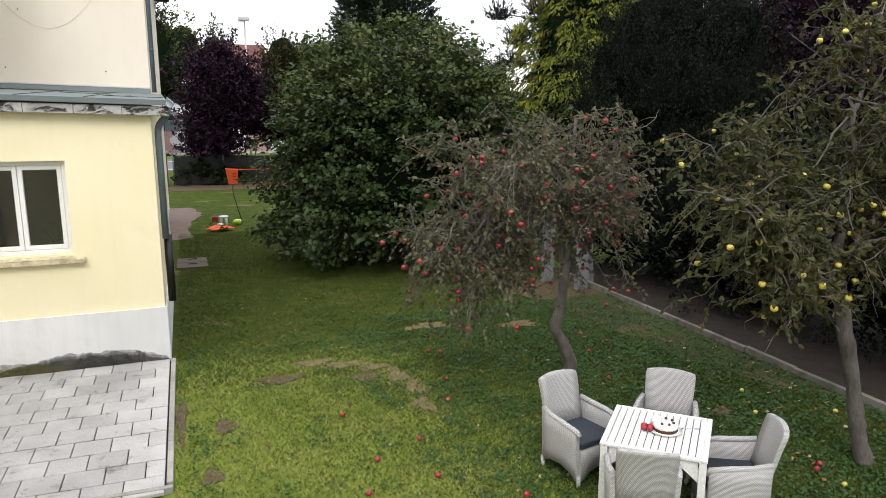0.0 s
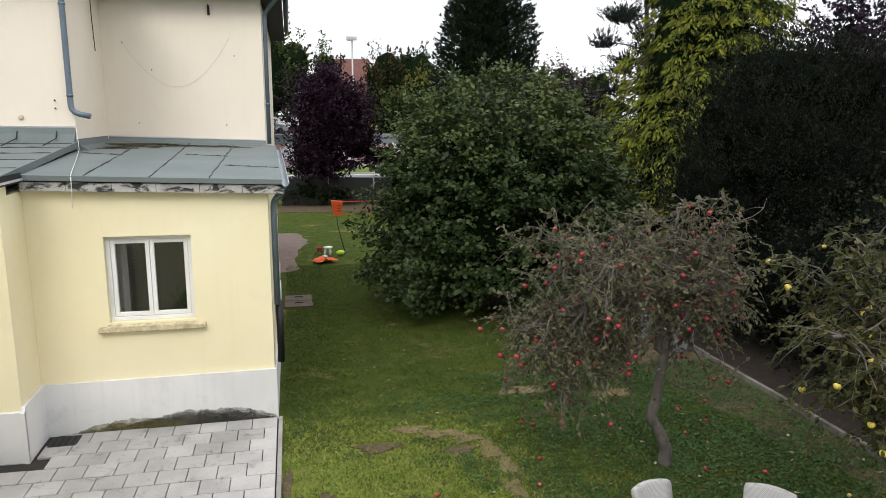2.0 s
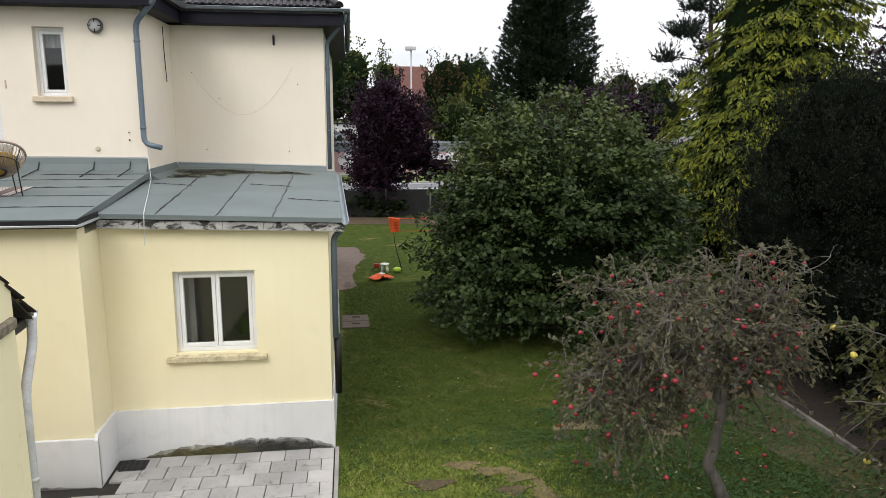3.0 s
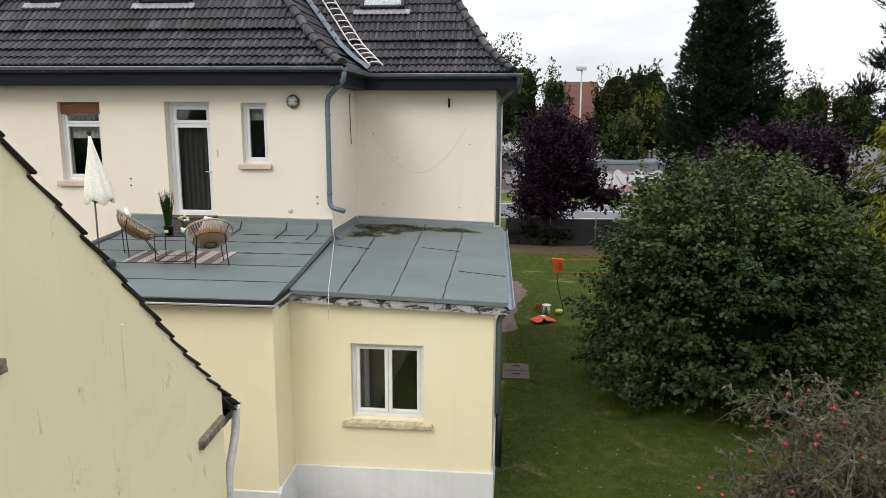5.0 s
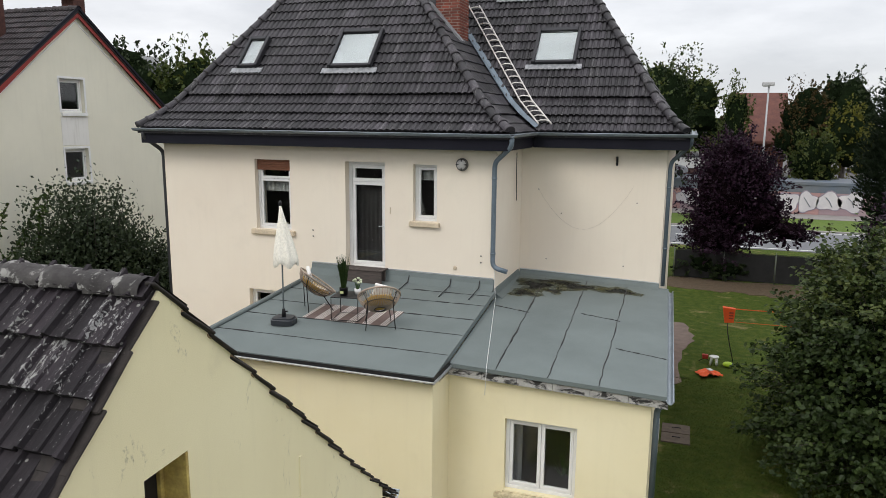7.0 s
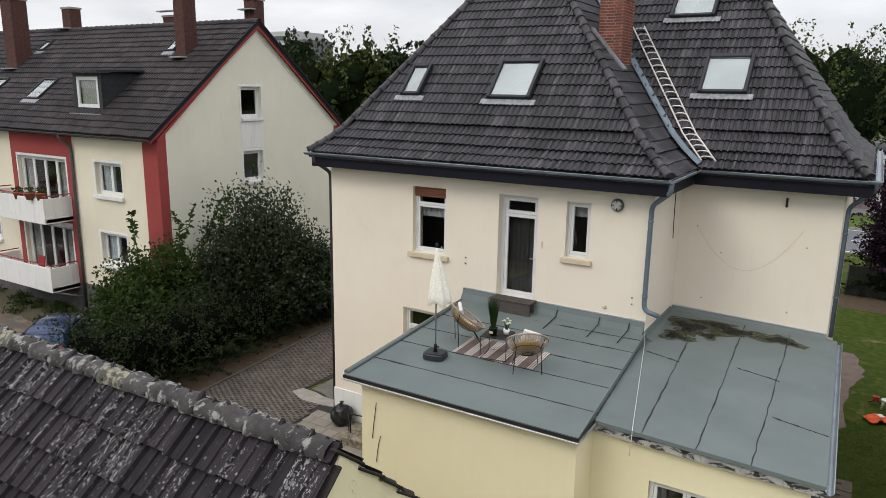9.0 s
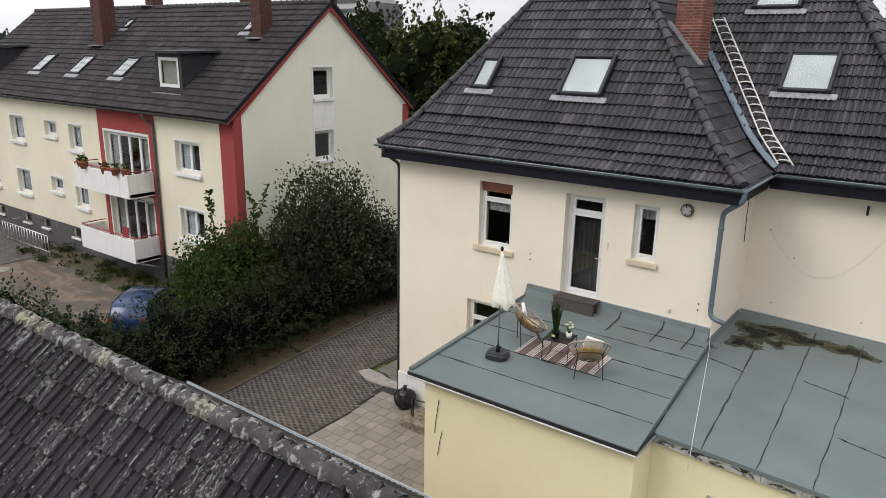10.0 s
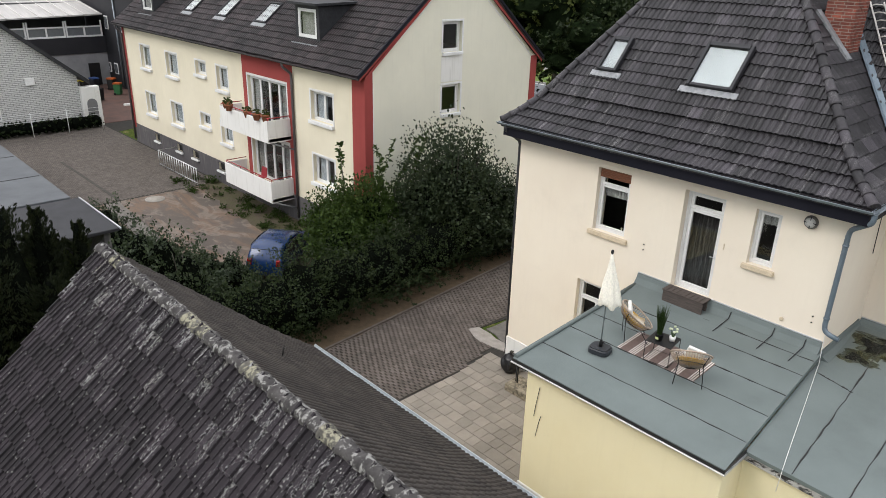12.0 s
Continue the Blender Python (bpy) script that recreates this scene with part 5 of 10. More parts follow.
for dz in FLOORS:
    for x0, x1, z0, z1, n in tall:
        specs.append((x0, x1, z0 + dz, z1 + dz, n))
for x0, x1, z0, z1, n in specs:
    holes.append((x0, x1, z0, z1))
DOORS = [(-32.3, -28.65, 4.25, 6.6), (-32.3, -28.65, 1.38, 3.73)]
CELLAR = [(-45.2, -44.4, 0.72, 1.18), (-41.9, -41.1, 0.72, 1.18), (-39.7, -38.9, 0.74, 1.2), (-36.4, -35.55, 0.74, 1.2)]
part("wall", wall_with_holes("y", AY, AY + 0.3, AX0, AX1, 0.0, AE, holes + DOORS + CELLAR), APT, apt)
part("gable_wall", merged(*[prism(p, "x", AX1 - 0.3, AX1 - 0.001) for p in (
    [(AY + 0.302, 0), (22.05, 0), (22.05, 11.4), (AY + 0.302, AE + 0.25)],
    [(23.2, 0), (AYN, 0), (AYN, AE), (23.2, 12.1)],
    [(22.05, 0), (23.2, 0), (23.2, 5.7), (22.05, 5.7)],
    [(22.05, 7.02), (23.2, 7.02), (23.2, 8.42), (22.05, 8.42)],
    [(22.05, 9.72), (23.2, 9.72), (23.2, 12.1), (23.05, 12.25), (22.05, 11.4)])]), APT_GABLE, apt)
part("wall", wall_with_holes("x", AX0, AX0 + 0.3, AY + 0.302, AYN - 0.302, 0, AE, []), APT_GABLE, apt)
part("wall", wall_with_holes("y", AYN - 0.3, AYN, AX0, AX1 - 0.302, 0, AE, []), APT, apt)
# unseen dark panels, added so the apartment windows do not look bright
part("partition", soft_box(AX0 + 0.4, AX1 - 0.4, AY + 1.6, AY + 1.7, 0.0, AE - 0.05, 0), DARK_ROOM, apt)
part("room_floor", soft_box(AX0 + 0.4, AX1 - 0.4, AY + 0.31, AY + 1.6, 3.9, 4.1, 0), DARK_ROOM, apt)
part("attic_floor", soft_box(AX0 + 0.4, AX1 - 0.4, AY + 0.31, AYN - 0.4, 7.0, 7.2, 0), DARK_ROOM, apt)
part("plinth", wall_with_holes("y", AY - 0.03, AY - 0.001, AX0 - 0.02, -35.5, 0.0, 1.3, CELLAR), GREY_BASE, apt)
part("plinth", soft_box(-35.495, -23.48, AY - 0.03, AY - 0.001, 0, 1.3, 0.004), GREY_BASE, apt)
for x0, x1, z0, z1 in CELLAR:
    cw = part("cellar_window", soft_box(x0, x1, AY + 0.12, AY + 0.18, z0, z1, 0.005), BLACK, apt)
    part("sill", soft_box(x0 - 0.05, x1 + 0.05, AY - 0.16, AY + 0.1, z0 - 0.1, z0, 0.01), WHITE, cw)
part("red_corner", soft_box(-23.45, AX1 + 0.002, AY - 0.025, AY - 0.001, 0, AE, 0.004), RED, apt, "dull red corner stripe")
part("red_corner", soft_box(AX1 + 0.0, AX1 + 0.025, AY - 0.022, 18.15, 0, AE + 0.2, 0.004), RED, apt)
part("white_line", soft_box(AX1 + 0.0, AX1 + 0.02, 18.152, 18.19, 0, AE + 0.25, 0.002), WHITE, apt)
part("red_corner", soft_box(AX1, AX1 + 0.025, 28.05, 28.5, 0, AE + 0.1, 0.004), RED, apt)
part("red_edge", soft_box(AX0 - 0.025, AX0 + 0.3, AY - 0.034, AY - 0.031, 1.0, AE, 0.001), RED, apt)
part("red_panel", wall_with_holes("y", AY - 0.025, AY - 0.001, -32.75, -28.05, 1.3, AE - 0.02, [(-32.42, -28.53, 4.25, 6.72), (-32.42, -28.53, 1.38, 3.85)]), RED, apt, "dull red wall panel behind the balconies")
for x0, x1, z0, z1, n in specs:
    window(apt, pose(x0, AY, z0), x1 - x0, z1 - z0, sashes=n, recess=0.16, bar=0.07, sill=(0.1, 0.14, 0.16), surround=0.1, curtain=(PALE_CURTAIN, [(0.1, (x1 - x0) * 0.52, 0.1, z1 - z0 - 0.1), ((x1 - x0) * 0.8, x1 - x0 - 0.1, 0.1, z1 - z0 - 0.1)]))
for z in (5.7, 8.42):
    window(apt, facing_x(AX1) @ pose(22.05, 0, z), 1.15, 1.3, sashes=1, recess=0.16, bar=0.07, sill=(0.04, 0.1, 0.14), surround=0.09)
part("white_panel", soft_box(AX1 - 0.0, AX1 + 0.015, 21.97, 23.28, 7.14, 8.26, 0.004), WHITE_WALL, apt)
for z0 in (4.25, 1.38):
    window(apt, pose(-32.3, AY, z0), 3.65, 2.35, sashes=4, recess=0.16, bar=0.08, surround=0.1, name="balcony_door", curtain=(CURTAIN, [(0.1, 0.9, 0.1, 2.2), (2.6, 3.5, 0.1, 2.2)]))
# roof
APT_TILE = tile_shape(0.34, 0.38, 2, 0.045, thick=0.045)
AR = 12.42
south_a = [(0.0, 7.78), (5.75, AR)]
ar = tiled_slope(apt, (AX0 - 0.4, 17.3), (1, 0), (0, 1), AX1 - AX0 + 0.6, south_a, [], APT_TILE, 0.34, 0.38, BROWN_TILE, BROWN_TILE, seed=41, jitter=0.012)
tiled_slope(apt, (AX0 - 0.4, 28.8), (1, 0), (0, -1), AX1 - AX0 + 0.6, south_a, [], tile_shape(1.4, 0.38, 2, 0.02), 1.4, 0.38, BROWN_TILE, BROWN_TILE, seed=42)
cap_line((AX0 - 0.4, 23.05, AR + 0.02), (AX1 + 0.2, 23.05, AR + 0.02), ar, BROWN_TILE, 0.4, 0.13)
part("verge_board", merged(prism([(17.35, 7.58), (17.35, 7.78), (23.05, AR - 0.02), (23.05, AR - 0.3)], "x", AX1 + 0.12, AX1 + 0.16), prism([(28.75, 7.58), (28.75, 7.78), (23.05, AR - 0.02), (23.05, AR - 0.3)], "x", AX1 + 0.12, AX1 + 0.16), prism([(17.7, 7.6), (17.7, 7.72), (23.05, AR - 0.1), (23.05, AR - 0.2)], "x", AX1, AX1 + 0.12)), RED, apt, "red verge board along the gable")
part("verge_edge", merged(prism([(17.28, 7.72), (17.28, 7.86), (23.05, AR + 0.1), (23.05, AR - 0.03)], "x", AX1 + 0.17, AX1 + 0.24), prism([(28.82, 7.72), (28.82, 7.86), (23.05, AR + 0.1), (23.05, AR - 0.03)], "x", AX1 + 0.17, AX1 + 0.24)), DARK_WOOD, apt)
part("white_line", merged(prism([(18.17, 7.98), (18.17, 8.02), (23.05, AR - 0.46), (23.05, AR - 0.5)], "x", AX1 + 0.0, AX1 + 0.02), prism([(28.05, 7.9), (28.05, 7.94), (23.05, AR - 0.46), (23.05, AR - 0.5)], "x", AX1 + 0.0, AX1 + 0.02)), WHITE, apt)
half_gutter((AX0 - 0.4, 17.25, 7.78), (AX1 + 0.2, 17.25, 7.74), 0.075, apt, plain("dark_gutter", (0.07, 0.065, 0.065), 0.5, 0.3))
downpipe([(-28.15, 17.27, 7.7), (-28.15, 17.3, 7.5), (-28.02, 17.66, 7.2), (-28.02, 17.66, 0.2)], 0.06, apt, plain("grey_pipe", (0.13, 0.12, 0.125), 0.5, 0.3))
downpipe([(AX0 + 0.1, 17.27, 7.7), (AX0 + 0.1, 17.3, 7.5), (AX0 + 0.0, 17.64, 7.2), (AX0 + 0.0, 17.64, 0.2)], 0.06, apt, plain("grey_pipe_b", (0.13, 0.12, 0.125), 0.5, 0.3))


def apt_z(y):
    return 7.78 + (y - 17.3) * (AR - 7.78) / 5.75


def apt_roof_window(x0, x1, y0, y1):
    m = Matrix.Translation((x0, y0, apt_z(y0) + 0.04)) @ pose(0, 0, 0, 38.9)
    w, h = x1 - x0, (y1 - y0) / math.cos(radians(38.9))
    ob = part("roof_window", moved(merged(soft_box(0, 0.08, 0, h, 0, 0.13, 0.01), soft_box(w - 0.08, w, 0, h, 0, 0.13, 0.01), soft_box(0.08, w - 0.08, 0, 0.08, 0, 0.13, 0.01), soft_box(0.08, w - 0.08, h - 0.1, h, 0, 0.15, 0.01)), m), ALUMINIUM, apt)
    part("blind", moved(soft_box(0.06, w - 0.06, 0.06, h - 0.06, 0.0, 0.05, 0), m), plain("white_backing", (0.6, 0.6, 0.58), 0.7), ob)
    g = bmesh.new()
    cuboid(g, 0.08, w - 0.08, 0.08, h - 0.1, 0.09, 0.1)
    part("pane", moved(g, m), SKY_GLASS, ob)
    part("apron", moved(soft_box(-0.05, w + 0.05, -0.25, 0.0, 0.03, 0.06, 0.01), m), LEAD, ob)


for x0 in (-41.1, -37.1, -33.0):
    apt_roof_window(x0, x0 + 1.15, 18.75, 19.85)
apt_roof_window(-26.4, -25.8, 21.4, 22.0)
apt_roof_window(-36.5, -35.9, 21.6, 22.2)
SLATE = surface("dormer_slate", (0.035, 0.036, 0.04), (0.02, 0.021, 0.024), scale=3, fine=12, rough=0.6)


def dormer(x0, x1, y0, parent):
    z0, z1, yb = apt_z(y0) + 0.05, apt_z(y0) + 1.55, 17.3 + (apt_z(y0) + 1.5 - 7.78) * 5.75 / (AR - 7.78)
    d = part("dormer", soft_box(x0 + 0.081, x1 - 0.081, y0 + 0.3, yb - 0.1, z1 - 0.06, z1 - 0.001, 0), SLATE, parent, "slate-hung dormer with a flat roof")
    for a, b in ((x0, x0 + 0.08), (x1 - 0.08, x1)):
        part("cheek", prism([(y0, z0), (y0, z1), (yb, z1), (yb, z1 - 0.05)], "x", a, b), SLATE, d)
    for a, b in ((x0 + 0.081, x0 + 0.219), (x1 - 0.219, x1 - 0.081)):
        part("front_board", soft_box(a, b, y0, y0 + 0.06, z0, z1, 0), SLATE, d)
    for a, b in ((z0, z0 + 0.1), (z1 - 0.15, z1)):
        part("front_board", soft_box(x0 + 0.22, x1 - 0.22, y0, y0 + 0.06, a, b, 0), SLATE, d)
    part("dormer_roof", prism([(y0 - 0.3, z1 + 0.02), (y0 - 0.3, z1 + 0.12), (yb + 0.3, z1 + 0.18), (yb + 0.3, z1 + 0.08)], "x", x0 - 0.2, x1 + 0.2), SLATE, d)
    window(parent, pose(x0 + 0.22, y0, z0 + 0.1), x1 - x0 - 0.44, z1 - z0 - 0.25, recess=0.0, bar=0.07, curtain=(CURTAIN, [(0.1, x1 - x0 - 0.55, 0.05, z1 - z0 - 0.4)]))
    part("apron", soft_box(x0 - 0.1, x1 + 0.1, y0 - 0.25, y0 - 0.01, z0 - 0.18, z0 - 0.13, 0.01), LEAD, d)


dormer(-28.5, -26.6, 18.35, apt)
dormer(-46.3, -44.5, 18.35, apt)
OLD_BRICK = surface("sooty_brick", (0.12, 0.05, 0.04), (0.06, 0.032, 0.028), scale=9, fine=40, rough=0.9)


def apt_chimney(x, y, w, d, top):
    c = part("chimney", soft_box(x - w / 2, x + w / 2, y - d / 2, y + d / 2, apt_z(min(y, 23.0)) - 0.6, top, 0.01), OLD_BRICK, apt, "sooty brick chimney")
    b = bmesh.new()
    z = apt_z(min(y, 23)) - 0.3
    while z < top - 0.08:
        for s in range(4):
            n = 3
            for k in range(n):
                if s < 2:
                    yy = y - d / 2 if s == 0 else y + d / 2
                    cuboid(b, x - w / 2 + w * k / n + 0.008, x - w / 2 + w * (k + 1) / n - 0.008, yy - 0.008, yy + 0.008, z, z + 0.085)
                else:
                    xx = x - w / 2 if s == 2 else x + w / 2
                    cuboid(b, xx - 0.008, xx + 0.008, y - d / 2 + d * k / n + 0.008, y - d / 2 + d * (k + 1) / n - 0.008, z, z + 0.085)
        z += 0.1
    tagged(part("bricks", b, OLD_BRICK, c), kind="stuff")
    part("cap", soft_box(x - w / 2 - 0.05, x + w / 2 + 0.05, y - d / 2 - 0.05, y + d / 2 + 0.05, top, top + 0.1, 0.01), MORTAR, c)
    part("apron", soft_box(x - w / 2 - 0.12, x + w / 2 + 0.12, y - d / 2 - 0.3, y - d / 2 - 0.01, apt_z(y - d / 2) + 0.03, apt_z(y - d / 2) + 0.09, 0.01), LEAD, c)


apt_chimney(-25.0, 21.4, 0.6, 0.65, 13.6)
apt_chimney(-37.0, 20.9, 0.9, 0.8, 13.7)
apt_chimney(-36.2, 23.4, 0.7, 0.6, 13.5)
apt_chimney(-29.0, 24.2, 1.2, 0.6, 12.9)
apt_chimney(-23.6, 24.0, 0.6, 0.6, 13.4)
# balconies
RAILRED = plain("red_rail", (0.36, 0.04, 0.05), 0.45, 0.2)
for z0, lab in ((4.05, "white balcony with a red rail and flower pots"), (1.1, "white balcony with a red rail")):
    b = part("balcony", soft_box(-33.05, -28.4, 16.5, AY - 0.03, z0, z0 + 0.16, 0.008), WHITE_WALL, apt, lab)
    part("parapet", merged(soft_box(-33.05, -28.4, 16.48, 16.54, z0 - 0.04, z0 + 1.02, 0.006), soft_box(-28.46, -28.4, 16.542, AY - 0.03, z0 - 0.04, z0 + 1.02, 0.006), soft_box(-33.05, -32.99, 16.542, AY - 0.03, z0 - 0.04, z0 + 1.02, 0.006)), WHITE_WALL, b)
    part("rail", tube([(-33.0, AY - 0.05, z0 + 1.12), (-33.0, 16.55, z0 + 1.12), (-28.45, 16.55, z0 + 1.12), (-28.45, AY - 0.05, z0 + 1.12)], 0.025, 8), RAILRED, b)
    for px in (-33.0, -31.5, -30.0, -28.45):
        part("rail_post", tube([(px, 16.55, z0 + 1.0), (px, 16.55, z0 + 1.12)], 0.018, 6), RAILRED, b)
    part("strut", tube([(-28.5, 16.6, z0 - 0.03), (-28.2, AY - 0.05, z0 - 0.45)], 0.04, 6), plain("grey_strut", (0.25, 0.25, 0.26), 0.5), b)
part("light_fitting", soft_box(-48.7, -48.52, 17.2, 17.7, 2.45, 2.6, 0.02), WHITE, apt)
rebase(apt, -35.5, 23.0, 0.0)

# things on the balconies
TERRACOTTA = surface("terracotta", (0.32, 0.12, 0.06), (0.24, 0.09, 0.045), scale=8, rough=0.85)
FLOWER = leaf_mat("balcony_plant", [(0.03, 0.06, 0.02), (0.07, 0.10, 0.03), (0.14, 0.10, 0.04)])


def flower_pot(x, y, z, w, seed):
    p = thing("flower_pot", "terracotta flower box with green plants on a balcony rail", "flower pot", "flower pots on the balcony")
    part("pot", merged(lathe([(w * 0.7, 0), (w, 0.26), (w * 1.08, 0.27), (w * 1.08, 0.32), (w * 0.9, 0.32), (w * 0.85, 0.26)], sides=14)), TERRACOTTA, p)
    crown("plant", [(0, 0, 0.42, w * 1.0, w, 0.14)], 160, 0.09, FLOWER, seed, p, each=8)
    p.location = (x, y, z)


for k, fx in enumerate((-32.5, -31.9, -30.4, -29.2, -28.7)):
    flower_pot(fx, 16.42 if k % 2 else 16.6, 5.0 if k != 2 else 4.9, 0.2, 80 + k)
bt = thing("balcony_table", "round blue balcony table", "table")
part("top", lathe([(0.45, 0.68), (0.46, 0.7), (0.46, 0.72), (0.02, 0.725)]), plain("dark_blue_top", (0.03, 0.05, 0.09), 0.4), bt)
part("stem", tube([(0, 0, 0), (0, 0, 0.68)], 0.04, 8), BLACK, bt)
bt.location = (-30.9, 17.1, 4.21)
rc = thing("folding_chair", "folded red balcony chair with a cushion", "chair")
part("seat", soft_box(-0.25, 0.25, -0.22, 0.22, 0.42, 0.5, 0.03), RAILRED, rc)
part("backrest", moved(soft_box(-0.25, 0.25, 0.2, 0.27, 0.5, 1.0, 0.03), pose(0, 0, 0, -8)), RAILRED, rc)
for lx in (-0.22, 0.22):
    for ly in (-0.2, 0.2):
        part("leg", tube([(lx, ly, 0), (lx, -ly * 0.4, 0.45)], 0.015, 6), ALU, rc)
rc.location = (-30.7, 17.1, 1.26)
# bicycle stand before the cellar windows
rack = thing("railing", "grey metal railing before the cellar steps", "railing")
for k in range(17):
    part("bar", tube([(-41.6 + 0.32 * k, 16.4, 0.05), (-41.6 + 0.32 * k, 16.4, 1.0)], 0.02, 6), ALU, rack)
part("top_rail", tube([(-41.6, 17.5, 1.0), (-41.6, 16.4, 1.0), (-36.4, 16.4, 1.0)], 0.025, 6), ALU, rack)
part("bottom_rail", tube([(-41.6, 16.4, 0.15), (-36.4, 16.4, 0.15)], 0.02, 6), ALU, rack)
rebase(rack, -39, 16.4, 0)
# ---- ground, paving, street ----
def lawn_mat():
    """Mown grass with clover, bleached rings and bare spots."""
    m, n, l, p = graph("lawn_grass")
    v = coords(n, l)
    fine, mid, big = noise_of(n, l, v, 85.0, 5.0, 0.7), noise_of(n, l, v, 3.2, 7.0, 0.62, 0.3), noise_of(n, l, v, 0.42, 3.0)
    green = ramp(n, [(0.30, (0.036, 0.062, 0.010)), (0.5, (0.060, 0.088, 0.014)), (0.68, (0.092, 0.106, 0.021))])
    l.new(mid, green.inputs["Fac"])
    # a sunny, drier half of the lawn, thin and yellowish; its brightness is coloured in
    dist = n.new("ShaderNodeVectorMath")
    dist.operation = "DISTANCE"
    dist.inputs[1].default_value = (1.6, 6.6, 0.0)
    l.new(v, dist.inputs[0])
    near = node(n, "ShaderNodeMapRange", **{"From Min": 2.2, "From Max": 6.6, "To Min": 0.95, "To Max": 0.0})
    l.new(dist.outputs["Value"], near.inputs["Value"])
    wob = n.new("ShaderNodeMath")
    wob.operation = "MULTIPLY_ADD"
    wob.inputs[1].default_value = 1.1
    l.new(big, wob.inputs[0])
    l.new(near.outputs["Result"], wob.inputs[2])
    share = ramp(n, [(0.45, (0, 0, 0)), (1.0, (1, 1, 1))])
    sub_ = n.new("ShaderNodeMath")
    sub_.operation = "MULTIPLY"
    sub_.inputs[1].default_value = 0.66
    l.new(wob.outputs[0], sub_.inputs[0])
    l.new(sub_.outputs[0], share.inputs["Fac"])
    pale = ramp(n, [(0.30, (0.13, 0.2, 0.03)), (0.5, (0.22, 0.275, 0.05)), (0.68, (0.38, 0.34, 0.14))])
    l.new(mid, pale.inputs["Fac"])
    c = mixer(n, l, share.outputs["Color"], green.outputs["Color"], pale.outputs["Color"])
    dry = ramp(n, [(0.58, (0, 0, 0)), (0.70, (0.75,) * 3)])
    l.new(noise_of(n, l, v, 0.85, 8.0, 0.66, 0.8), dry.inputs["Fac"])
    c = mixer(n, l, dry.outputs["Color"], c, (0.26, 0.20, 0.10))
    grain = ramp(n, [(0.25, (0.45,) * 3), (0.72, (1.45,) * 3)])
    l.new(fine, grain.inputs["Fac"])
    c = mixer(n, l, 1.0, c, grain.outputs["Color"], "MULTIPLY")
    l.new(c, p.inputs["Base Color"])
    p.inputs["Roughness"].default_value, p.inputs["Specular IOR Level"].default_value = 0.95, 0.1
    bump(n, l, fine, 1.0, 0.03, p)
    return m


LAWN_GRASS = lawn_mat()
SOIL = surface("bare_soil", (0.115, 0.08, 0.048), (0.07, 0.05, 0.03), scale=4, fine=60, rough=0.95, relief=0.9, depth=0.02)
DRY = surface("dry_grass_patch", (0.20, 0.15, 0.07), (0.11, 0.085, 0.045), scale=6, fine=90, rough=0.95, relief=0.9, depth=0.015)
ASPHALT = surface("road_asphalt", (0.16, 0.165, 0.175), (0.125, 0.13, 0.14), scale=1.2, fine=80, rough=0.85)
YARD = surface("muddy_yard", (0.115, 0.092, 0.077), (0.07, 0.058, 0.05), scale=0.35, fine=30, rough=0.75, relief=0.5, depth=0.01)
sn, sl, sp = YARD.node_tree.nodes, YARD.node_tree.links, YARD.node_tree.nodes["Principled BSDF"]
old = sp.inputs["Base Color"].links[0].from_socket
rust = ramp(sn, [(0.46, (0, 0, 0)), (0.56, (0.7,) * 3), (0.66, (0.1,) * 3)])
sl.new(noise_of(sn, sl, coords(sn, sl, (0.35, 1.0, 1.0)), 0.7, 6.0, 0.6, 1.2), rust.inputs["Fac"])
old = mixer(sn, sl, rust.outputs["Color"], old, (0.16, 0.10, 0.065))
track = ramp(sn, [(0.5, (0, 0, 0)), (0.6, (0.6,) * 3), (0.7, (0, 0, 0))])
sl.new(noise_of(sn, sl, coords(sn, sl, (0.5, 0.9, 1.0)), 1.1, 5.0, 0.6, 1.6), track.inputs["Fac"])
sl.new(mixer(sn, sl, track.outputs["Color"], old, (0.21, 0.175, 0.15)), sp.inputs["Base Color"])
BLOCK = surface("yard_block", (0.115, 0.098, 0.085), (0.08, 0.068, 0.06), scale=2, fine=40, rough=0.85, island=0.2)
BONE = surface("brown_interlocking_paver", (0.125, 0.104, 0.09), (0.088, 0.073, 0.063), scale=0.8, fine=60, rough=0.88, island=0.2)
BONE_PART = surface("brown_interlocking_paver_single", (0.125, 0.104, 0.09), (0.088, 0.073, 0.063), scale=0.8, fine=60, rough=0.88, vary=0.2)
JOINT = surface("sand_joint", (0.04, 0.036, 0.03), (0.025, 0.023, 0.02), scale=5, rough=0.95)
TAN_SLAB = surface("tan_slab", (0.265, 0.235, 0.195), (0.205, 0.18, 0.15), scale=1.2, fine=60, rough=0.88, vary=0.12)
KERB = surface("concrete_kerb", (0.36, 0.345, 0.32), (0.24, 0.23, 0.21), scale=4, fine=60, rough=0.9, vary=0.1)

ground_bm = bmesh.new()
bmesh.ops.create_grid(ground_bm, x_segments=60, y_segments=60, size=1500)
for v in ground_bm.verts:
    v.co.z = -0.012
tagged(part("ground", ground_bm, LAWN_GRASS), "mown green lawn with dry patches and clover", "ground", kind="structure")


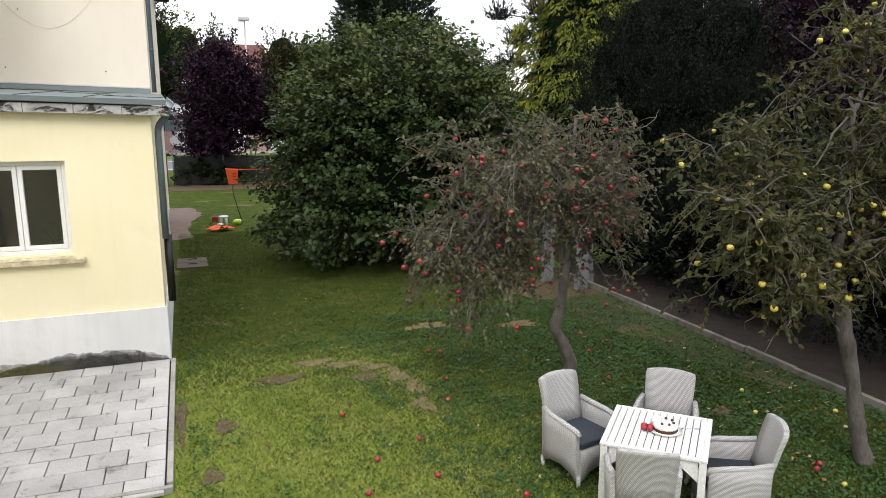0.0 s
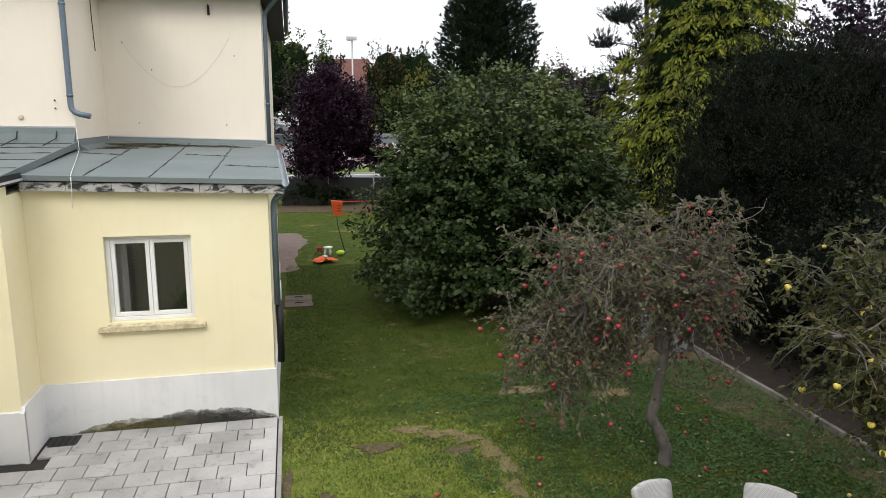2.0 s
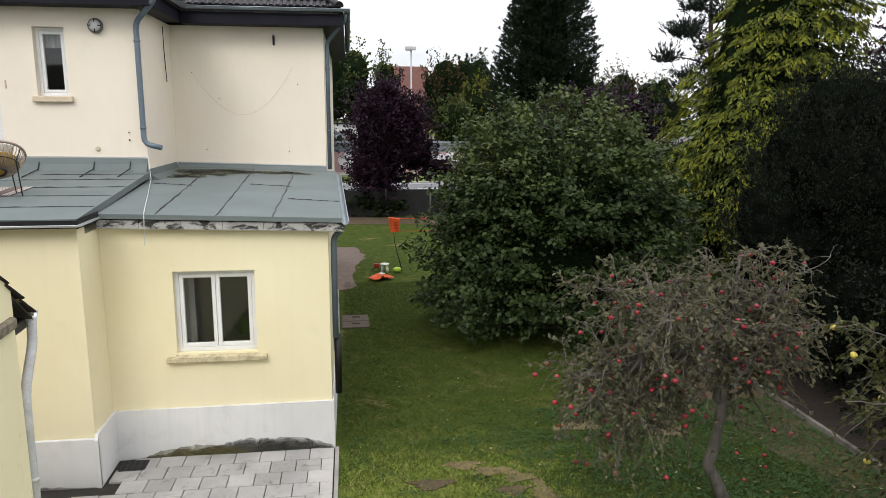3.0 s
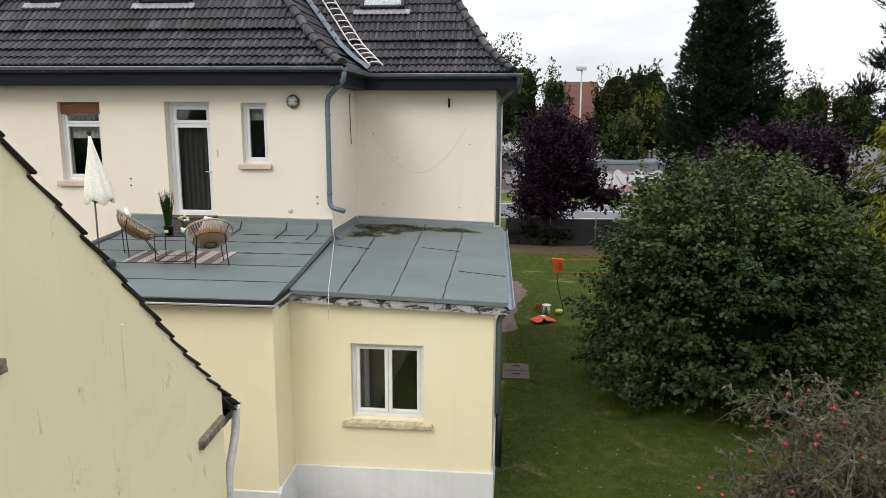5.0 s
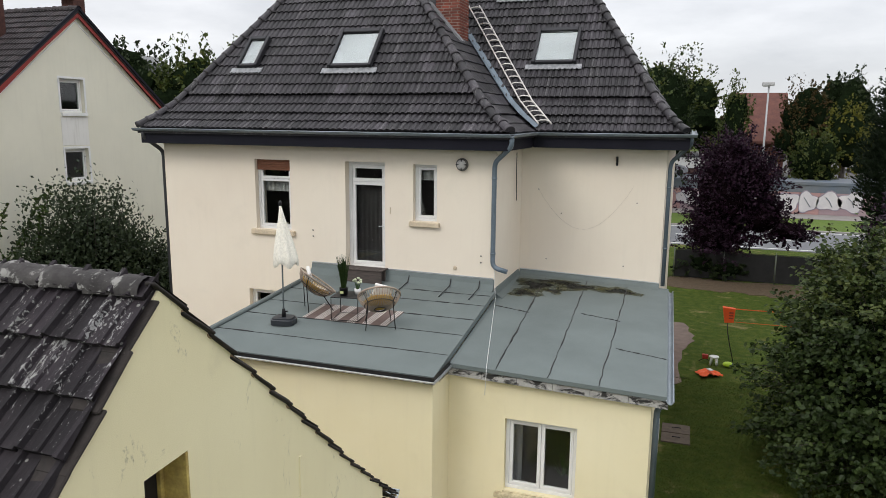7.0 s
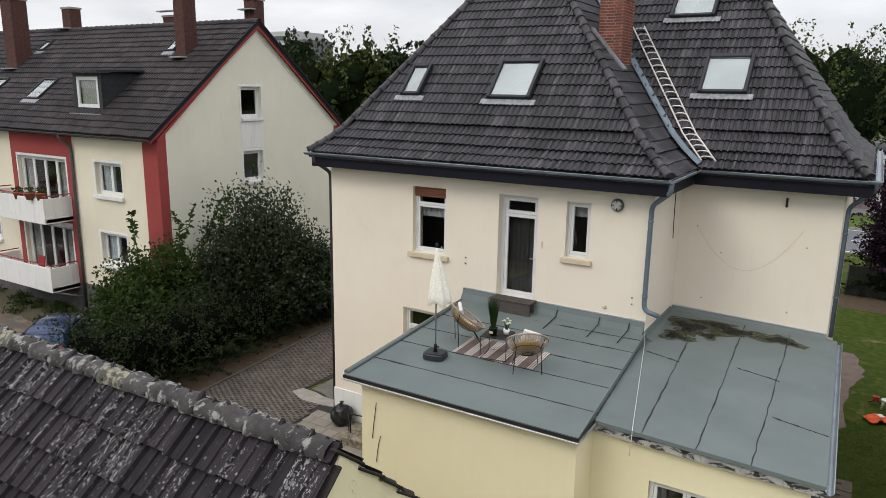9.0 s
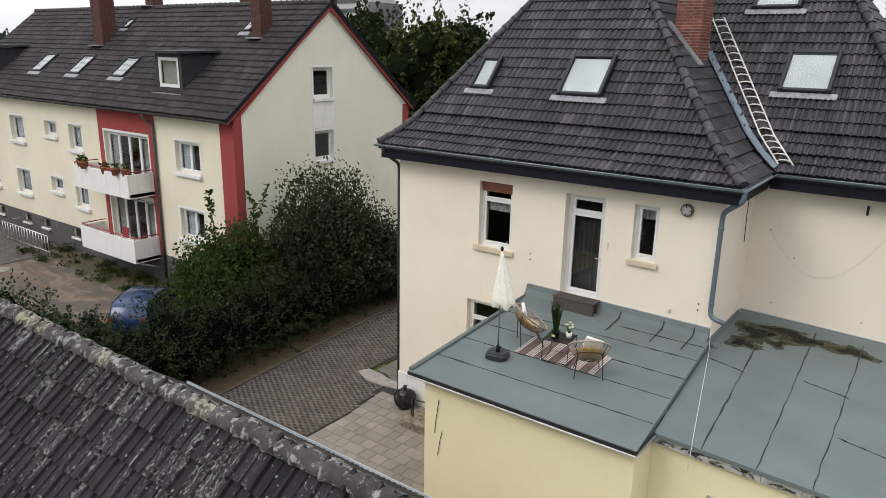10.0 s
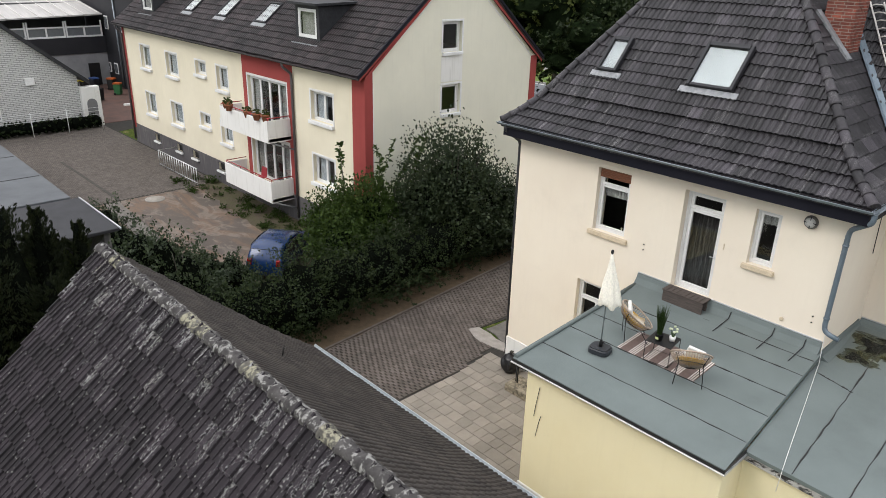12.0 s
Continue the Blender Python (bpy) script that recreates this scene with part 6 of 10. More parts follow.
def patch(name, pts, z, material, label, category, wob=0.12, seed=1, thick=0.05):
    """A flat area with a slightly uneven edge."""
    rng = random.Random(seed)
    ring = []
    for (x0, y0), (x1, y1) in zip(pts, pts[1:] + pts[:1]):
        n = max(1, int(math.hypot(x1 - x0, y1 - y0) / 0.35)) if wob else 1
        for i in range(n):
            t = i / n
            ring.append((x0 + (x1 - x0) * t + rng.uniform(-wob, wob), y0 + (y1 - y0) * t + rng.uniform(-wob, wob)))
    ob = part(name, prism(ring, "z", z - thick, z), material)
    return tagged(ob, label, category, kind="structure")


# patio of concrete slabs in half bond
patio = patch("patio", [(-7.8, 7.7), (0.37, 7.7), (0.37, 11.75), (-3.1, 11.75), (-3.1, 10.9), (-7.8, 10.9)], 0.012, JOINT, "pale grey concrete slab patio with mossy joints", "patio", wob=0)
STAINED = surface("stained_slab", (0.44, 0.425, 0.41), (0.32, 0.31, 0.30), scale=1.6, fine=60, rough=0.85, vary=0.14, relief=0.35)
# damp black edges on the slabs
sn, sl, sp = STAINED.node_tree.nodes, STAINED.node_tree.links, STAINED.node_tree.nodes["Principled BSDF"]
old = sp.inputs["Base Color"].links[0].from_socket
blot = ramp(sn, [(0.56, (0, 0, 0)), (0.72, (0.8,) * 3)])
sl.new(noise_of(sn, sl, coords(sn, sl), 3.8, 9.0, 0.72, 0.6), blot.inputs["Fac"])
sl.new(mixer(sn, sl, blot.outputs["Color"], old, (0.10, 0.095, 0.075)), sp.inputs["Base Color"])


def slab_mesh(name, w, d, material, gap=0.006, h=0.04):
    me = bpy.data.meshes.new(name)
    bm = soft_box(gap, w - gap, gap, d - gap, 0, h, 0.005)
    bm.to_mesh(me)
    bm.free()
    me.materials.append(material)
    return me


full, halfm = slab_mesh("slab", 0.4, 0.38, STAINED), slab_mesh("slab", 0.2, 0.38, STAINED)
rng = random.Random(5)
for r in range(11):
    y = 11.74 - 0.38 * (r + 1)
    x = 0.36
    first = r % 2 == 1
    while x > -6.9:
        w = 0.2 if first else 0.4
        me = halfm if first else full
        first = False
        x -= w
        if y + 0.38 > 10.88 and x < -3.12:
            break
        ob = new("slab", me)
        ob.parent = patio
        ob.matrix_local = Matrix.Translation((x, y, 0.008 + rng.uniform(-0.003, 0.004))) @ pose(0, 0, 0, rng.uniform(-0.4, 0.4), rng.uniform(-0.4, 0.4), rng.uniform(-0.3, 0.3))
kerb_me = slab_mesh("edging_stone", 0.07, 1.0, KERB, 0.003, 0.1)
for k in range(4):
    ob = new("edging_stone", kerb_me)
    ob.parent = patio
    ob.matrix_local = Matrix.Translation((0.372, 7.74 + 1.0 * k, -0.04))
kerb_x = slab_mesh("edging_stone", 1.0, 0.07, KERB, 0.003, 0.1)
for k in range(8):
    ob = new("edging_stone", kerb_x)
    ob.parent = patio
    ob.matrix_local = Matrix.Translation((-0.56 - 1.0 * k, 7.62, -0.04))
drain_g = thing("floor_drain", "square dark floor drain at the wall's foot", "drain")
part("frame", soft_box(-3.0, -2.6, 11.3, 11.65, 0.035, 0.056, 0.004), BLACK, drain_g)
for k in range(4):
    part("grate_bar", soft_box(-2.96 + 0.09 * k, -2.92 + 0.09 * k, 11.33, 11.62, 0.05, 0.062, 0.002), JOINT, drain_g)
rebase(drain_g, -2.8, 11.5, 0.03)

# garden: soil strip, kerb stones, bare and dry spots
# soil below the hedge, its colour darkened by the shade there
patch("hedge_bed", [(9.06, 1.0), (9.06, 15.6), (15.0, 16.0), (15.0, 1.0)], 0.006, surface("shaded_hedge_soil", (0.035, 0.024, 0.017), (0.016, 0.012, 0.009), scale=5, fine=50, rough=0.95, relief=0.9, depth=0.02), "dark shaded soil below the hedge", "soil", 0, 31)
patch("flower_bed", [(8.0, 9.2), (8.75, 7.2), (9.02, 5.0), (9.02, 14.6), (7.2, 14.4), (7.5, 12.4)], 0.004, SOIL, "brown bare soil beside the kerb", "soil", 0.16, 3)
gk = part("garden_kerb", soft_box(9.03, 9.1, 1.9, 15.2, -0.1, 0.02, 0), JOINT)
tagged(gk, "row of old concrete kerb stones along the garden", "kerb", kind="structure")
gk_me = slab_mesh("kerb_stone", 0.085, 0.995, surface("old_dark_kerb", (0.20, 0.185, 0.16), (0.085, 0.075, 0.062), scale=5, fine=50, rough=0.95, vary=0.15, relief=0.6), 0.001, 0.17)
for k in range(13):
    ob = new("kerb_stone", gk_me)
    ob.parent = gk
    ob.matrix_local = Matrix.Translation((9.0 + rng.uniform(-0.02, 0.02), 2.0 + k, -0.06 + rng.uniform(-0.015, 0.02))) @ pose(0, 0, 0, rng.uniform(-1, 1), 0, rng.uniform(-1.2, 1.2))
rng = random.Random(17)
WORN = ((2.44, 10.95, 0.34, 0.15, DRY), (2.86, 10.71, 0.34, 0.16, DRY), (3.23, 10.48, 0.26, 0.2, DRY), (3.51, 10.02, 0.17, 0.34, DRY),
        (3.63, 9.5, 0.15, 0.36, DRY), (3.55, 8.88, 0.15, 0.3, DRY), (3.06, 10.08, 0.26, 0.17, SOIL), (1.86, 10.41, 0.36, 0.17, SOIL),
        (1.04, 9.05, 0.16, 0.24, SOIL), (0.83, 7.82, 0.13, 0.2, SOIL), (4.76, 12.14, 0.5, 0.22, DRY), (6.29, 11.7, 0.45, 0.2, DRY),
        (0.52, 9.4, 0.07, 0.8, SOIL), (1.0, 6.1, 0.18, 0.14, SOIL), (7.1, 7.3, 0.15, 0.12, SOIL))
for k, (x, y, rx_, ry_, mat) in enumerate(WORN):
    ring = []
    for i in range(40):
        a = 2 * math.pi * i / 40
        r = 0.85 + 0.2 * math.sin(3 * a + k) + 0.12 * math.sin(7 * a + 2 * k) + rng.uniform(-0.14, 0.14)
        ring.append((x + rx_ * r * math.cos(a), y + ry_ * r * math.sin(a)))
    tagged(part("worn_patch", prism(ring, "z", -0.03, 0.002 + 0.0005 * k), mat), "worn dry patch in the lawn", "bare patch", kind="structure")
patch("bare_path", [(0.1, 22.8), (0.75, 23.2), (0.9, 26.5), (1.25, 28.6), (0.9, 30.6), (-0.4, 30.8), (-0.4, 22.8)], 0.004, surface("trodden_path", (0.20, 0.15, 0.125), (0.14, 0.105, 0.09), scale=3, fine=40, rough=0.95), "trodden bare path beside the house", "path", 0.12, 8)
patch("soil_below_hedge", [(-0.2, 37.6), (5.5, 36.9), (12, 36.2), (14, 40), (-0.3, 40)], 0.004, SOIL, "bare soil below the garden fence", "soil", 0.3, 9)
cover = thing("inspection_cover", "rusty two-part inspection cover in the lawn", "cover")
COVER = surface("rusty_cover", (0.13, 0.10, 0.075), (0.085, 0.065, 0.05), scale=7, fine=60, rough=0.8)
for k in range(2):
    part("plate", soft_box(0.42, 1.15, 18.75 + 0.62 * k, 19.33 + 0.62 * k, -0.02, 0.025, 0.006), COVER, cover)
    part("grip", tube([(0.7, 19.05 + 0.62 * k, 0.025), (0.7, 19.05 + 0.62 * k, 0.05), (0.9, 19.05 + 0.62 * k, 0.05), (0.9, 19.05 + 0.62 * k, 0.025)], 0.012, 6), BLACK, cover)
rebase(cover, 0.8, 19.3, 0)


# grass and clover near the camera: uncountable blades
def worn(x, y):
    """How much grass is left at each place: little within the worn patches."""
    left = np.ones(len(x))
    for px, py, rx_, ry_, mat in WORN:
        d = np.sqrt(((x - px) / rx_) ** 2 + ((y - py) / ry_) ** 2)
        left = np.minimum(left, np.clip(0.4 + (d - 0.6) * 0.75, 0.4, 1))
    return left


def blades(name, x0, x1, y0, y1, count, height, material, seed, label, dense=None):
    """Blades strewn over a rectangle; dense(x, y) thins them out."""
    r = np.random.default_rng(seed)
    x, y = r.uniform(x0, x1, count), r.uniform(y0, y1, count)
    keep_ = r.random(count) < worn(x, y) * (dense(x, y) if dense else 1.0)
    x, y = x[keep_], y[keep_]
    count = len(x)
    a, h, w = r.uniform(0, 2 * math.pi, count), height * r.uniform(0.3, 1.0, count), r.uniform(0.005, 0.01, count)
    lean = r.uniform(0.8, 2.2, count) * height
    b = r.uniform(0, 2 * math.pi, count)
    v = np.empty((count, 3, 3))
    v[:, 0] = np.stack([x - w * np.cos(a), y - w * np.sin(a), np.full(count, -0.012)], 1)
    v[:, 1] = np.stack([x + w * np.cos(a), y + w * np.sin(a), np.full(count, -0.012)], 1)
    v[:, 2] = np.stack([x + lean * np.cos(b), y + lean * np.sin(b), h], 1)
    f = np.arange(count * 3).reshape(-1, 3)
    ob = raw_mesh(name, v.reshape(-1, 3).tolist(), f.tolist(), material)
    return tagged(ob, label, "grass", kind="stuff")


# near blades pale, far ones deep: the lawn's brightness drop is in the colours
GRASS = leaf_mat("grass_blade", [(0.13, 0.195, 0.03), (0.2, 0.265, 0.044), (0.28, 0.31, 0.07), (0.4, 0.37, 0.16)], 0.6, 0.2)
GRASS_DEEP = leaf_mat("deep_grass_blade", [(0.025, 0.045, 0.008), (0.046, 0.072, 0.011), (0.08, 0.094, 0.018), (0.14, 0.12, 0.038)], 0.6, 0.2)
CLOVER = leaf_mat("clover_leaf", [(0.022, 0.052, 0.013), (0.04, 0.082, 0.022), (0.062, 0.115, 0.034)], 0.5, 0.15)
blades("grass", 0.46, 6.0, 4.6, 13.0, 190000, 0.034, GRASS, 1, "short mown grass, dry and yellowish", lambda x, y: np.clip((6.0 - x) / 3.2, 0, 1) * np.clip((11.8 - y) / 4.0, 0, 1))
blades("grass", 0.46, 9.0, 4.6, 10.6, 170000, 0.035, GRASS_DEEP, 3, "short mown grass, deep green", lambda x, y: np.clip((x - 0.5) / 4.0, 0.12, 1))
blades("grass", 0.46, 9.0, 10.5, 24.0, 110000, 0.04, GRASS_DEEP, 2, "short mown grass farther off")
# clover, set darker and thicker to +x to dim the lawn's shaded side
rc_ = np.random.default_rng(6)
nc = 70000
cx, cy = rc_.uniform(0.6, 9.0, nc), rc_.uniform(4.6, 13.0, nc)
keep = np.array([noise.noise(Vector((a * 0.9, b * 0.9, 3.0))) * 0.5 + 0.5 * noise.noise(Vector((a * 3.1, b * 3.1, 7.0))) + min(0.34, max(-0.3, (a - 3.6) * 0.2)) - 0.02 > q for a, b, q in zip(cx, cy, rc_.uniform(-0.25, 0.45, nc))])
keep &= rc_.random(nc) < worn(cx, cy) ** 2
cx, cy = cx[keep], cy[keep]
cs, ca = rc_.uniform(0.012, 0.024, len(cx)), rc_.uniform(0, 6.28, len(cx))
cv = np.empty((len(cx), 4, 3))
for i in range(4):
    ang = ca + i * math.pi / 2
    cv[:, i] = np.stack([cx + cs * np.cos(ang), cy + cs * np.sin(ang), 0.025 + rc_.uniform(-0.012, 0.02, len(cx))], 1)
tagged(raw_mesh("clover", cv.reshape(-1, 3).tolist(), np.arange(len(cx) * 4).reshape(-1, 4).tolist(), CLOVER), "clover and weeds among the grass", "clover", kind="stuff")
FALLEN = leaf_mat("fallen_leaf", [(0.30, 0.24, 0.12), (0.36, 0.30, 0.2), (0.20, 0.08, 0.03), (0.42, 0.36, 0.12)], 0.7, 0.1)
rf = np.random.default_rng(9)
nf = 420
fx, fy = rf.uniform(0.6, 8.8, nf), rf.uniform(5.0, 16.0, nf)
fs_, fa = rf.uniform(0.02, 0.05, nf), rf.uniform(0, 6.28, nf)
fv = np.empty((nf, 4, 3))
for i, sc in enumerate((1, 0.5, 1, 0.5)):
    ang = fa + i * math.pi / 2
    fv[:, i] = np.stack([fx + sc * fs_ * np.cos(ang), fy + sc * fs_ * np.sin(ang), 0.035 + 0.015 * np.cos(i * 2.0 + fa)], 1)
tagged(raw_mesh("fallen_leaves", fv.reshape(-1, 3).tolist(), np.arange(nf * 4).reshape(-1, 4).tolist(), FALLEN), "dry fallen leaves strewn over the lawn", "leaves", kind="stuff")

# drive of interlocking pavers, slab yard beside it
drive = patch("driveway", [(-16.6, 8.0), (-12.95, 8.0), (-13.0, 14.0), (-13.4, 16.3), (-14.6, 16.4), (-14.4, 18.0), (-12.5, 18.2), (-12.5, 30), (-18.9, 30), (-17.6, 18.5), (-16.9, 13.0)], 0.008, JOINT, "driveway of brown interlocking pavers", "driveway", wob=0)
bone = [(0.0, 0.0), (0.05, 0.02), (0.11, 0.02), (0.16, 0.0), (0.16, 0.165), (0.11, 0.145), (0.05, 0.145), (0.0, 0.165)]
bone = [(x - 0.08, y - 0.0825) for x, y in bone]


def in_drive(x, y):
    left = -16.65 - max(0.0, (y - 10)) * 0.098
    right = -13.0 if y < 14 else (-13.0 - (y - 14) * 0.17 if y < 16.3 else (-14.55 if y < 18.1 else -12.55))
    return left < x < right


bv, bf, bone_me, made = [], [], None, 0
rng = random.Random(23)
for r in range(118):
    for q in range(46):
        x, y = -19.6 + 0.155 * q, 8.2 + 0.185 * r + (0.09 if q % 2 else 0)
        if not in_drive(x, y):
            continue
        turn = 90 if (q + r) % 2 else 0
        z = 0.01 + rng.uniform(-0.003, 0.003)
        if made < 300 and 12.2 < y < 16.0 and -15.6 < x < -13.1:
            if bone_me is None:
                bone_me = bpy.data.meshes.new("paver")
                pb = prism([(a * 0.93, b * 0.95) for a, b in bone], "z", -0.02, 0.03)
                pb.to_mesh(bone_me)
                pb.free()
                bone_me.materials.append(BONE_PART)
            ob = new("paver", bone_me)
            ob.parent = drive
            ob.matrix_local = Matrix.Translation((x, y, z))
            made += 1
            continue
        k = len(bv)
        bv += [(x + a * 0.93, y + b * 0.95, z + 0.03) for a, b in bone] + [(x + a * 0.95, y + b * 0.97, z - 0.02) for a, b in bone]
        bf.append(tuple(range(k, k + 8)))
        bf += [(k + i, k + 8 + i, k + 8 + (i + 1) % 8, k + (i + 1) % 8) for i in range(8)]
tagged(raw_mesh("paver_field", bv, bf, BONE, drive), kind="stuff")
yard = patch("slab_yard", [(-12.95, 6.0), (-7.7, 6.0), (-7.7, 15.74), (-12.3, 15.74), (-12.3, 16.4), (-13.5, 16.4), (-13.3, 15.7), (-13.0, 13.8)], 0.01, JOINT, "yard of tan and grey concrete slabs", "yard", wob=0)
sl_a, sl_b, sl_c = slab_mesh("slab", 0.6, 0.4, TAN_SLAB), slab_mesh("slab", 0.4, 0.4, TAN_SLAB), slab_mesh("slab", 0.3, 0.4, TAN_SLAB)
for r in range(20):
    y, x = 7.7 + 0.4 * r, -12.92 - (0.0 if r < 15 else (r - 15) * 0.05)
    while x < -7.8:
        me, w = rng.choice(((sl_a, 0.6), (sl_b, 0.4), (sl_b, 0.4), (sl_c, 0.3)))
        if x + w > -7.72:
            break
        ob = new("slab", me)
        ob.parent = yard
        ob.matrix_local = Matrix.Translation((x, y, 0.006 + rng.uniform(-0.002, 0.002)))
        x += w
patch("concrete_patch", [(-14.75, 16.25), (-14.1, 16.05), (-13.3, 15.95), (-12.9, 16.1), (-13.2, 16.5), (-13.9, 16.55), (-14.5, 16.6)], 0.045, surface("worn_screed", (0.34, 0.31, 0.28), (0.24, 0.215, 0.19), scale=4, fine=60, rough=0.9), "patch of pale worn concrete", "concrete", 0.1, 12)
patch("concrete_patch", [(-14.3, 16.75), (-12.6, 16.5), (-12.55, 18.2), (-14.3, 18.1)], 0.035, surface("grey_screed", (0.16, 0.145, 0.13), (0.11, 0.10, 0.09), scale=4, fine=60, rough=0.9), "patch of grey worn concrete", "concrete", 0.08, 13)
patch("hedge_bed", [(-16.65, 8.0), (-16.9, 13.0), (-17.6, 18.5), (-18.9, 30), (-20.3, 30), (-20.3, 8.0)], 0.012, SOIL, "leaf-strewn soil below the hedge", "soil", 0, 14)
edge_me = slab_mesh("edge_stone", 0.1, 1.0, surface("brown_edge_stone", (0.12, 0.1, 0.085), (0.085, 0.07, 0.06), scale=5, vary=0.15), 0.004, 0.12)
for k in range(15):
    y = 8.0 + k
    x = -16.74 - max(0.0, (y - 10)) * 0.098
    ob = new("edge_stone", edge_me)
    ob.parent = drive
    ob.matrix_local = Matrix.Translation((x, y, -0.04)) @ pose(0, 0, 0, 0, 0, 5.6 if y > 9.5 else 0)

# yard of the apartment house
patch("apartment_yard", [(-20.3, 9.6), (-20.3, 17.74), (-36.4, 17.74), (-36.4, 9.6)], 0.006, YARD, "muddy worn yard with tyre marks", "yard", wob=0)
patch("yard_grass", [(-38.5, 16.9), (-33, 16.0), (-28, 15.6), (-23, 16.2), (-21, 17.7), (-38, 17.7)], 0.012, surface("weedy_edge", (0.07, 0.07, 0.03), (0.075, 0.056, 0.042), scale=1.6, fine=60, rough=0.95, relief=0.8, depth=0.02), "weedy grass along the house wall", "grass", 0.1, 15)
patch("stone_band", [(-36.3, 11.2), (-36.3, 12.0), (-24.5, 11.2), (-24.5, 10.4)], 0.016, surface("band_stone", (0.17, 0.155, 0.14), (0.11, 0.1, 0.09), scale=4, fine=40, rough=0.85), "band of pale stones across the yard", "paving", 0, 33)
byard = patch("paved_yard", [(-36.4, 9.6), (-36.4, 17.74), (-52, 17.74), (-54.0, 24), (-75, 27), (-75, 6), (-36.4, 6)], 0.005, JOINT, "yard paved with grey-brown blocks", "yard", wob=0)
pv, pf = [], []
y = 10.0
row = 0
while y < 17.6:
    x = -36.5 - (0.1 if row % 2 else 0)
    while x > -56:
        k = len(pv)
        pv += [(x - 0.192, y + 0.006, 0.02), (x - 0.008, y + 0.006, 0.02), (x - 0.008, y + 0.094, 0.02), (x - 0.192, y + 0.094, 0.02), (x - 0.2, y, 0.004), (x, y, 0.004), (x, y + 0.1, 0.004), (x - 0.2, y + 0.1, 0.004)]
        pf += [(k, k + 1, k + 2, k + 3), (k, k + 4, k + 5, k + 1), (k + 1, k + 5, k + 6, k + 2), (k + 2, k + 6, k + 7, k + 3), (k + 3, k + 7, k + 4, k)]
        x -= 0.2
    y += 0.1
    row += 1
tagged(raw_mesh("paver_field", pv, pf, BLOCK, byard), kind="stuff")
patch("red_yard", [(-55.1, 16.7), (-55.4, 25), (-73, 30), (-73, 16.7)], 0.03, surface("red_paving", (0.13, 0.07, 0.055), (0.08, 0.05, 0.042), scale=1, fine=25, rough=0.8), "dull red paved yard beside the houses", "yard", 0, 16)
gutter_line = part("drain_channel", soft_box(-46.0, -36.5, 12.0, 12.16, -0.02, 0.028, 0.004), surface("channel_stone", (0.07, 0.062, 0.055), (0.04, 0.036, 0.032), scale=4, fine=40, rough=0.85))
tagged(gutter_line, "stone drain channel across the yard", "channel", kind="structure")
mh = thing("manhole_cover", "round pale concrete manhole cover in the muddy yard", "manhole cover")
part("rim", lathe([(0.5, 0.0), (0.5, 0.03), (0.45, 0.032)], sides=28), KERB, mh)
part("lid", lathe([(0.44, 0.0), (0.44, 0.036), (0.02, 0.038)], sides=28), surface("pale_lid", (0.36, 0.33, 0.29), (0.27, 0.25, 0.22), scale=6), mh)
mh.location = (-35.6, 13.6, 0.005)

# street beyond the garden
patch("road", [(-140, 51.0), (140, 51.0), (140, 60.7), (-140, 60.7)], 0.0, ASPHALT, "grey asphalt road with white lines", "road", wob=0)
for k in range(24):
    tagged(part("road_line", soft_box(-60 + 6 * k, -57 + 6 * k, 55.7, 55.85, -0.01, 0.006, 0), WHITE_WALL), "white dashed line on the road", "road line", kind="structure")
tagged(part("road_line", soft_box(-140, 140, 51.5, 51.64, -0.01, 0.006, 0), WHITE_WALL), "white edge line on the road", "road line", kind="structure")
tagged(part("road_line", soft_box(-140, 140, 60.1, 60.24, -0.01, 0.006, 0), WHITE_WALL), "white edge line on the road", "road line", kind="structure")
patch("road_verge", [(-140, 61.0), (140, 61.0), (140, 68.3), (-140, 68.3)], 0.06, surface("verge_grass", (0.10, 0.15, 0.02), (0.07, 0.115, 0.016), scale=0.6, fine=40, rough=0.95, relief=0.8, depth=0.02), "bright green grass verge", "verge", wob=0, thick=0.2)
tagged(part("kerb", soft_box(-140, 140, 60.75, 60.98, -0.1, 0.1, 0.01), KERB), "concrete kerb of the road", "kerb", kind="structure")
patch("pavement", [(-140, 68.4), (140, 68.4), (140, 71.9), (-140, 71.9)], 0.07, surface("pavement_slabs", (0.27, 0.25, 0.235), (0.21, 0.195, 0.185), scale=1.5, fine=20, rough=0.9), "pale pavement along the road", "pavement", wob=0, thick=0.2)
patch("far_asphalt", [(-140, 73), (160, 73), (160, 200), (-140, 200)], 0.0, surface("far_yard", (0.11, 0.105, 0.1), (0.08, 0.077, 0.072), scale=0.4, fine=10, rough=0.9), "grey yard behind the wall", "yard", wob=0)
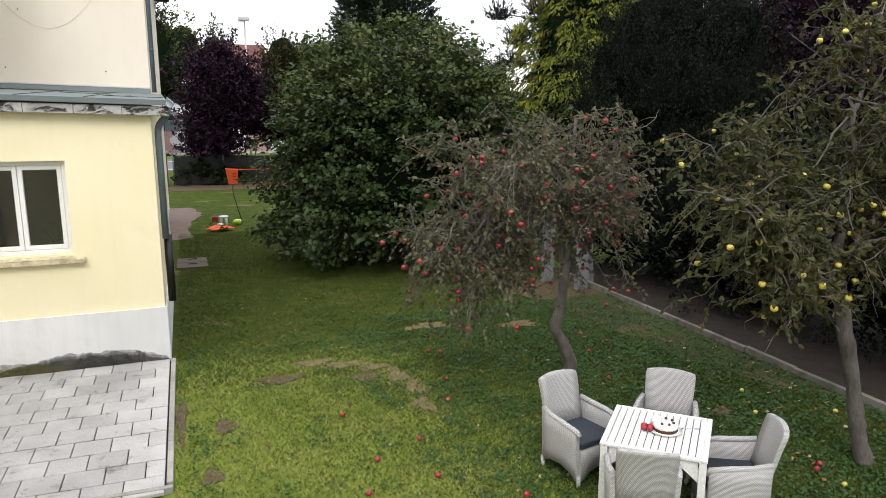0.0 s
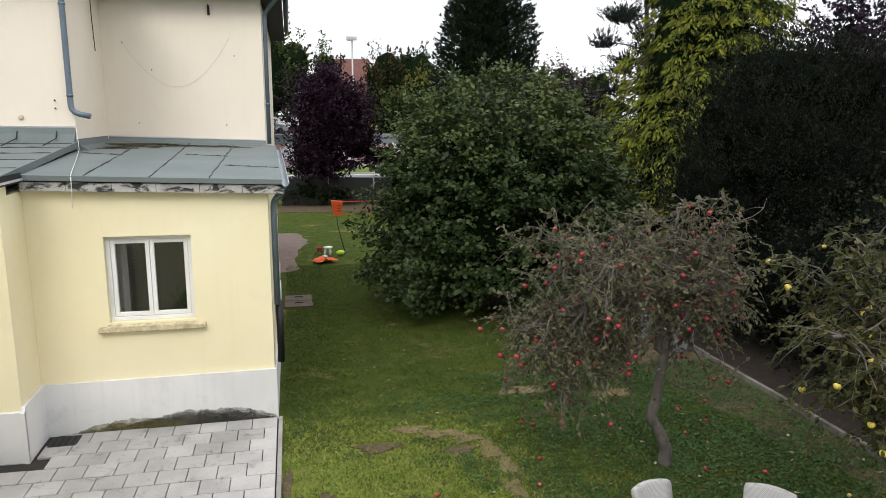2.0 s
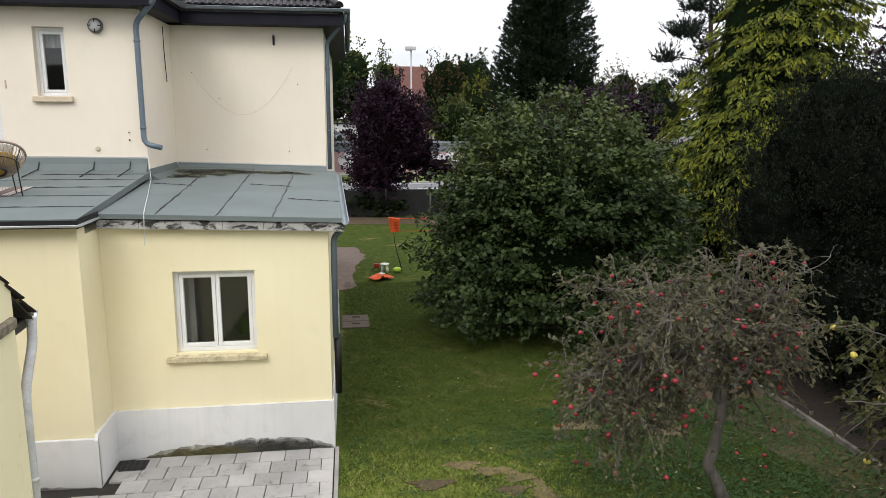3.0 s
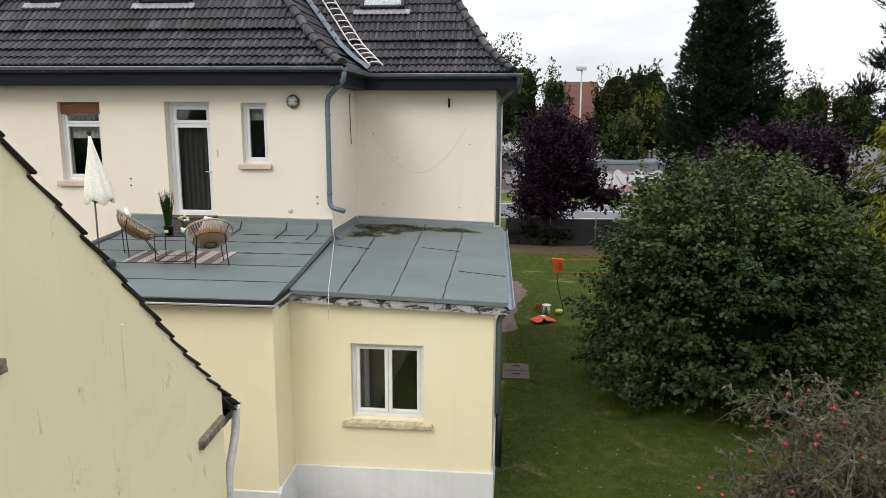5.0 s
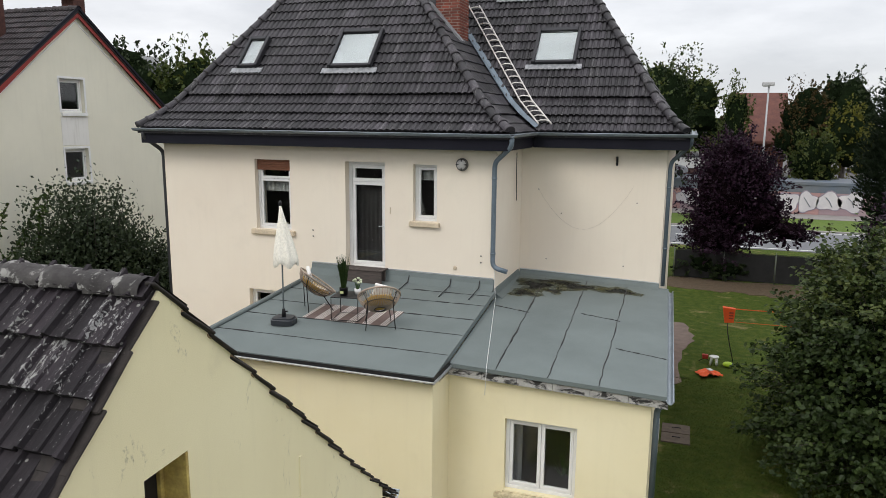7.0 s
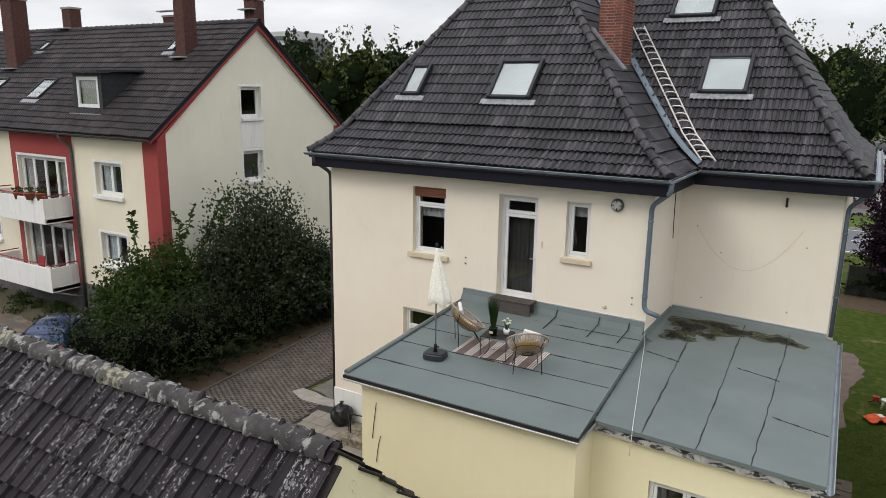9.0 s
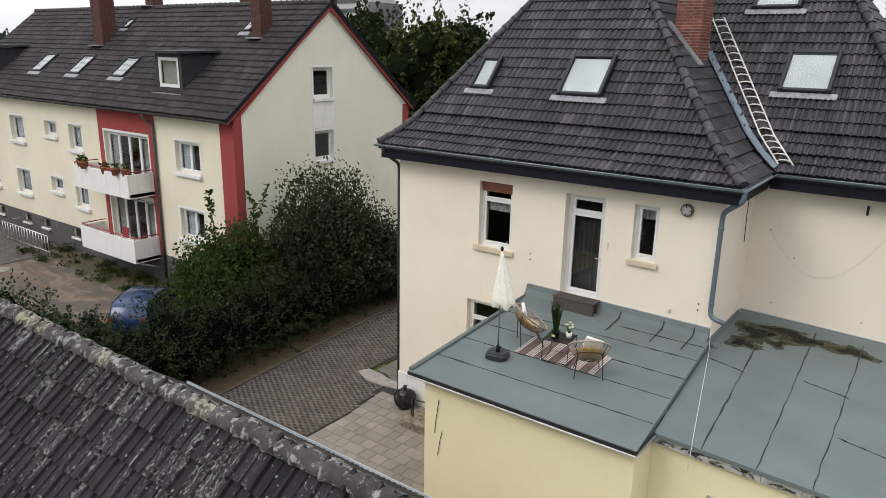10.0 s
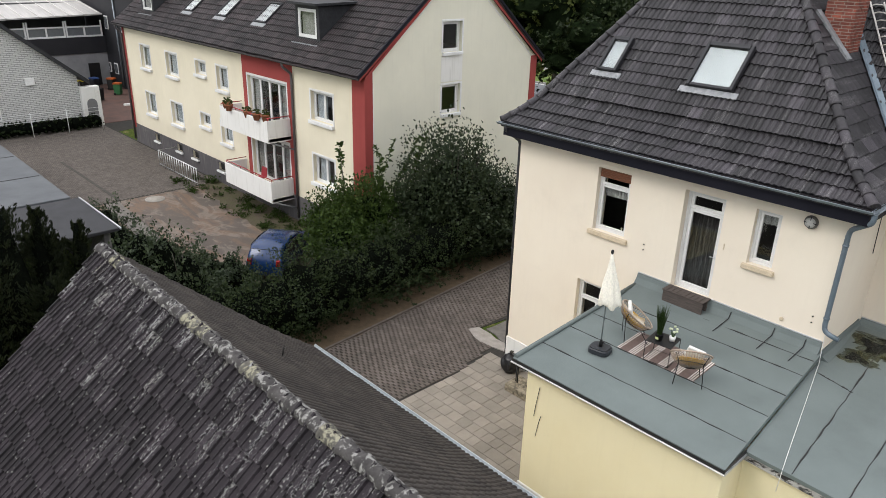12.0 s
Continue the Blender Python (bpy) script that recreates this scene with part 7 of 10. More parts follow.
# ---- trees and shrubs ----
def twig_mesh(name, lines, material, parent, sides=4, label=""):
    """Many tapering branches in one mesh. lines: (points, first radius, last radius)."""
    verts, faces = [], []
    for pts, r0, r1 in lines:
        pts = [Vector(p) for p in pts]
        side, rings = None, []
        for i, p in enumerate(pts):
            d = (pts[min(i + 1, len(pts) - 1)] - pts[max(i - 1, 0)]).normalized()
            if side is None:
                side = d.orthogonal().normalized()
            side = (side - d * side.dot(d)).normalized()
            o = d.cross(side)
            r = r0 + (r1 - r0) * i / (len(pts) - 1)
            rings.append(len(verts))
            for k in range(sides):
                a = 2 * math.pi * k / sides
                verts.append(tuple(p + r * (math.cos(a) * side + math.sin(a) * o)))
        for a, b in zip(rings, rings[1:]):
            for k in range(sides):
                faces.append((a + k, a + (k + 1) % sides, b + (k + 1) % sides, b + k))
    return raw_mesh(name, verts, faces, material, parent, label, smooth=True)


def leaves_at(name, spots, size, material, parent, seed, curl=0.08, wide=0.3, centre=None):
    """Leaves at given spots: (place, direction)."""
    rng = np.random.default_rng(seed)
    pos, d = np.array([s[0] for s in spots]), np.array([s[1] for s in spots])
    n = len(pos)
    axis = d + rng.normal(size=(n, 3)) * 0.7
    axis /= np.linalg.norm(axis, axis=1)[:, None] + 1e-9
    nor = rng.normal(size=(n, 3)) + np.array([0, 0, 1.2])
    if centre:  # layered: faces turn up and outwards
        away = pos - np.array(centre)
        away /= np.linalg.norm(away, axis=1)[:, None] + 1e-9
        nor = rng.normal(size=(n, 3)) * 0.42 + away * 0.75 + np.array([0, 0, 0.75])
    nor -= axis * (nor * axis).sum(1)[:, None]
    nor /= np.linalg.norm(nor, axis=1)[:, None] + 1e-9
    acr = np.cross(nor, axis)
    s = size * (0.55 + 0.8 * rng.random(n))[:, None]
    outline = [(0, 0, 0), (0.35, wide, curl), (0.75, wide * 0.7, curl * 0.6), (1, 0, -curl), (0.75, -wide * 0.7, curl * 0.6), (0.35, -wide, curl)]
    v = np.empty((n, 6, 3))
    for i, (a, c, h) in enumerate(outline):
        v[:, i] = pos + s * (a * axis + c * acr + h * nor)
    base = (np.arange(n) * 6)[:, None]
    f = np.concatenate([base + np.array(q) for q in ((0, 3, 2, 1), (0, 5, 4, 3))]).tolist()
    return raw_mesh(name, v.reshape(-1, 3).tolist(), f, material, parent)


def wander(rng, start, aim, steps, wobble, sag):
    """A crooked branch from start towards aim, sagging on its way."""
    pts, p = [Vector(start)], Vector(start)
    stepv = (Vector(aim) - p) / steps
    for i in range(steps):
        p = p + stepv + Vector((rng.uniform(-1, 1), rng.uniform(-1, 1), rng.uniform(-1, 1))) * wobble - Vector((0, 0, sag * (i / steps) ** 1.5))
        pts.append(p.copy())
    return pts


def orchard_tree(root, seed, trunk, limbs, bark, twig_material, leaf_material, leaf_size, leaf_each, subs, twigs, sag, fruit, fruit_material, fruit_radius, fruit_name, leaf_skip=0.0, reach=1.0):
    rng = random.Random(seed)
    part("trunk", tube(*trunk_rings(trunk, rng)), bark, root)
    big, thin, spots, ends = [], [], [], []
    for a, b, r in limbs:
        limb = wander(rng, a, b, 9, 0.07, 0.012)
        big.append((limb, r, r * 0.35))
        for _ in range(subs):
            s = limb[rng.randint(3, 9)]
            ang, out = rng.uniform(0, 6.283), rng.uniform(0.35, 0.95) * reach
            aim = s + Vector((math.cos(ang) * out, math.sin(ang) * out * 0.9, rng.uniform(-0.85, 0.75) * reach))
            sub = wander(rng, s, aim, 6, 0.035, sag * 0.5)
            big.append((sub, r * 0.26, 0.005))
            for _ in range(twigs):
                q = sub[rng.randint(1, 6)]
                ang, out = rng.uniform(0, 6.283), rng.uniform(0.18, 0.5)
                aim = q + Vector((math.cos(ang) * out, math.sin(ang) * out, rng.uniform(-0.45, 0.25)))
                tw = wander(rng, q, aim, 5, 0.03, sag)
                thin.append((tw, 0.0045, 0.0015))
                ends.append(tw[rng.randint(2, 5)])
                if rng.random() < leaf_skip:
                    continue
                for _ in range(leaf_each):
                    i = rng.randint(1, 5)
                    spots.append((tuple(tw[i].lerp(tw[i - 1], rng.random())), tuple((tw[i] - tw[i - 1]).normalized())))
    twig_mesh("limb", big, bark, root, 6)
    tagged(twig_mesh("twig", thin, twig_material, root, 3), kind="stuff")
    tagged(leaves_at("leaves", spots, leaf_size, leaf_material, root, seed + 1), kind="stuff")
    me = bpy.data.meshes.new(fruit_name)
    fb = bmesh.new()
    bmesh.ops.create_uvsphere(fb, u_segments=10, v_segments=7, radius=fruit_radius)
    for v in fb.verts:
        top = max(0.0, v.co.z / fruit_radius)
        v.co.z -= 0.35 * fruit_radius * top ** 6
        v.co.z *= 0.94
    for f in fb.faces:
        f.smooth = True
    fb.to_mesh(me)
    fb.free()
    me.materials.append(fruit_material)
    rng.shuffle(ends)
    for e in ends[:fruit]:
        ob = new(fruit_name, me)
        ob.parent = root
        s = rng.uniform(0.8, 1.15)
        ob.matrix_local = Matrix.Translation(e - Vector((0, 0, fruit_radius))) @ pose(0, 0, 0, rng.uniform(-30, 30), rng.uniform(-30, 30), 0) @ Matrix.Diagonal((s, s, s, 1))


def trunk_rings(points, rng):
    pts, rad = [], []
    for (x0, y0, z0, r0), (x1, y1, z1, r1) in zip(points, points[1:]):
        for i in range(5):
            t = i / 5
            pts.append((x0 + (x1 - x0) * t + rng.uniform(-0.01, 0.01), y0 + (y1 - y0) * t + rng.uniform(-0.01, 0.01), z0 + (z1 - z0) * t))
            rad.append((r0 + (r1 - r0) * t) * rng.uniform(0.92, 1.12))
    pts.append(points[-1][:3])
    rad.append(points[-1][3])
    return pts, 0.1, 10, True, rad


BARK = surface("grey_bark", (0.14, 0.125, 0.11), (0.06, 0.05, 0.045), scale=7, fine=40, rough=0.95, relief=1.0, depth=0.02, stretch=(1, 1, 0.35))
TWIG = surface("lichened_twig", (0.2, 0.18, 0.155), (0.05, 0.043, 0.037), scale=8, fine=60, rough=0.95)
APPLE_LEAF = leaf_mat("dull_apple_leaf", [(0.035, 0.043, 0.02), (0.065, 0.07, 0.033), (0.11, 0.098, 0.052), (0.2, 0.185, 0.11)], 0.5, 0.25, 0.3)
PEAR_LEAF = leaf_mat("olive_leaf", [(0.019, 0.026, 0.008), (0.038, 0.045, 0.013), (0.07, 0.07, 0.02), (0.1, 0.066, 0.026)], 0.5, 0.28, 0.25)


def fruit_mat(name, a, b):
    m = surface(name, a, b, scale=14, fine=60, rough=0.35, relief=0.02, vary=0.2, spec=0.5)
    return m


apple = thing("apple_tree", "old half-bare apple tree with red apples and drooping twigs", "tree")
orchard_tree(apple, 3, [(5.86, 9.05, -0.05, 0.105), (5.86, 9.05, 0.25, 0.085), (5.74, 9.05, 0.5, 0.08), (5.58, 9.05, 0.78, 0.075), (5.66, 9.05, 1.1, 0.07), (5.74, 9.05, 1.75, 0.065)],
    [((5.74, 9.05, 1.7), (5.3, 8.9, 3.0), 0.06), ((5.4, 9.0, 2.6), (3.6, 8.8, 2.6), 0.05), ((5.74, 9.05, 1.75), (6.35, 9.2, 3.0), 0.055), ((5.6, 9.0, 2.4), (6.0, 9.3, 3.7), 0.04), ((5.5, 9.0, 2.5), (4.4, 8.2, 3.1), 0.04), ((5.6, 9.05, 2.4), (4.9, 10.3, 3.3), 0.04), ((5.7, 9.05, 2.3), (6.2, 8.1, 3.0), 0.04), ((4.6, 8.9, 2.8), (3.9, 9.2, 3.5), 0.03), ((4.6, 8.9, 2.7), (3.7, 8.6, 2.1), 0.03), ((5.2, 8.9, 2.9), (4.9, 8.6, 3.7), 0.03), ((5.1, 8.8, 2.6), (4.4, 8.6, 1.9), 0.03), ((5.9, 9.1, 2.6), (6.45, 9.0, 2.4), 0.03), ((5.8, 9.0, 2.9), (6.3, 8.7, 3.6), 0.03), ((5.2, 8.9, 2.6), (4.3, 9.4, 2.3), 0.03), ((5.9, 9.1, 2.7), (6.6, 9.1, 3.3), 0.03), ((6.0, 9.1, 2.9), (5.6, 9.2, 3.5), 0.03), ((6.1, 9.1, 2.7), (6.65, 9.3, 2.7), 0.03), ((4.6, 8.9, 2.75), (3.5, 9.0, 2.2), 0.03), ((4.4, 8.8, 2.6), (4.1, 8.7, 1.55), 0.03), ((4.9, 8.9, 2.6), (4.7, 8.8, 1.7), 0.03)],
    BARK, TWIG, APPLE_LEAF, 0.06, 12, 12, 10, 0.05, 250, fruit_mat("red_apple", (0.36, 0.022, 0.035), (0.17, 0.014, 0.022)), 0.034, "apple", 0.28, 0.72)
pear = thing("yellow_apple_tree", "old leaning fruit tree hung with yellow apples", "tree")
orchard_tree(pear, 8, [(7.62, 5.69, -0.05, 0.105), (7.52, 5.7, 0.3, 0.085), (7.42, 5.72, 0.7, 0.08), (7.2, 5.72, 1.4, 0.078), (7.02, 5.72, 2.0, 0.075), (6.9, 5.75, 2.5, 0.065)],
    [((6.85, 5.75, 2.4), (5.6, 6.0, 3.0), 0.05), ((6.9, 5.7, 2.3), (6.9, 5.9, 4.0), 0.055), ((6.9, 5.7, 2.2), (8.0, 5.4, 4.3), 0.05), ((6.8, 5.7, 2.6), (5.7, 6.3, 3.2), 0.04), ((6.7, 5.8, 2.6), (5.8, 5.6, 2.5), 0.04), ((6.9, 5.75, 2.3), (7.8, 6.6, 3.3), 0.04), ((6.8, 5.8, 2.8), (6.4, 6.6, 3.8), 0.035), ((7.0, 5.7, 2.2), (8.2, 5.6, 2.7), 0.04), ((6.9, 5.7, 2.2), (7.5, 5.1, 2.9), 0.035), ((7.3, 5.6, 3.4), (8.5, 5.4, 4.6), 0.03), ((7.0, 5.9, 3.6), (7.8, 6.2, 4.8), 0.03), ((6.4, 5.9, 2.8), (6.2, 5.6, 2.3), 0.03), ((7.2, 5.8, 3.2), (8.6, 6.2, 3.8), 0.03)],
    BARK, TWIG, PEAR_LEAF, 0.066, 15, 15, 9, 0.045, 130, fruit_mat("yellow_apple", (0.60, 0.46, 0.08), (0.42, 0.36, 0.07)), 0.032, "apple", 0.05, 0.85)

# windfalls
for kind, count, box_, seed in (("red_apple", 26, (2.2, 7.6, 5.2, 11.0), 4), ("yellow_apple", 10, (5.5, 8.6, 4.5, 8.0), 5)):
    rng = random.Random(seed)
    src = bpy.data.objects["apple"].data if kind == "red_apple" else [o for o in pear.children if o.name.startswith("apple")][0].data
    for _ in range(count):
        ob = new("windfall_apple", src)
        ob.matrix_basis = Matrix.Translation((rng.uniform(box_[0], box_[1]), rng.uniform(box_[2], box_[3]), 0.03)) @ pose(0, 0, 0, rng.uniform(0, 180), rng.uniform(0, 180), 0)
        tagged(ob, "fallen apple lying in the grass", "apple", "windfall apples")


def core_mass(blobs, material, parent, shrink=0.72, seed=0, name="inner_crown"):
    """An added dark mass inside a dense crown: it blocks see-through, shade in its colour."""
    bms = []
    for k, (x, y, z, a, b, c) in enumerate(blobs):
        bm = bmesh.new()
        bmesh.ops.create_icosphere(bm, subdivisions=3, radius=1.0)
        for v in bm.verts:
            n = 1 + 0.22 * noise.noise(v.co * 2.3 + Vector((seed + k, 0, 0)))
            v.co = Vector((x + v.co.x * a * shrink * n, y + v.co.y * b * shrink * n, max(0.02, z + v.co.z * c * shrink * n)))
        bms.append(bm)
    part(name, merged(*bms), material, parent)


def bush(name, label, category, lobes, count, size, material, core, seed, trunk=None, shape="leaf", each=22, inner=0.45, spread=0.12, droop=0.12, rough=0.25, rise=0.35, uneven=0.12, group="", stems=0, shrink=0.66):
    t = thing(name, label, category, group)
    crown("crown", lobes, count, size, material, seed, t, shape, each, inner, spread, droop, rough, rise, uneven=uneven)
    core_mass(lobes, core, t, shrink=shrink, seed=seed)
    if trunk:
        x, y, r, h = trunk
        rng = random.Random(seed)
        part("trunk", tube([(x, y, -0.05), (x + rng.uniform(-0.1, 0.1), y, h * 0.5), (x, y, h)], r, 8, True, [r * 1.2, r, r * 0.6]), BARK, t)
    if stems:
        rng = random.Random(seed + 7)
        x, y, z, a, b, c = lobes[0]
        twig_mesh("stems", [(wander(rng, (x + rng.uniform(-0.4, 0.4), y + rng.uniform(-0.4, 0.4), 0.0), (x + rng.uniform(-a, a) * 0.8, y + rng.uniform(-b, b) * 0.8, z + c * 0.5), 7, 0.08, 0.0), 0.04, 0.012) for _ in range(stems)], BARK, t, 5)
    x, y = lobes[0][0], lobes[0][1]
    return rebase(t, x, y, 0.0)


def conifer(name, label, x, y, profile, branches, each, size, material, core, seed, rise=0.1, droop=0.35, hang=0.5, fan=0.35, inner=0.4, ragged=0.12, shape="frond", tip=None, group="", lean=(0.0, 0.0), category="conifer"):
    """A conifer of branches round one stem. profile: rows of height and radius; each branch carries a flat fan of fronds, and tip is the material of its outermost ones."""
    t = thing(name, label, category, group)
    rng = np.random.default_rng(seed)
    hs, rs = np.array([p[0] for p in profile], float), np.array([p[1] for p in profile], float)
    grid = np.linspace(hs[0], hs[-1], 200)
    share = np.interp(grid, hs, rs) + 0.25
    h = rng.choice(grid, branches, p=share / share.sum()) + rng.uniform(-0.05, 0.05, branches)
    a = rng.uniform(0, 2 * math.pi, branches)
    out_ = np.stack([np.cos(a), np.sin(a), np.zeros(branches)], 1)
    side = np.stack([-np.sin(a), np.cos(a), np.zeros(branches)], 1)
    swell = lumps(np.concatenate([out_[:, :2] * 1.1, h[:, None] * 0.55], 1), seed, pitch=2.0)
    reach = np.interp(h, hs, rs) * (1 + ragged * rng.normal(size=branches).clip(-1.5, 1.8) + 0.1 * swell)
    q = 1 - (1 - inner) * rng.random((branches, each)) ** 1.3
    off = rng.uniform(-1, 1, (branches, each)) * fan * reach[:, None] * (1.15 - q)
    top_ = (h - hs[0]) / (hs[-1] - hs[0])
    axis_xy = np.stack([x + lean[0] * top_, y + lean[1] * top_], 1)
    pos = np.empty((branches, each, 3))
    run = reach[:, None] * q
    for k in range(2):
        pos[..., k] = axis_xy[:, k:k + 1] + out_[:, k:k + 1] * run + side[:, k:k + 1] * off
    pos[..., 2] = h[:, None] + reach[:, None] * (rise * q - droop * q ** 2) + rng.normal(size=q.shape) * 0.05 - np.abs(off) * hang * 0.5
    sign = np.sign(off)[..., None]
    axis = out_[:, None] * 0.8 + side[:, None] * sign * 0.55 + rng.normal(size=pos.shape) * 0.3
    axis[..., 2] += rise * 0.9 - hang * (0.4 + 0.9 * q)
    normal = out_[:, None] * 0.7 + np.array([0, 0, 0.7]) + rng.normal(size=pos.shape) * 0.45
    flat = lambda v: v.reshape(-1, 3)
    pos, axis, normal, q = flat(pos), flat(axis), flat(normal), q.reshape(-1)
    ok = pos[:, 2] > 0.05
    pos, axis, normal, q = pos[ok], axis[ok], normal[ok], q[ok]
    s_ = size * (0.65 + 0.7 * rng.random(len(pos)))
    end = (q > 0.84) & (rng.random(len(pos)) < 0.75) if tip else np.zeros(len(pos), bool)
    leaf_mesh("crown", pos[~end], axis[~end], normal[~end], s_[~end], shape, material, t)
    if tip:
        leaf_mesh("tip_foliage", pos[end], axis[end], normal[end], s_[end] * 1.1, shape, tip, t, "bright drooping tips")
    # added core, coloured dark for the shade between the branches
    rows = [(max(0.02, r * 0.55), z) for z, r in profile]
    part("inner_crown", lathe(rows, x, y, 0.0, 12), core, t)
    part("trunk", tube([(x, y, -0.05), (x, y, hs[0] + 1.0)], 0.2, 8, True, [0.24, 0.18]), BARK, t)
    return rebase(t, x, y, 0.0)


# core colours: the shade inside each crown is put into them
CORE_GREEN = surface("shaded_core", (0.012, 0.02, 0.008), (0.006, 0.009, 0.005), scale=6, fine=20, rough=1.0, relief=1.0, depth=0.1, spec=0.0)
CORE_DARK = surface("deep_shade_core", (0.007, 0.009, 0.006), (0.004, 0.005, 0.004), scale=6, fine=20, rough=1.0, relief=1.0, depth=0.1, spec=0.0)
CORE_PURPLE = surface("shaded_purple_core", (0.014, 0.008, 0.011), (0.008, 0.005, 0.006), scale=6, fine=20, rough=1.0, relief=1.0, depth=0.1, spec=0.0)
HAZEL = leaf_mat("hazel_leaves", [(0.012, 0.022, 0.006), (0.023, 0.040, 0.010), (0.040, 0.063, 0.016), (0.072, 0.095, 0.025)], 0.42, 0.25, 0.26)
PURPLE = leaf_mat("copper_leaves", [(0.0068, 0.003, 0.0068), (0.0136, 0.0051, 0.0119), (0.0255, 0.0085, 0.0204), (0.0467, 0.0204, 0.0425)], 0.45, 0.15)
# near-black needle tones: the shade deep in the foliage is included
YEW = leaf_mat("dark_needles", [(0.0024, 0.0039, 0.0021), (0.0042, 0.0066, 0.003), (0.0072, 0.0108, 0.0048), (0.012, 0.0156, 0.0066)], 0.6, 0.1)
PLUM = leaf_mat("plum_leaves", [(0.012, 0.006, 0.013), (0.021, 0.010, 0.021), (0.034, 0.016, 0.032), (0.06, 0.03, 0.054)], 0.45, 0.18, 0.22)
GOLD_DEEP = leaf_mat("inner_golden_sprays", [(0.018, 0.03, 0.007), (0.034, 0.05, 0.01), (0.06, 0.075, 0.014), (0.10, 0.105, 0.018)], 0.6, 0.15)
THUJA = leaf_mat("green_sprays", [(0.0045, 0.0083, 0.0037), (0.0075, 0.0142, 0.006), (0.0128, 0.0225, 0.0083), (0.0195, 0.0285, 0.0105)], 0.6, 0.1)
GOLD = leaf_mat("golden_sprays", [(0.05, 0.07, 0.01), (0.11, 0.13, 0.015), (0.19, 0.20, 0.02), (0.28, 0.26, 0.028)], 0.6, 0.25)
PINE = leaf_mat("pine_needles", [(0.007, 0.0112, 0.0084), (0.0119, 0.0182, 0.0126), (0.021, 0.028, 0.0196)], 0.6, 0.1)
TREE_GREEN = leaf_mat("street_tree_leaves", [(0.026, 0.044, 0.011), (0.044, 0.066, 0.014), (0.074, 0.09, 0.02), (0.12, 0.105, 0.024)], 0.5, 0.28, 0.25)
TREE_YELLOW = leaf_mat("yellowing_leaves", [(0.06, 0.07, 0.012), (0.12, 0.12, 0.018), (0.20, 0.18, 0.025)], 0.5, 0.25)
TREE_RUST = leaf_mat("rusty_leaves", [(0.0245, 0.0315, 0.0098), (0.056, 0.042, 0.014), (0.098, 0.0385, 0.0175)], 0.5, 0.25)
HEDGE = leaf_mat("hedge_leaves", [(0.0083, 0.0149, 0.0057), (0.0149, 0.0248, 0.0083), (0.0248, 0.0381, 0.0124), (0.0414, 0.0513, 0.0166)], 0.5, 0.2)
ELDER = leaf_mat("elder_leaves", [(0.012, 0.021, 0.010), (0.021, 0.034, 0.014), (0.034, 0.05, 0.02), (0.055, 0.07, 0.03)], 0.45, 0.2, 0.3)
BRIGHT = leaf_mat("light_green_leaves", [(0.016, 0.032, 0.0064), (0.032, 0.056, 0.0096), (0.056, 0.084, 0.0144)], 0.5, 0.25)

YOUNG = leaf_mat("young_hazel_leaves", [(0.036, 0.056, 0.014), (0.066, 0.09, 0.022), (0.11, 0.125, 0.034)], 0.45, 0.28, 0.3)


def shoot_bush(name, label, category, x, y, rx, ry, height, count, each, size, seed):
    """A bush of many arching shoots that fan out of one stool; the tips carry young leaves."""
    t = thing(name, label, category)
    rng = random.Random(seed)
    old, young, stems = [], [], []
    for k in range(count):
        u = rng.random() ** 0.75
        a = rng.uniform(0, 2 * math.pi)
        r = (1 - u ** 2.8) ** 0.45 * min(1.2, max(0.78, rng.gauss(1.0, 0.09)))
        z = 0.35 + (height - 0.35) * u * min(1.12, max(0.86, rng.gauss(0.98, 0.05)))
        lump = 1 + 0.12 * noise.noise(Vector((math.cos(a) * 1.6, math.sin(a) * 1.6, z * 0.5 + seed)))
        end = Vector((x + rx * r * lump * math.cos(a), y + ry * r * lump * math.sin(a), z))
        foot = Vector((x + rng.uniform(-0.5, 0.5), y + rng.uniform(-0.5, 0.5), 0.0))
        knee = foot.lerp(end, 0.5) + Vector((0, 0, 0.35 * z + 0.3)) * (1.0 if u < 0.75 else 0.3)
        pts = [foot.lerp(knee, s_).lerp(knee.lerp(end, s_), s_) for s_ in [q / 9 for q in range(10)]]
        stems.append((pts, 0.018, 0.003))
        for _ in range(each):
            s_ = 1 - 0.5 * rng.random() ** 1.5
            i = min(8, int(s_ * 9))
            p = pts[i].lerp(pts[i + 1], s_ * 9 - i)
            d = (pts[i + 1] - pts[i]).normalized()
            w = 0.34 * (1.12 - s_)  + 0.07
            p = p + Vector((rng.gauss(0, w), rng.gauss(0, w), rng.gauss(0, w * 0.6)))
            d = d + Vector((rng.uniform(-1, 1), rng.uniform(-1, 1), rng.uniform(-0.7, -0.1)))
            if p.z > 0.05:
                (young if s_ > 0.88 and z > height * 0.66 and k % 3 else old).append((tuple(p), tuple(d)))
    twig_mesh("stem", stems, BARK, t, 4)
    tagged(leaves_at("crown", old, size, HAZEL, t, seed + 1, 0.07, 0.4, (x, y, height * 0.3)), kind="stuff")
    tagged(leaves_at("young_crown", young, size * 0.92, YOUNG, t, seed + 2, 0.07, 0.42, (x, y, height * 0.3)), "yellow-green young leaves", kind="stuff")
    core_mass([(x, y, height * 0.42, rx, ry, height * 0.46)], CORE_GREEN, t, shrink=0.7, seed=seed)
    return rebase(t, x, y, 0.0)


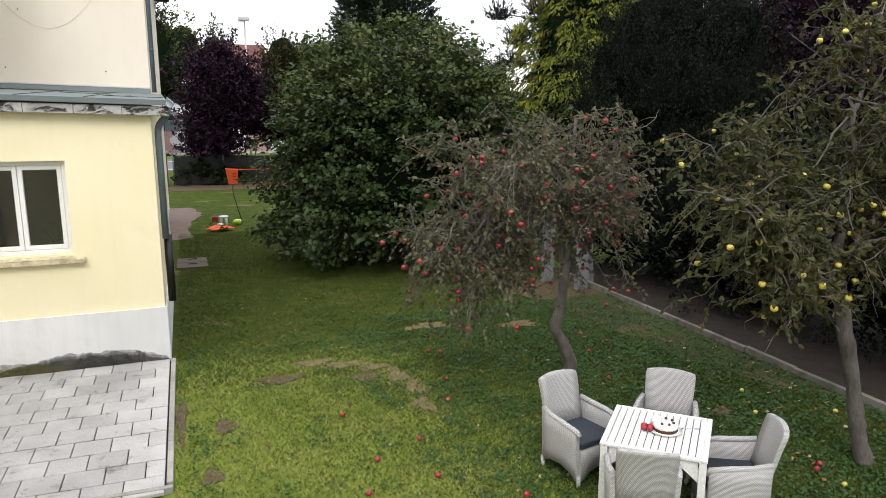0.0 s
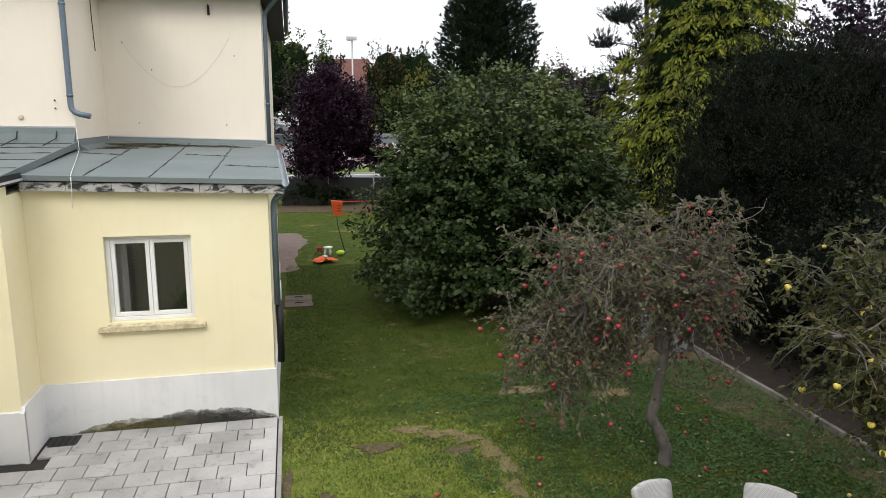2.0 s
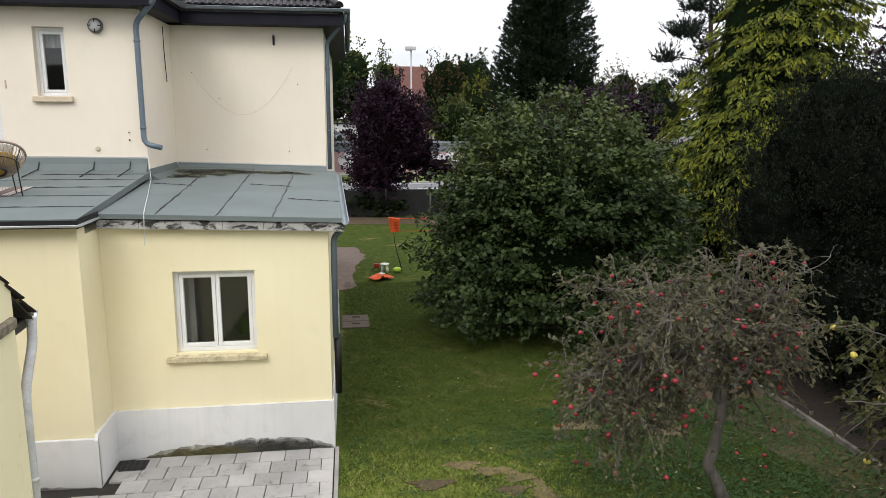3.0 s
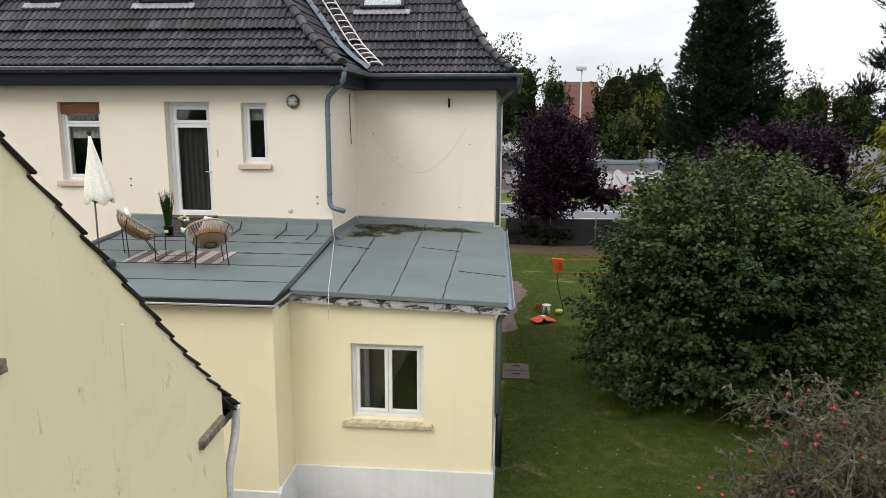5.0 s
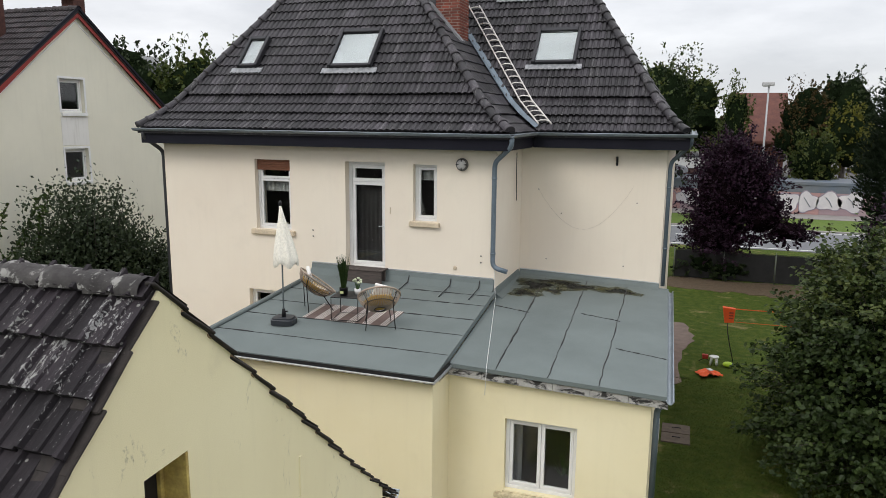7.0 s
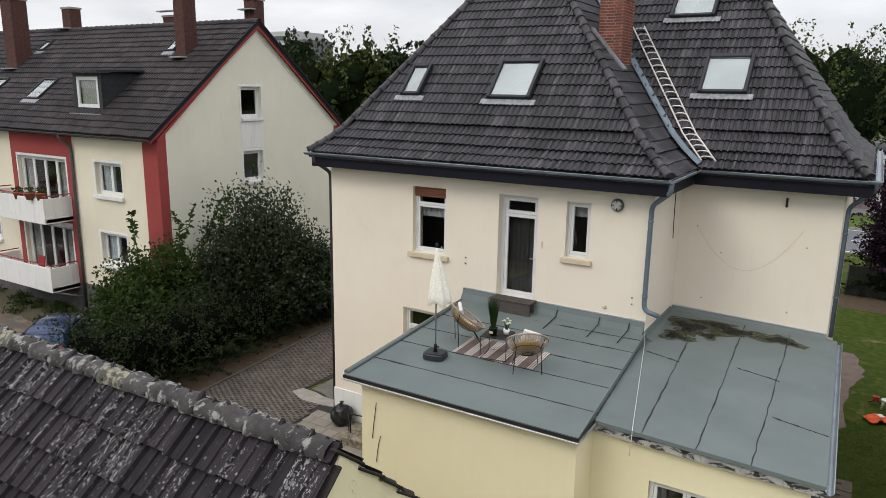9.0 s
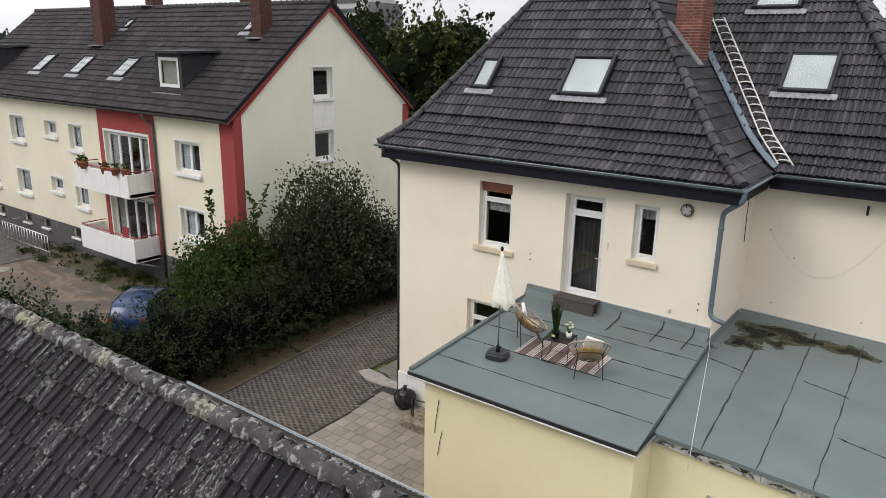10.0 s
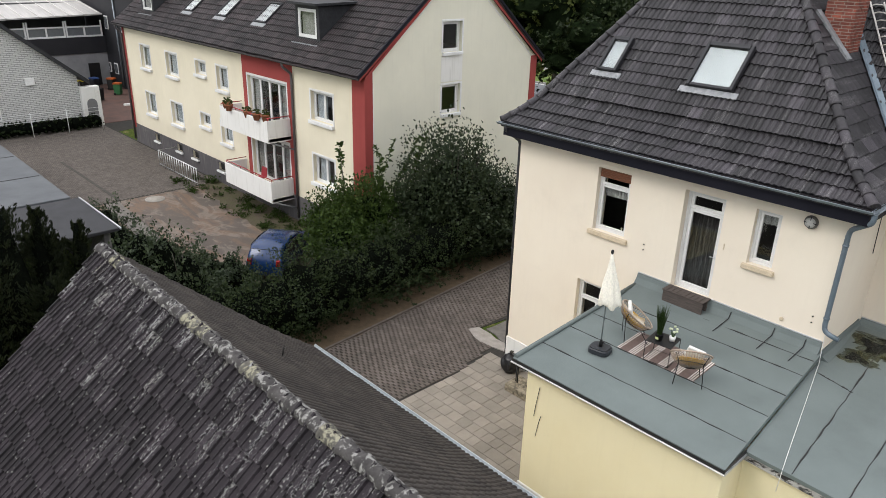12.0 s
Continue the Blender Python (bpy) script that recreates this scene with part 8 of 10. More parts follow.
shoot_bush("hazel_bush", "large dense hazel bush with broad green leaves", "bush", 6.05, 18.5, 3.45, 3.0, 6.15, 760, 92, 0.118, 3)
bush("copper_beech", "dark purple copper beech at the garden's end", "tree", [(2.5, 41.0, 4.6, 2.3, 2.2, 2.8), (2.6, 41.0, 6.2, 1.5, 1.6, 1.9), (3.6, 41.0, 5.4, 1.8, 1.8, 1.9), (2.2, 40.9, 2.4, 2.0, 1.9, 1.7), (4.4, 40.9, 3.4, 1.5, 1.5, 1.4), (5.8, 40.9, 2.7, 1.35, 1.2, 0.7)], 34000, 0.14, PURPLE, CORE_PURPLE, 4, trunk=(2.9, 41.0, 0.18, 4.0), rough=0.32, spread=0.1, rise=0.55, shrink=0.6)
bush("green_shrub", "low green shrub beneath the copper beech", "bush", [(1.6, 40.4, 0.8, 1.3, 0.8, 0.9), (2.9, 40.3, 0.6, 1.2, 0.8, 0.7)], 3600, 0.15, HEDGE, CORE_GREEN, 5)
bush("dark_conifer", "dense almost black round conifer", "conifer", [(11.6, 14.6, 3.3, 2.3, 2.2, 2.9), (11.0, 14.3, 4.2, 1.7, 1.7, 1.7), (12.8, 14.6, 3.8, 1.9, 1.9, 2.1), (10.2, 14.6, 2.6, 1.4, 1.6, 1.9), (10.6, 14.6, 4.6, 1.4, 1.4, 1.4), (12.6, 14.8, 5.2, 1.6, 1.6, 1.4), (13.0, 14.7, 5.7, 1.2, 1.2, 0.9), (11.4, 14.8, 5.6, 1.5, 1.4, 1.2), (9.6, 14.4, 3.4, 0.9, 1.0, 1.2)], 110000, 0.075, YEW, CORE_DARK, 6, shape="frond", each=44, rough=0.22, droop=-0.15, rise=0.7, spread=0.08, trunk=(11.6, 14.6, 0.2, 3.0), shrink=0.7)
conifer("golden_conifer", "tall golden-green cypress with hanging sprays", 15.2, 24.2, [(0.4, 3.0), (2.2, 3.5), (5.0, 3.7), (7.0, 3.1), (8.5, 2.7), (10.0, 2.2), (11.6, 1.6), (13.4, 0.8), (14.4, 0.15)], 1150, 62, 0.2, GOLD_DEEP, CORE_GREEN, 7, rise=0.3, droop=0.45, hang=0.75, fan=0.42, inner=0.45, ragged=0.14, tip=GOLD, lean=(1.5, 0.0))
conifer("tall_conifer", "tall dark green columnar conifer", 11.55, 40.0, [(0.3, 2.6), (3.0, 2.95), (6.5, 2.85), (9.5, 2.5), (12.0, 1.8), (14.2, 0.9), (15.6, 0.15)], 3000, 22, 0.2, THUJA, CORE_DARK, 8, rise=0.7, droop=0.2, hang=-0.1, fan=0.34, inner=0.55, ragged=0.06)
bush("purple_plum_tree", "spreading purple-leaved plum tree", "tree", [(11.5, 33.0, 3.8, 2.9, 2.8, 2.7), (9.5, 32.8, 3.8, 1.9, 2.0, 1.9), (13.6, 33.2, 4.8, 2.2, 2.2, 2.1), (11.4, 33.0, 5.6, 1.8, 1.8, 1.6)], 22000, 0.15, PLUM, CORE_PURPLE, 9, rough=0.34, rise=0.6, trunk=(11.5, 33.0, 0.2, 3.5))
bush("purple_plum_tree", "purple-leaved plum tree behind the hedge", "tree", [(16.6, 14.4, 4.6, 2.4, 2.2, 2.4), (15.0, 14.2, 4.3, 1.3, 1.3, 1.4), (17.2, 14.5, 6.3, 1.7, 1.7, 1.6), (15.4, 14.4, 6.3, 1.6, 1.5, 1.7), (14.5, 14.5, 5.3, 1.1, 1.1, 1.3)], 36000, 0.12, PLUM, CORE_PURPLE, 10, rough=0.3, rise=0.5, trunk=(16.6, 14.4, 0.2, 4.0), shrink=0.75)
bush("purple_plum_tree", "airy red-purple plum tree behind the cypress", "tree", [(18.6, 21.0, 7.4, 1.7, 1.6, 1.6), (17.6, 21.0, 6.0, 1.3, 1.3, 1.2), (19.6, 21.2, 6.2, 1.4, 1.3, 1.4), (18.9, 21.0, 9.0, 1.0, 1.0, 1.2)], 9000, 0.14, PLUM, CORE_PURPLE, 12, rough=0.4, rise=0.7, uneven=0.25, trunk=(18.6, 21.0, 0.16, 6.5), shrink=0.3)
conifer("blue_spruce", "small blue-green spruce among the purple leaves", 9.6, 36.0, [(0.3, 1.7), (2.5, 1.3), (4.4, 0.8), (6.0, 0.1)], 160, 44, 0.17, PINE, CORE_DARK, 11, rise=0.1, droop=0.2, hang=0.2)
bush("blue_spruce", "low spreading grey-green spruce", "conifer", [(15.0, 29.0, 3.4, 2.2, 2.0, 1.2), (13.4, 28.6, 3.8, 1.4, 1.4, 0.8), (15.2, 29.2, 1.6, 2.2, 2.0, 1.5)], 13000, 0.15, PINE, CORE_DARK, 18, shape="frond", rise=0.3, droop=0.1)
# black pine: flat tiers on a bare trunk
pine = thing("black_pine", "open black pine with tiered branches", "conifer")
part("trunk", tube([(17.2, 31, 0), (17.0, 31, 5), (16.6, 31, 9), (16.4, 31, 12)], 0.2, 8, True, [0.26, 0.2, 0.12, 0.04]), BARK, pine)
rng = random.Random(12)
tiers, limbs_p = [], []
for k in range(24):
    h_ = 5.8 + k * 0.26
    a = k * 2.4
    r = rng.uniform(1.3, 3.0) * (1.1 - (h_ - 5.8) / 9.0)
    tiers.append((16.8 + math.cos(a) * r, 31 + math.sin(a) * r, h_ + 0.25, rng.uniform(0.65, 1.1), rng.uniform(0.65, 1.1), rng.uniform(0.22, 0.38)))
    limbs_p.append(([(16.8, 31, h_ - 0.3), (16.8 + math.cos(a) * r * 0.5, 31 + math.sin(a) * r * 0.5, h_), (16.8 + math.cos(a) * r, 31 + math.sin(a) * r, h_ + 0.15)], 0.05, 0.02))
twig_mesh("limb", limbs_p, BARK, pine, 5)
crown("crown", tiers, 24000, 0.2, PINE, 13, pine, "needle", each=16, inner=0.1, droop=-0.3, rough=0.4, rise=0.6)
rebase(pine, 17, 31, 0)
# hedge behind the kerb
hedge_blobs = [(10.6 + 0.15 * (k % 2), 2.2 + 1.3 * k, 1.5 + 0.12 * ((k * 7) % 3), 1.25, 1.1, 1.6 + 0.15 * ((k * 5) % 4)) for k in range(11)]
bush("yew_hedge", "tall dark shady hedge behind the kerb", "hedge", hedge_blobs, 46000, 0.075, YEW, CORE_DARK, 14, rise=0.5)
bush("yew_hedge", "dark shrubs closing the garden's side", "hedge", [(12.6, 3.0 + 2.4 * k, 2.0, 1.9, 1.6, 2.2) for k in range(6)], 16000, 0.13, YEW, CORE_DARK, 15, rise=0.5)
for k, (px_, py_, ph, lean) in enumerate(((8.75, 13.6, 1.35, 2), (9.15, 14.0, 1.0, -4), (8.4, 14.5, 1.5, 1))):
    post = thing("old_post", "weathered grey concrete post at the hedge", "post", "old posts")
    part("shaft", moved(soft_box(-0.16, 0.16, -0.06, 0.06, -0.1, ph, 0.02), pose(0, 0, 0, 0, lean, 12)), surface("grey_post_%s" % "abc"[k], (0.20, 0.20, 0.21), (0.12, 0.12, 0.125), scale=5, fine=30, rough=0.95, relief=0.8, depth=0.01), post)
    post.location = (px_, py_, 0)

# hedge and shrubs beside the drive
hb = [(-18.3 - 0.098 * max(0, y - 10), y, 1.25, 1.35, 1.0, 1.35 + 0.2 * math.sin(y * 1.7) + (0.3 if y < 10.5 else 0.35 if y < 13.6 else 0)) for y in [8.4 + 1.15 * k for k in range(14)]]
bush("privet_hedge", "dark unclipped hedge between drive and yard", "hedge", hb, 76000, 0.085, HEDGE, CORE_DARK, 21, each=26, rough=0.42, rise=0.7, uneven=0.2, spread=0.1)
bush("elder_shrub", "tall dark green shrub before the gable wall", "shrub", [(-19.9, 20.4, 3.4, 1.6, 1.7, 3.0), (-19.3, 21.5, 2.6, 1.5, 1.6, 2.2), (-20.4, 19.0, 2.8, 1.3, 1.4, 2.0), (-18.9, 22.8, 1.9, 1.2, 1.4, 2.0)], 44000, 0.125, ELDER, CORE_DARK, 22, each=34, inner=0.2, rough=0.32, rise=0.8, uneven=0.2, spread=0.17, stems=8, shrink=0.4)
bush("maple_shrub", "light green shrub at the yard's edge", "shrub", [(-22.2, 16.0, 2.0, 1.5, 1.3, 1.7), (-21.3, 16.9, 2.4, 1.2, 1.2, 1.8), (-20.9, 15.2, 1.8, 1.4, 1.3, 1.4)], 22000, 0.13, BRIGHT, CORE_GREEN, 23, inner=0.2, rough=0.24, rise=0.7, uneven=0.12, spread=0.16, shrink=0.45)
shoot = thing("long_shoots", "long leafy shoots standing out of the shrub", "shoots")
rng = random.Random(24)
sl_, sp_ = [], []
for a, b in (((-22.4, 16.4, 3.0), (-23.6, 17.0, 5.0)), ((-21.3, 17.2, 3.2), (-21.4, 18.3, 5.3)), ((-20.8, 17.8, 3.2), (-20.4, 18.8, 5.6)), ((-21.0, 17.5, 3.0), (-21.9, 17.9, 4.9)), ((-20.5, 18.4, 3.6), (-19.9, 18.6, 5.9))):
    ln = wander(rng, a, b, 12, 0.05, 0.0)
    sl_.append((ln, 0.02, 0.006))
    for i in range(1, 13):
        for _ in range(7):
            sp_.append((tuple(ln[i].lerp(ln[i - 1], rng.random())), (rng.uniform(-1, 1), rng.uniform(-1, 1), 0.2)))
twig_mesh("stems", sl_, BARK, shoot, 5)
leaves_at("leaves", sp_, 0.19, BRIGHT, shoot, 25)
rebase(shoot, -21.5, 17.2, 0)
bush("low_shrub", "low dark shrubs behind the outbuilding", "shrub", [(-21.0 - 1.5 * k, 9.3 + 0.25 * math.sin(k * 2), 0.9 + 0.25 * math.sin(k * 1.3), 1.2, 1.0, 1.1 + 0.3 * math.sin(k * 2.1)) for k in range(7)], 20000, 0.11, ELDER, CORE_DARK, 26, rough=0.5, rise=0.7, uneven=0.25)
JUNIPER = leaf_mat("juniper_needles", [(0.006, 0.009, 0.004), (0.011, 0.016, 0.006), (0.022, 0.026, 0.009)], 0.6, 0.1)
for k, (jx, jy, jh, jr) in enumerate(((-18.0, 3.3, 6.6, 1.1), (-18.4, 4.2, 6.2, 0.75), (-18.2, 5.05, 5.7, 0.7), (-17.4, 2.2, 6.4, 1.3), (-20.0, 4.7, 5.0, 1.0), (-17.0, 3.9, 4.8, 1.1))):
    conifer("juniper", "dark upright juniper beside the outbuilding", jx, jy, [(0.2, jr * 0.9), (jh * 0.4, jr), (jh * 0.7, jr * 0.75), (jh * 0.9, jr * 0.4), (jh, 0.08)], 230, 40, 0.11, JUNIPER, CORE_DARK, 30 + k, rise=0.9, droop=0.1, hang=-0.5, fan=0.35, inner=0.4, ragged=0.22, group="junipers")
bush("elder_shrub", "tangled dark shrub behind the outbuilding's gable", "shrub", [(-20.5, 8.0, 2.3, 0.9, 0.9, 2.1), (-20.6, 7.3, 2.6, 0.6, 0.6, 1.9), (-20.4, 8.7, 1.9, 0.8, 0.8, 1.6)], 9000, 0.11, ELDER, CORE_DARK, 39, rough=0.5, rise=0.7, uneven=0.2, stems=6)


# trees beyond
def far_tree(x, y, h, r, material, seed, name="street_tree", label="green street tree with turning leaves", count=7000):
    rng = random.Random(seed)
    lobes = [(x, y, h * 0.57, r * 0.8, r * 0.8, h * 0.39)] + [(x + rng.uniform(-r, r) * 0.6, y + rng.uniform(-r, r) * 0.5, h * rng.uniform(0.4, 0.82), r * rng.uniform(0.4, 0.6), r * 0.45, h * rng.uniform(0.12, 0.19)) for _ in range(6)]
    bush(name, label, "tree", lobes, count, max(0.24, r * 0.075), material, CORE_GREEN, seed, trunk=(x, y, 0.2, h * 0.5), rough=0.34, rise=0.4, uneven=0.14, spread=0.08, group="trees beyond the street", shrink=0.66)


weeds = thing("weeds", "straggling weeds along the apartment house's foot", "weeds", kind="stuff")
wr = random.Random(77)
crown("weed_leaves", [(wr.uniform(-38.0, -23.8), wr.uniform(15.6, 17.5), 0.08, wr.uniform(0.25, 0.6), wr.uniform(0.2, 0.4), wr.uniform(0.1, 0.38)) for _ in range(60)], 16000, 0.075, BRIGHT, 78, weeds, each=12, inner=0.1)
rebase(weeds, -31, 16.8, 0)
far_tree(-1.2, 84, 16, 4.6, TREE_GREEN, 50)
far_tree(-4.6, 60, 15.5, 3.6, TREE_GREEN, 60)
far_tree(-1.6, 70, 15, 3.2, HEDGE, 61)
far_tree(4.5, 78, 13.2, 2.0, TREE_GREEN, 51)
far_tree(10.9, 82, 13.4, 2.5, TREE_RUST, 52, label="young street tree with rusty red top")
far_tree(16.8, 90, 11.2, 3.5, TREE_YELLOW, 53, label="rounded tree with yellow-green leaves")
far_tree(11.5, 76, 8.5, 2.4, TREE_GREEN, 54)
far_tree(20.5, 112, 17.0, 5.2, HEDGE, 55, label="dark rounded oak behind the street")
far_tree(20.0, 92, 8.5, 3.0, HEDGE, 56)
far_tree(34, 86, 13, 3.0, TREE_RUST, 57, label="street tree with rusty leaves")
far_tree(40, 90, 12, 3.2, TREE_GREEN, 58)
far_tree(29, 80, 11, 2.6, TREE_GREEN, 59)
for k in range(30):
    a = radians(-66 + k * 4.6)
    d = 118 + 28 * ((k * 7) % 5) / 5
    far_tree(d * math.sin(-a), d * math.cos(a), (8.5 if abs(a) < 0.45 and a < 0.02 else 12.0) + 2.5 * ((k * 3) % 4) / 4, 6.0, (TREE_GREEN, HEDGE, TREE_RUST, TREE_GREEN)[k % 4], 100 + k, "far_tree", "distant leafy broadleaf tree on the horizon", 2600)
for k, (x, y, h_, r, mt) in enumerate(((-27, 62, 13.5, 4.2, TREE_RUST), (-34, 66, 12.5, 4.4, TREE_GREEN), (-20, 58, 13.5, 4.2, TREE_GREEN), (-42, 60, 12, 5, HEDGE), (-31, 48, 13.6, 4.6, HEDGE), (-26, 46, 13.4, 4.6, HEDGE), (-37, 50, 13.2, 4.8, HEDGE), (-21, 46, 13.6, 4.4, HEDGE), (-16, 45, 12.2, 4.0, HEDGE), (-29, 43, 9.5, 4.2, HEDGE), (-22, 42, 9.0, 4.0, HEDGE), (-45, 48, 15.0, 5.0, HEDGE), (-40, 45, 14.6, 4.6, HEDGE), (-35, 46, 14.8, 4.4, TREE_GREEN), (-14, 60, 12, 4.0, TREE_GREEN), (-9, 62, 12.5, 4.0, TREE_GREEN))):
    far_tree(x, y, h_, r, mt, 200 + k, "park_tree", "leafy tree behind the houses")
bush("low_shrub", "low dark shrub at the muddy yard's edge", "shrub", [(-21.9 - 0.75 * k, 11.3 - 0.16 * k + 0.2 * math.sin(k * 2), 0.75, 0.85, 0.7, 0.85 + 0.2 * math.sin(k * 1.7)) for k in range(4)], 12000, 0.1, ELDER, CORE_DARK, 41, rough=0.4, rise=0.7, uneven=0.2, spread=0.1)
# ---- garden table and wicker chairs ----
def weave_mat(name, light, dark):
    m, n, l, p = graph(name)
    c = n.new("ShaderNodeTexCoord")
    mp = node(n, "ShaderNodeMapping", Scale=(1, 1, 1))
    l.new(c.outputs["Object"], mp.inputs["Vector"])
    w1 = node(n, "ShaderNodeTexWave", Scale=26.0, Distortion=0.4)
    w2 = node(n, "ShaderNodeTexWave", Scale=34.0, Distortion=0.4)
    w1.bands_direction, w2.bands_direction = "Z", "DIAGONAL"
    l.new(mp.outputs["Vector"], w1.inputs["Vector"])
    l.new(mp.outputs["Vector"], w2.inputs["Vector"])
    mul = n.new("ShaderNodeMath")
    mul.operation = "MULTIPLY"
    l.new(w1.outputs["Fac"], mul.inputs[0])
    l.new(w2.outputs["Fac"], mul.inputs[1])
    r = ramp(n, [(0.02, dark), (0.35, light)])
    l.new(mul.outputs[0], r.inputs["Fac"])
    l.new(r.outputs["Color"], p.inputs["Base Color"])
    p.inputs["Roughness"].default_value = 0.6
    bump(n, l, mul.outputs[0], 0.6, 0.006, p)
    return m


WICKER = weave_mat("grey_white_wicker", (0.46, 0.45, 0.44), (0.27, 0.265, 0.26))
CUSHION = surface("dark_blue_cushion", (0.03, 0.036, 0.05), (0.02, 0.024, 0.034), scale=5, fine=90, rough=0.8)
TABLE_WHITE = surface("white_painted_slats", (0.70, 0.69, 0.67), (0.62, 0.61, 0.59), scale=4, fine=50, rough=0.5, relief=0.1)


def panel(rows, thick, out):
    """A curved panel: rows of points, given a thickness along out."""
    bm = bmesh.new()
    o = Vector(out) * thick
    a = [[bm.verts.new(p) for p in r] for r in rows]
    b = [[bm.verts.new(Vector(p) + o) for p in r] for r in rows]
    nr, nc_ = len(rows), len(rows[0])
    for i in range(nr - 1):
        for j in range(nc_ - 1):
            bm.faces.new((a[i][j], a[i][j + 1], a[i + 1][j + 1], a[i + 1][j])).smooth = True
            bm.faces.new((b[i][j], b[i + 1][j], b[i + 1][j + 1], b[i][j + 1])).smooth = True
    for j in range(nc_ - 1):
        bm.faces.new((a[0][j + 1], a[0][j], b[0][j], b[0][j + 1]))
        bm.faces.new((a[-1][j], a[-1][j + 1], b[-1][j + 1], b[-1][j]))
    for i in range(nr - 1):
        bm.faces.new((a[i][0], a[i + 1][0], b[i + 1][0], b[i][0]))
        bm.faces.new((a[i + 1][-1], a[i][-1], b[i][-1], b[i + 1][-1]))
    bmesh.ops.recalc_face_normals(bm, faces=bm.faces[:])
    return bm


def wicker_chair():
    """A high-backed wicker armchair that faces +y; its base is the origin."""
    c = thing("wicker_chair", "grey-white wicker armchair with a dark blue cushion", "chair", "chairs round the garden table")
    back = []
    for z, y, w in ((0.36, -0.24, 0.25), (0.6, -0.29, 0.25), (0.8, -0.335, 0.26), (0.92, -0.37, 0.265), (0.955, -0.382, 0.255)):
        back.append([(w * s, y - 0.05 * (1 - s * s) + 0.04, z + (0.02 * (1 - s * s) if z > 0.9 else 0)) for s in (-1, -0.6, -0.2, 0.2, 0.6, 1)])
    part("backrest", panel(back, 0.045, (0, -1, 0)), WICKER, c)
    for sx in (-1, 1):
        rows = []
        for y, zt, zb, xo in ((-0.27, 0.67, 0.06, 0.255), (-0.12, 0.64, 0.15, 0.285), (0.05, 0.625, 0.17, 0.295), (0.2, 0.615, 0.13, 0.29), (0.28, 0.59, 0.05, 0.28)):
            rows.append([(sx * (xo - 0.02 * (1 - k)), y, zb + (zt - zb) * k) for k in (0, 0.3, 0.7, 1)])
        part("armrest", panel(rows, 0.045, (sx, 0, 0)), WICKER, c)
        part("arm_cap", tube([(sx * 0.275, -0.27, 0.675), (sx * 0.305, -0.1, 0.645), (sx * 0.315, 0.1, 0.63), (sx * 0.305, 0.27, 0.6), (sx * 0.3, 0.3, 0.56)], 0.03, 8), WICKER, c)
    front = [[(0.27 * s, 0.27, zb) for s in (-1, -0.5, 0, 0.5, 1)] for zb in (0.38, 0.3)] + [[(0.27 * s, 0.275, 0.17 - 0.12 * abs(s) ** 2) for s in (-1, -0.5, 0, 0.5, 1)]]
    part("front_apron", panel(front, 0.035, (0, 1, 0)), WICKER, c)
    rear = [[(0.25 * s, -0.25, zb) for s in (-1, -0.5, 0, 0.5, 1)] for zb in (0.38, 0.3)] + [[(0.26 * s, -0.26, 0.17 - 0.12 * abs(s) ** 2) for s in (-1, -0.5, 0, 0.5, 1)]]
    part("rear_apron", panel(rear, 0.035, (0, -1, 0)), WICKER, c)
    part("seat", soft_box(-0.265, 0.265, -0.26, 0.27, 0.34, 0.39, 0.01), WICKER, c)
    part("cushion", soft_box(-0.25, 0.25, -0.23, 0.285, 0.392, 0.46, 0.025, 3), CUSHION, c, "dark blue seat cushion")
    for sx in (-0.27, 0.27):
        for sy in (-0.26, 0.28):
            part("foot", lathe([(0.02, -0.012), (0.024, 0.02), (0.028, 0.12)], sx, sy, 0, 10), WICKER, c)
    return c


chair0 = wicker_chair()
spots = []
for cx_, cy_, fx_, fy_ in ((4.56, 6.63, 0.24, -0.97), (5.45, 6.36, -0.69, -0.73), (5.45, 5.34, -0.87, 0.49), (4.50, 5.43, 0.52, 0.86)):
    spots.append((cx_, cy_, math.degrees(math.atan2(-fx_, fy_))))
chair0.matrix_basis = pose(spots[0][0], spots[0][1], 0.012, 0, 0, spots[0][2])
for x, y, a in spots[1:]:
    copy_thing(chair0, pose(x, y, 0.012, 0, 0, a))

table = thing("garden_table", "white painted slatted garden table", "table")
W2 = 0.48
for k in range(13):
    part("slat", soft_box(-W2 + 0.062 + 0.0661 * k, -W2 + 0.1205 + 0.0661 * k, -W2 + 0.05, W2 - 0.05, 0.716, 0.738, 0.004), TABLE_WHITE, table)
part("rim", merged(soft_box(-W2, -W2 + 0.052, -W2, W2, 0.71, 0.742, 0.006), soft_box(W2 - 0.052, W2, -W2, W2, 0.71, 0.742, 0.006), soft_box(-W2 + 0.052, W2 - 0.052, -W2, -W2 + 0.048, 0.71, 0.742, 0.006), soft_box(-W2 + 0.052, W2 - 0.052, W2 - 0.048, W2, 0.71, 0.742, 0.006)), TABLE_WHITE, table)
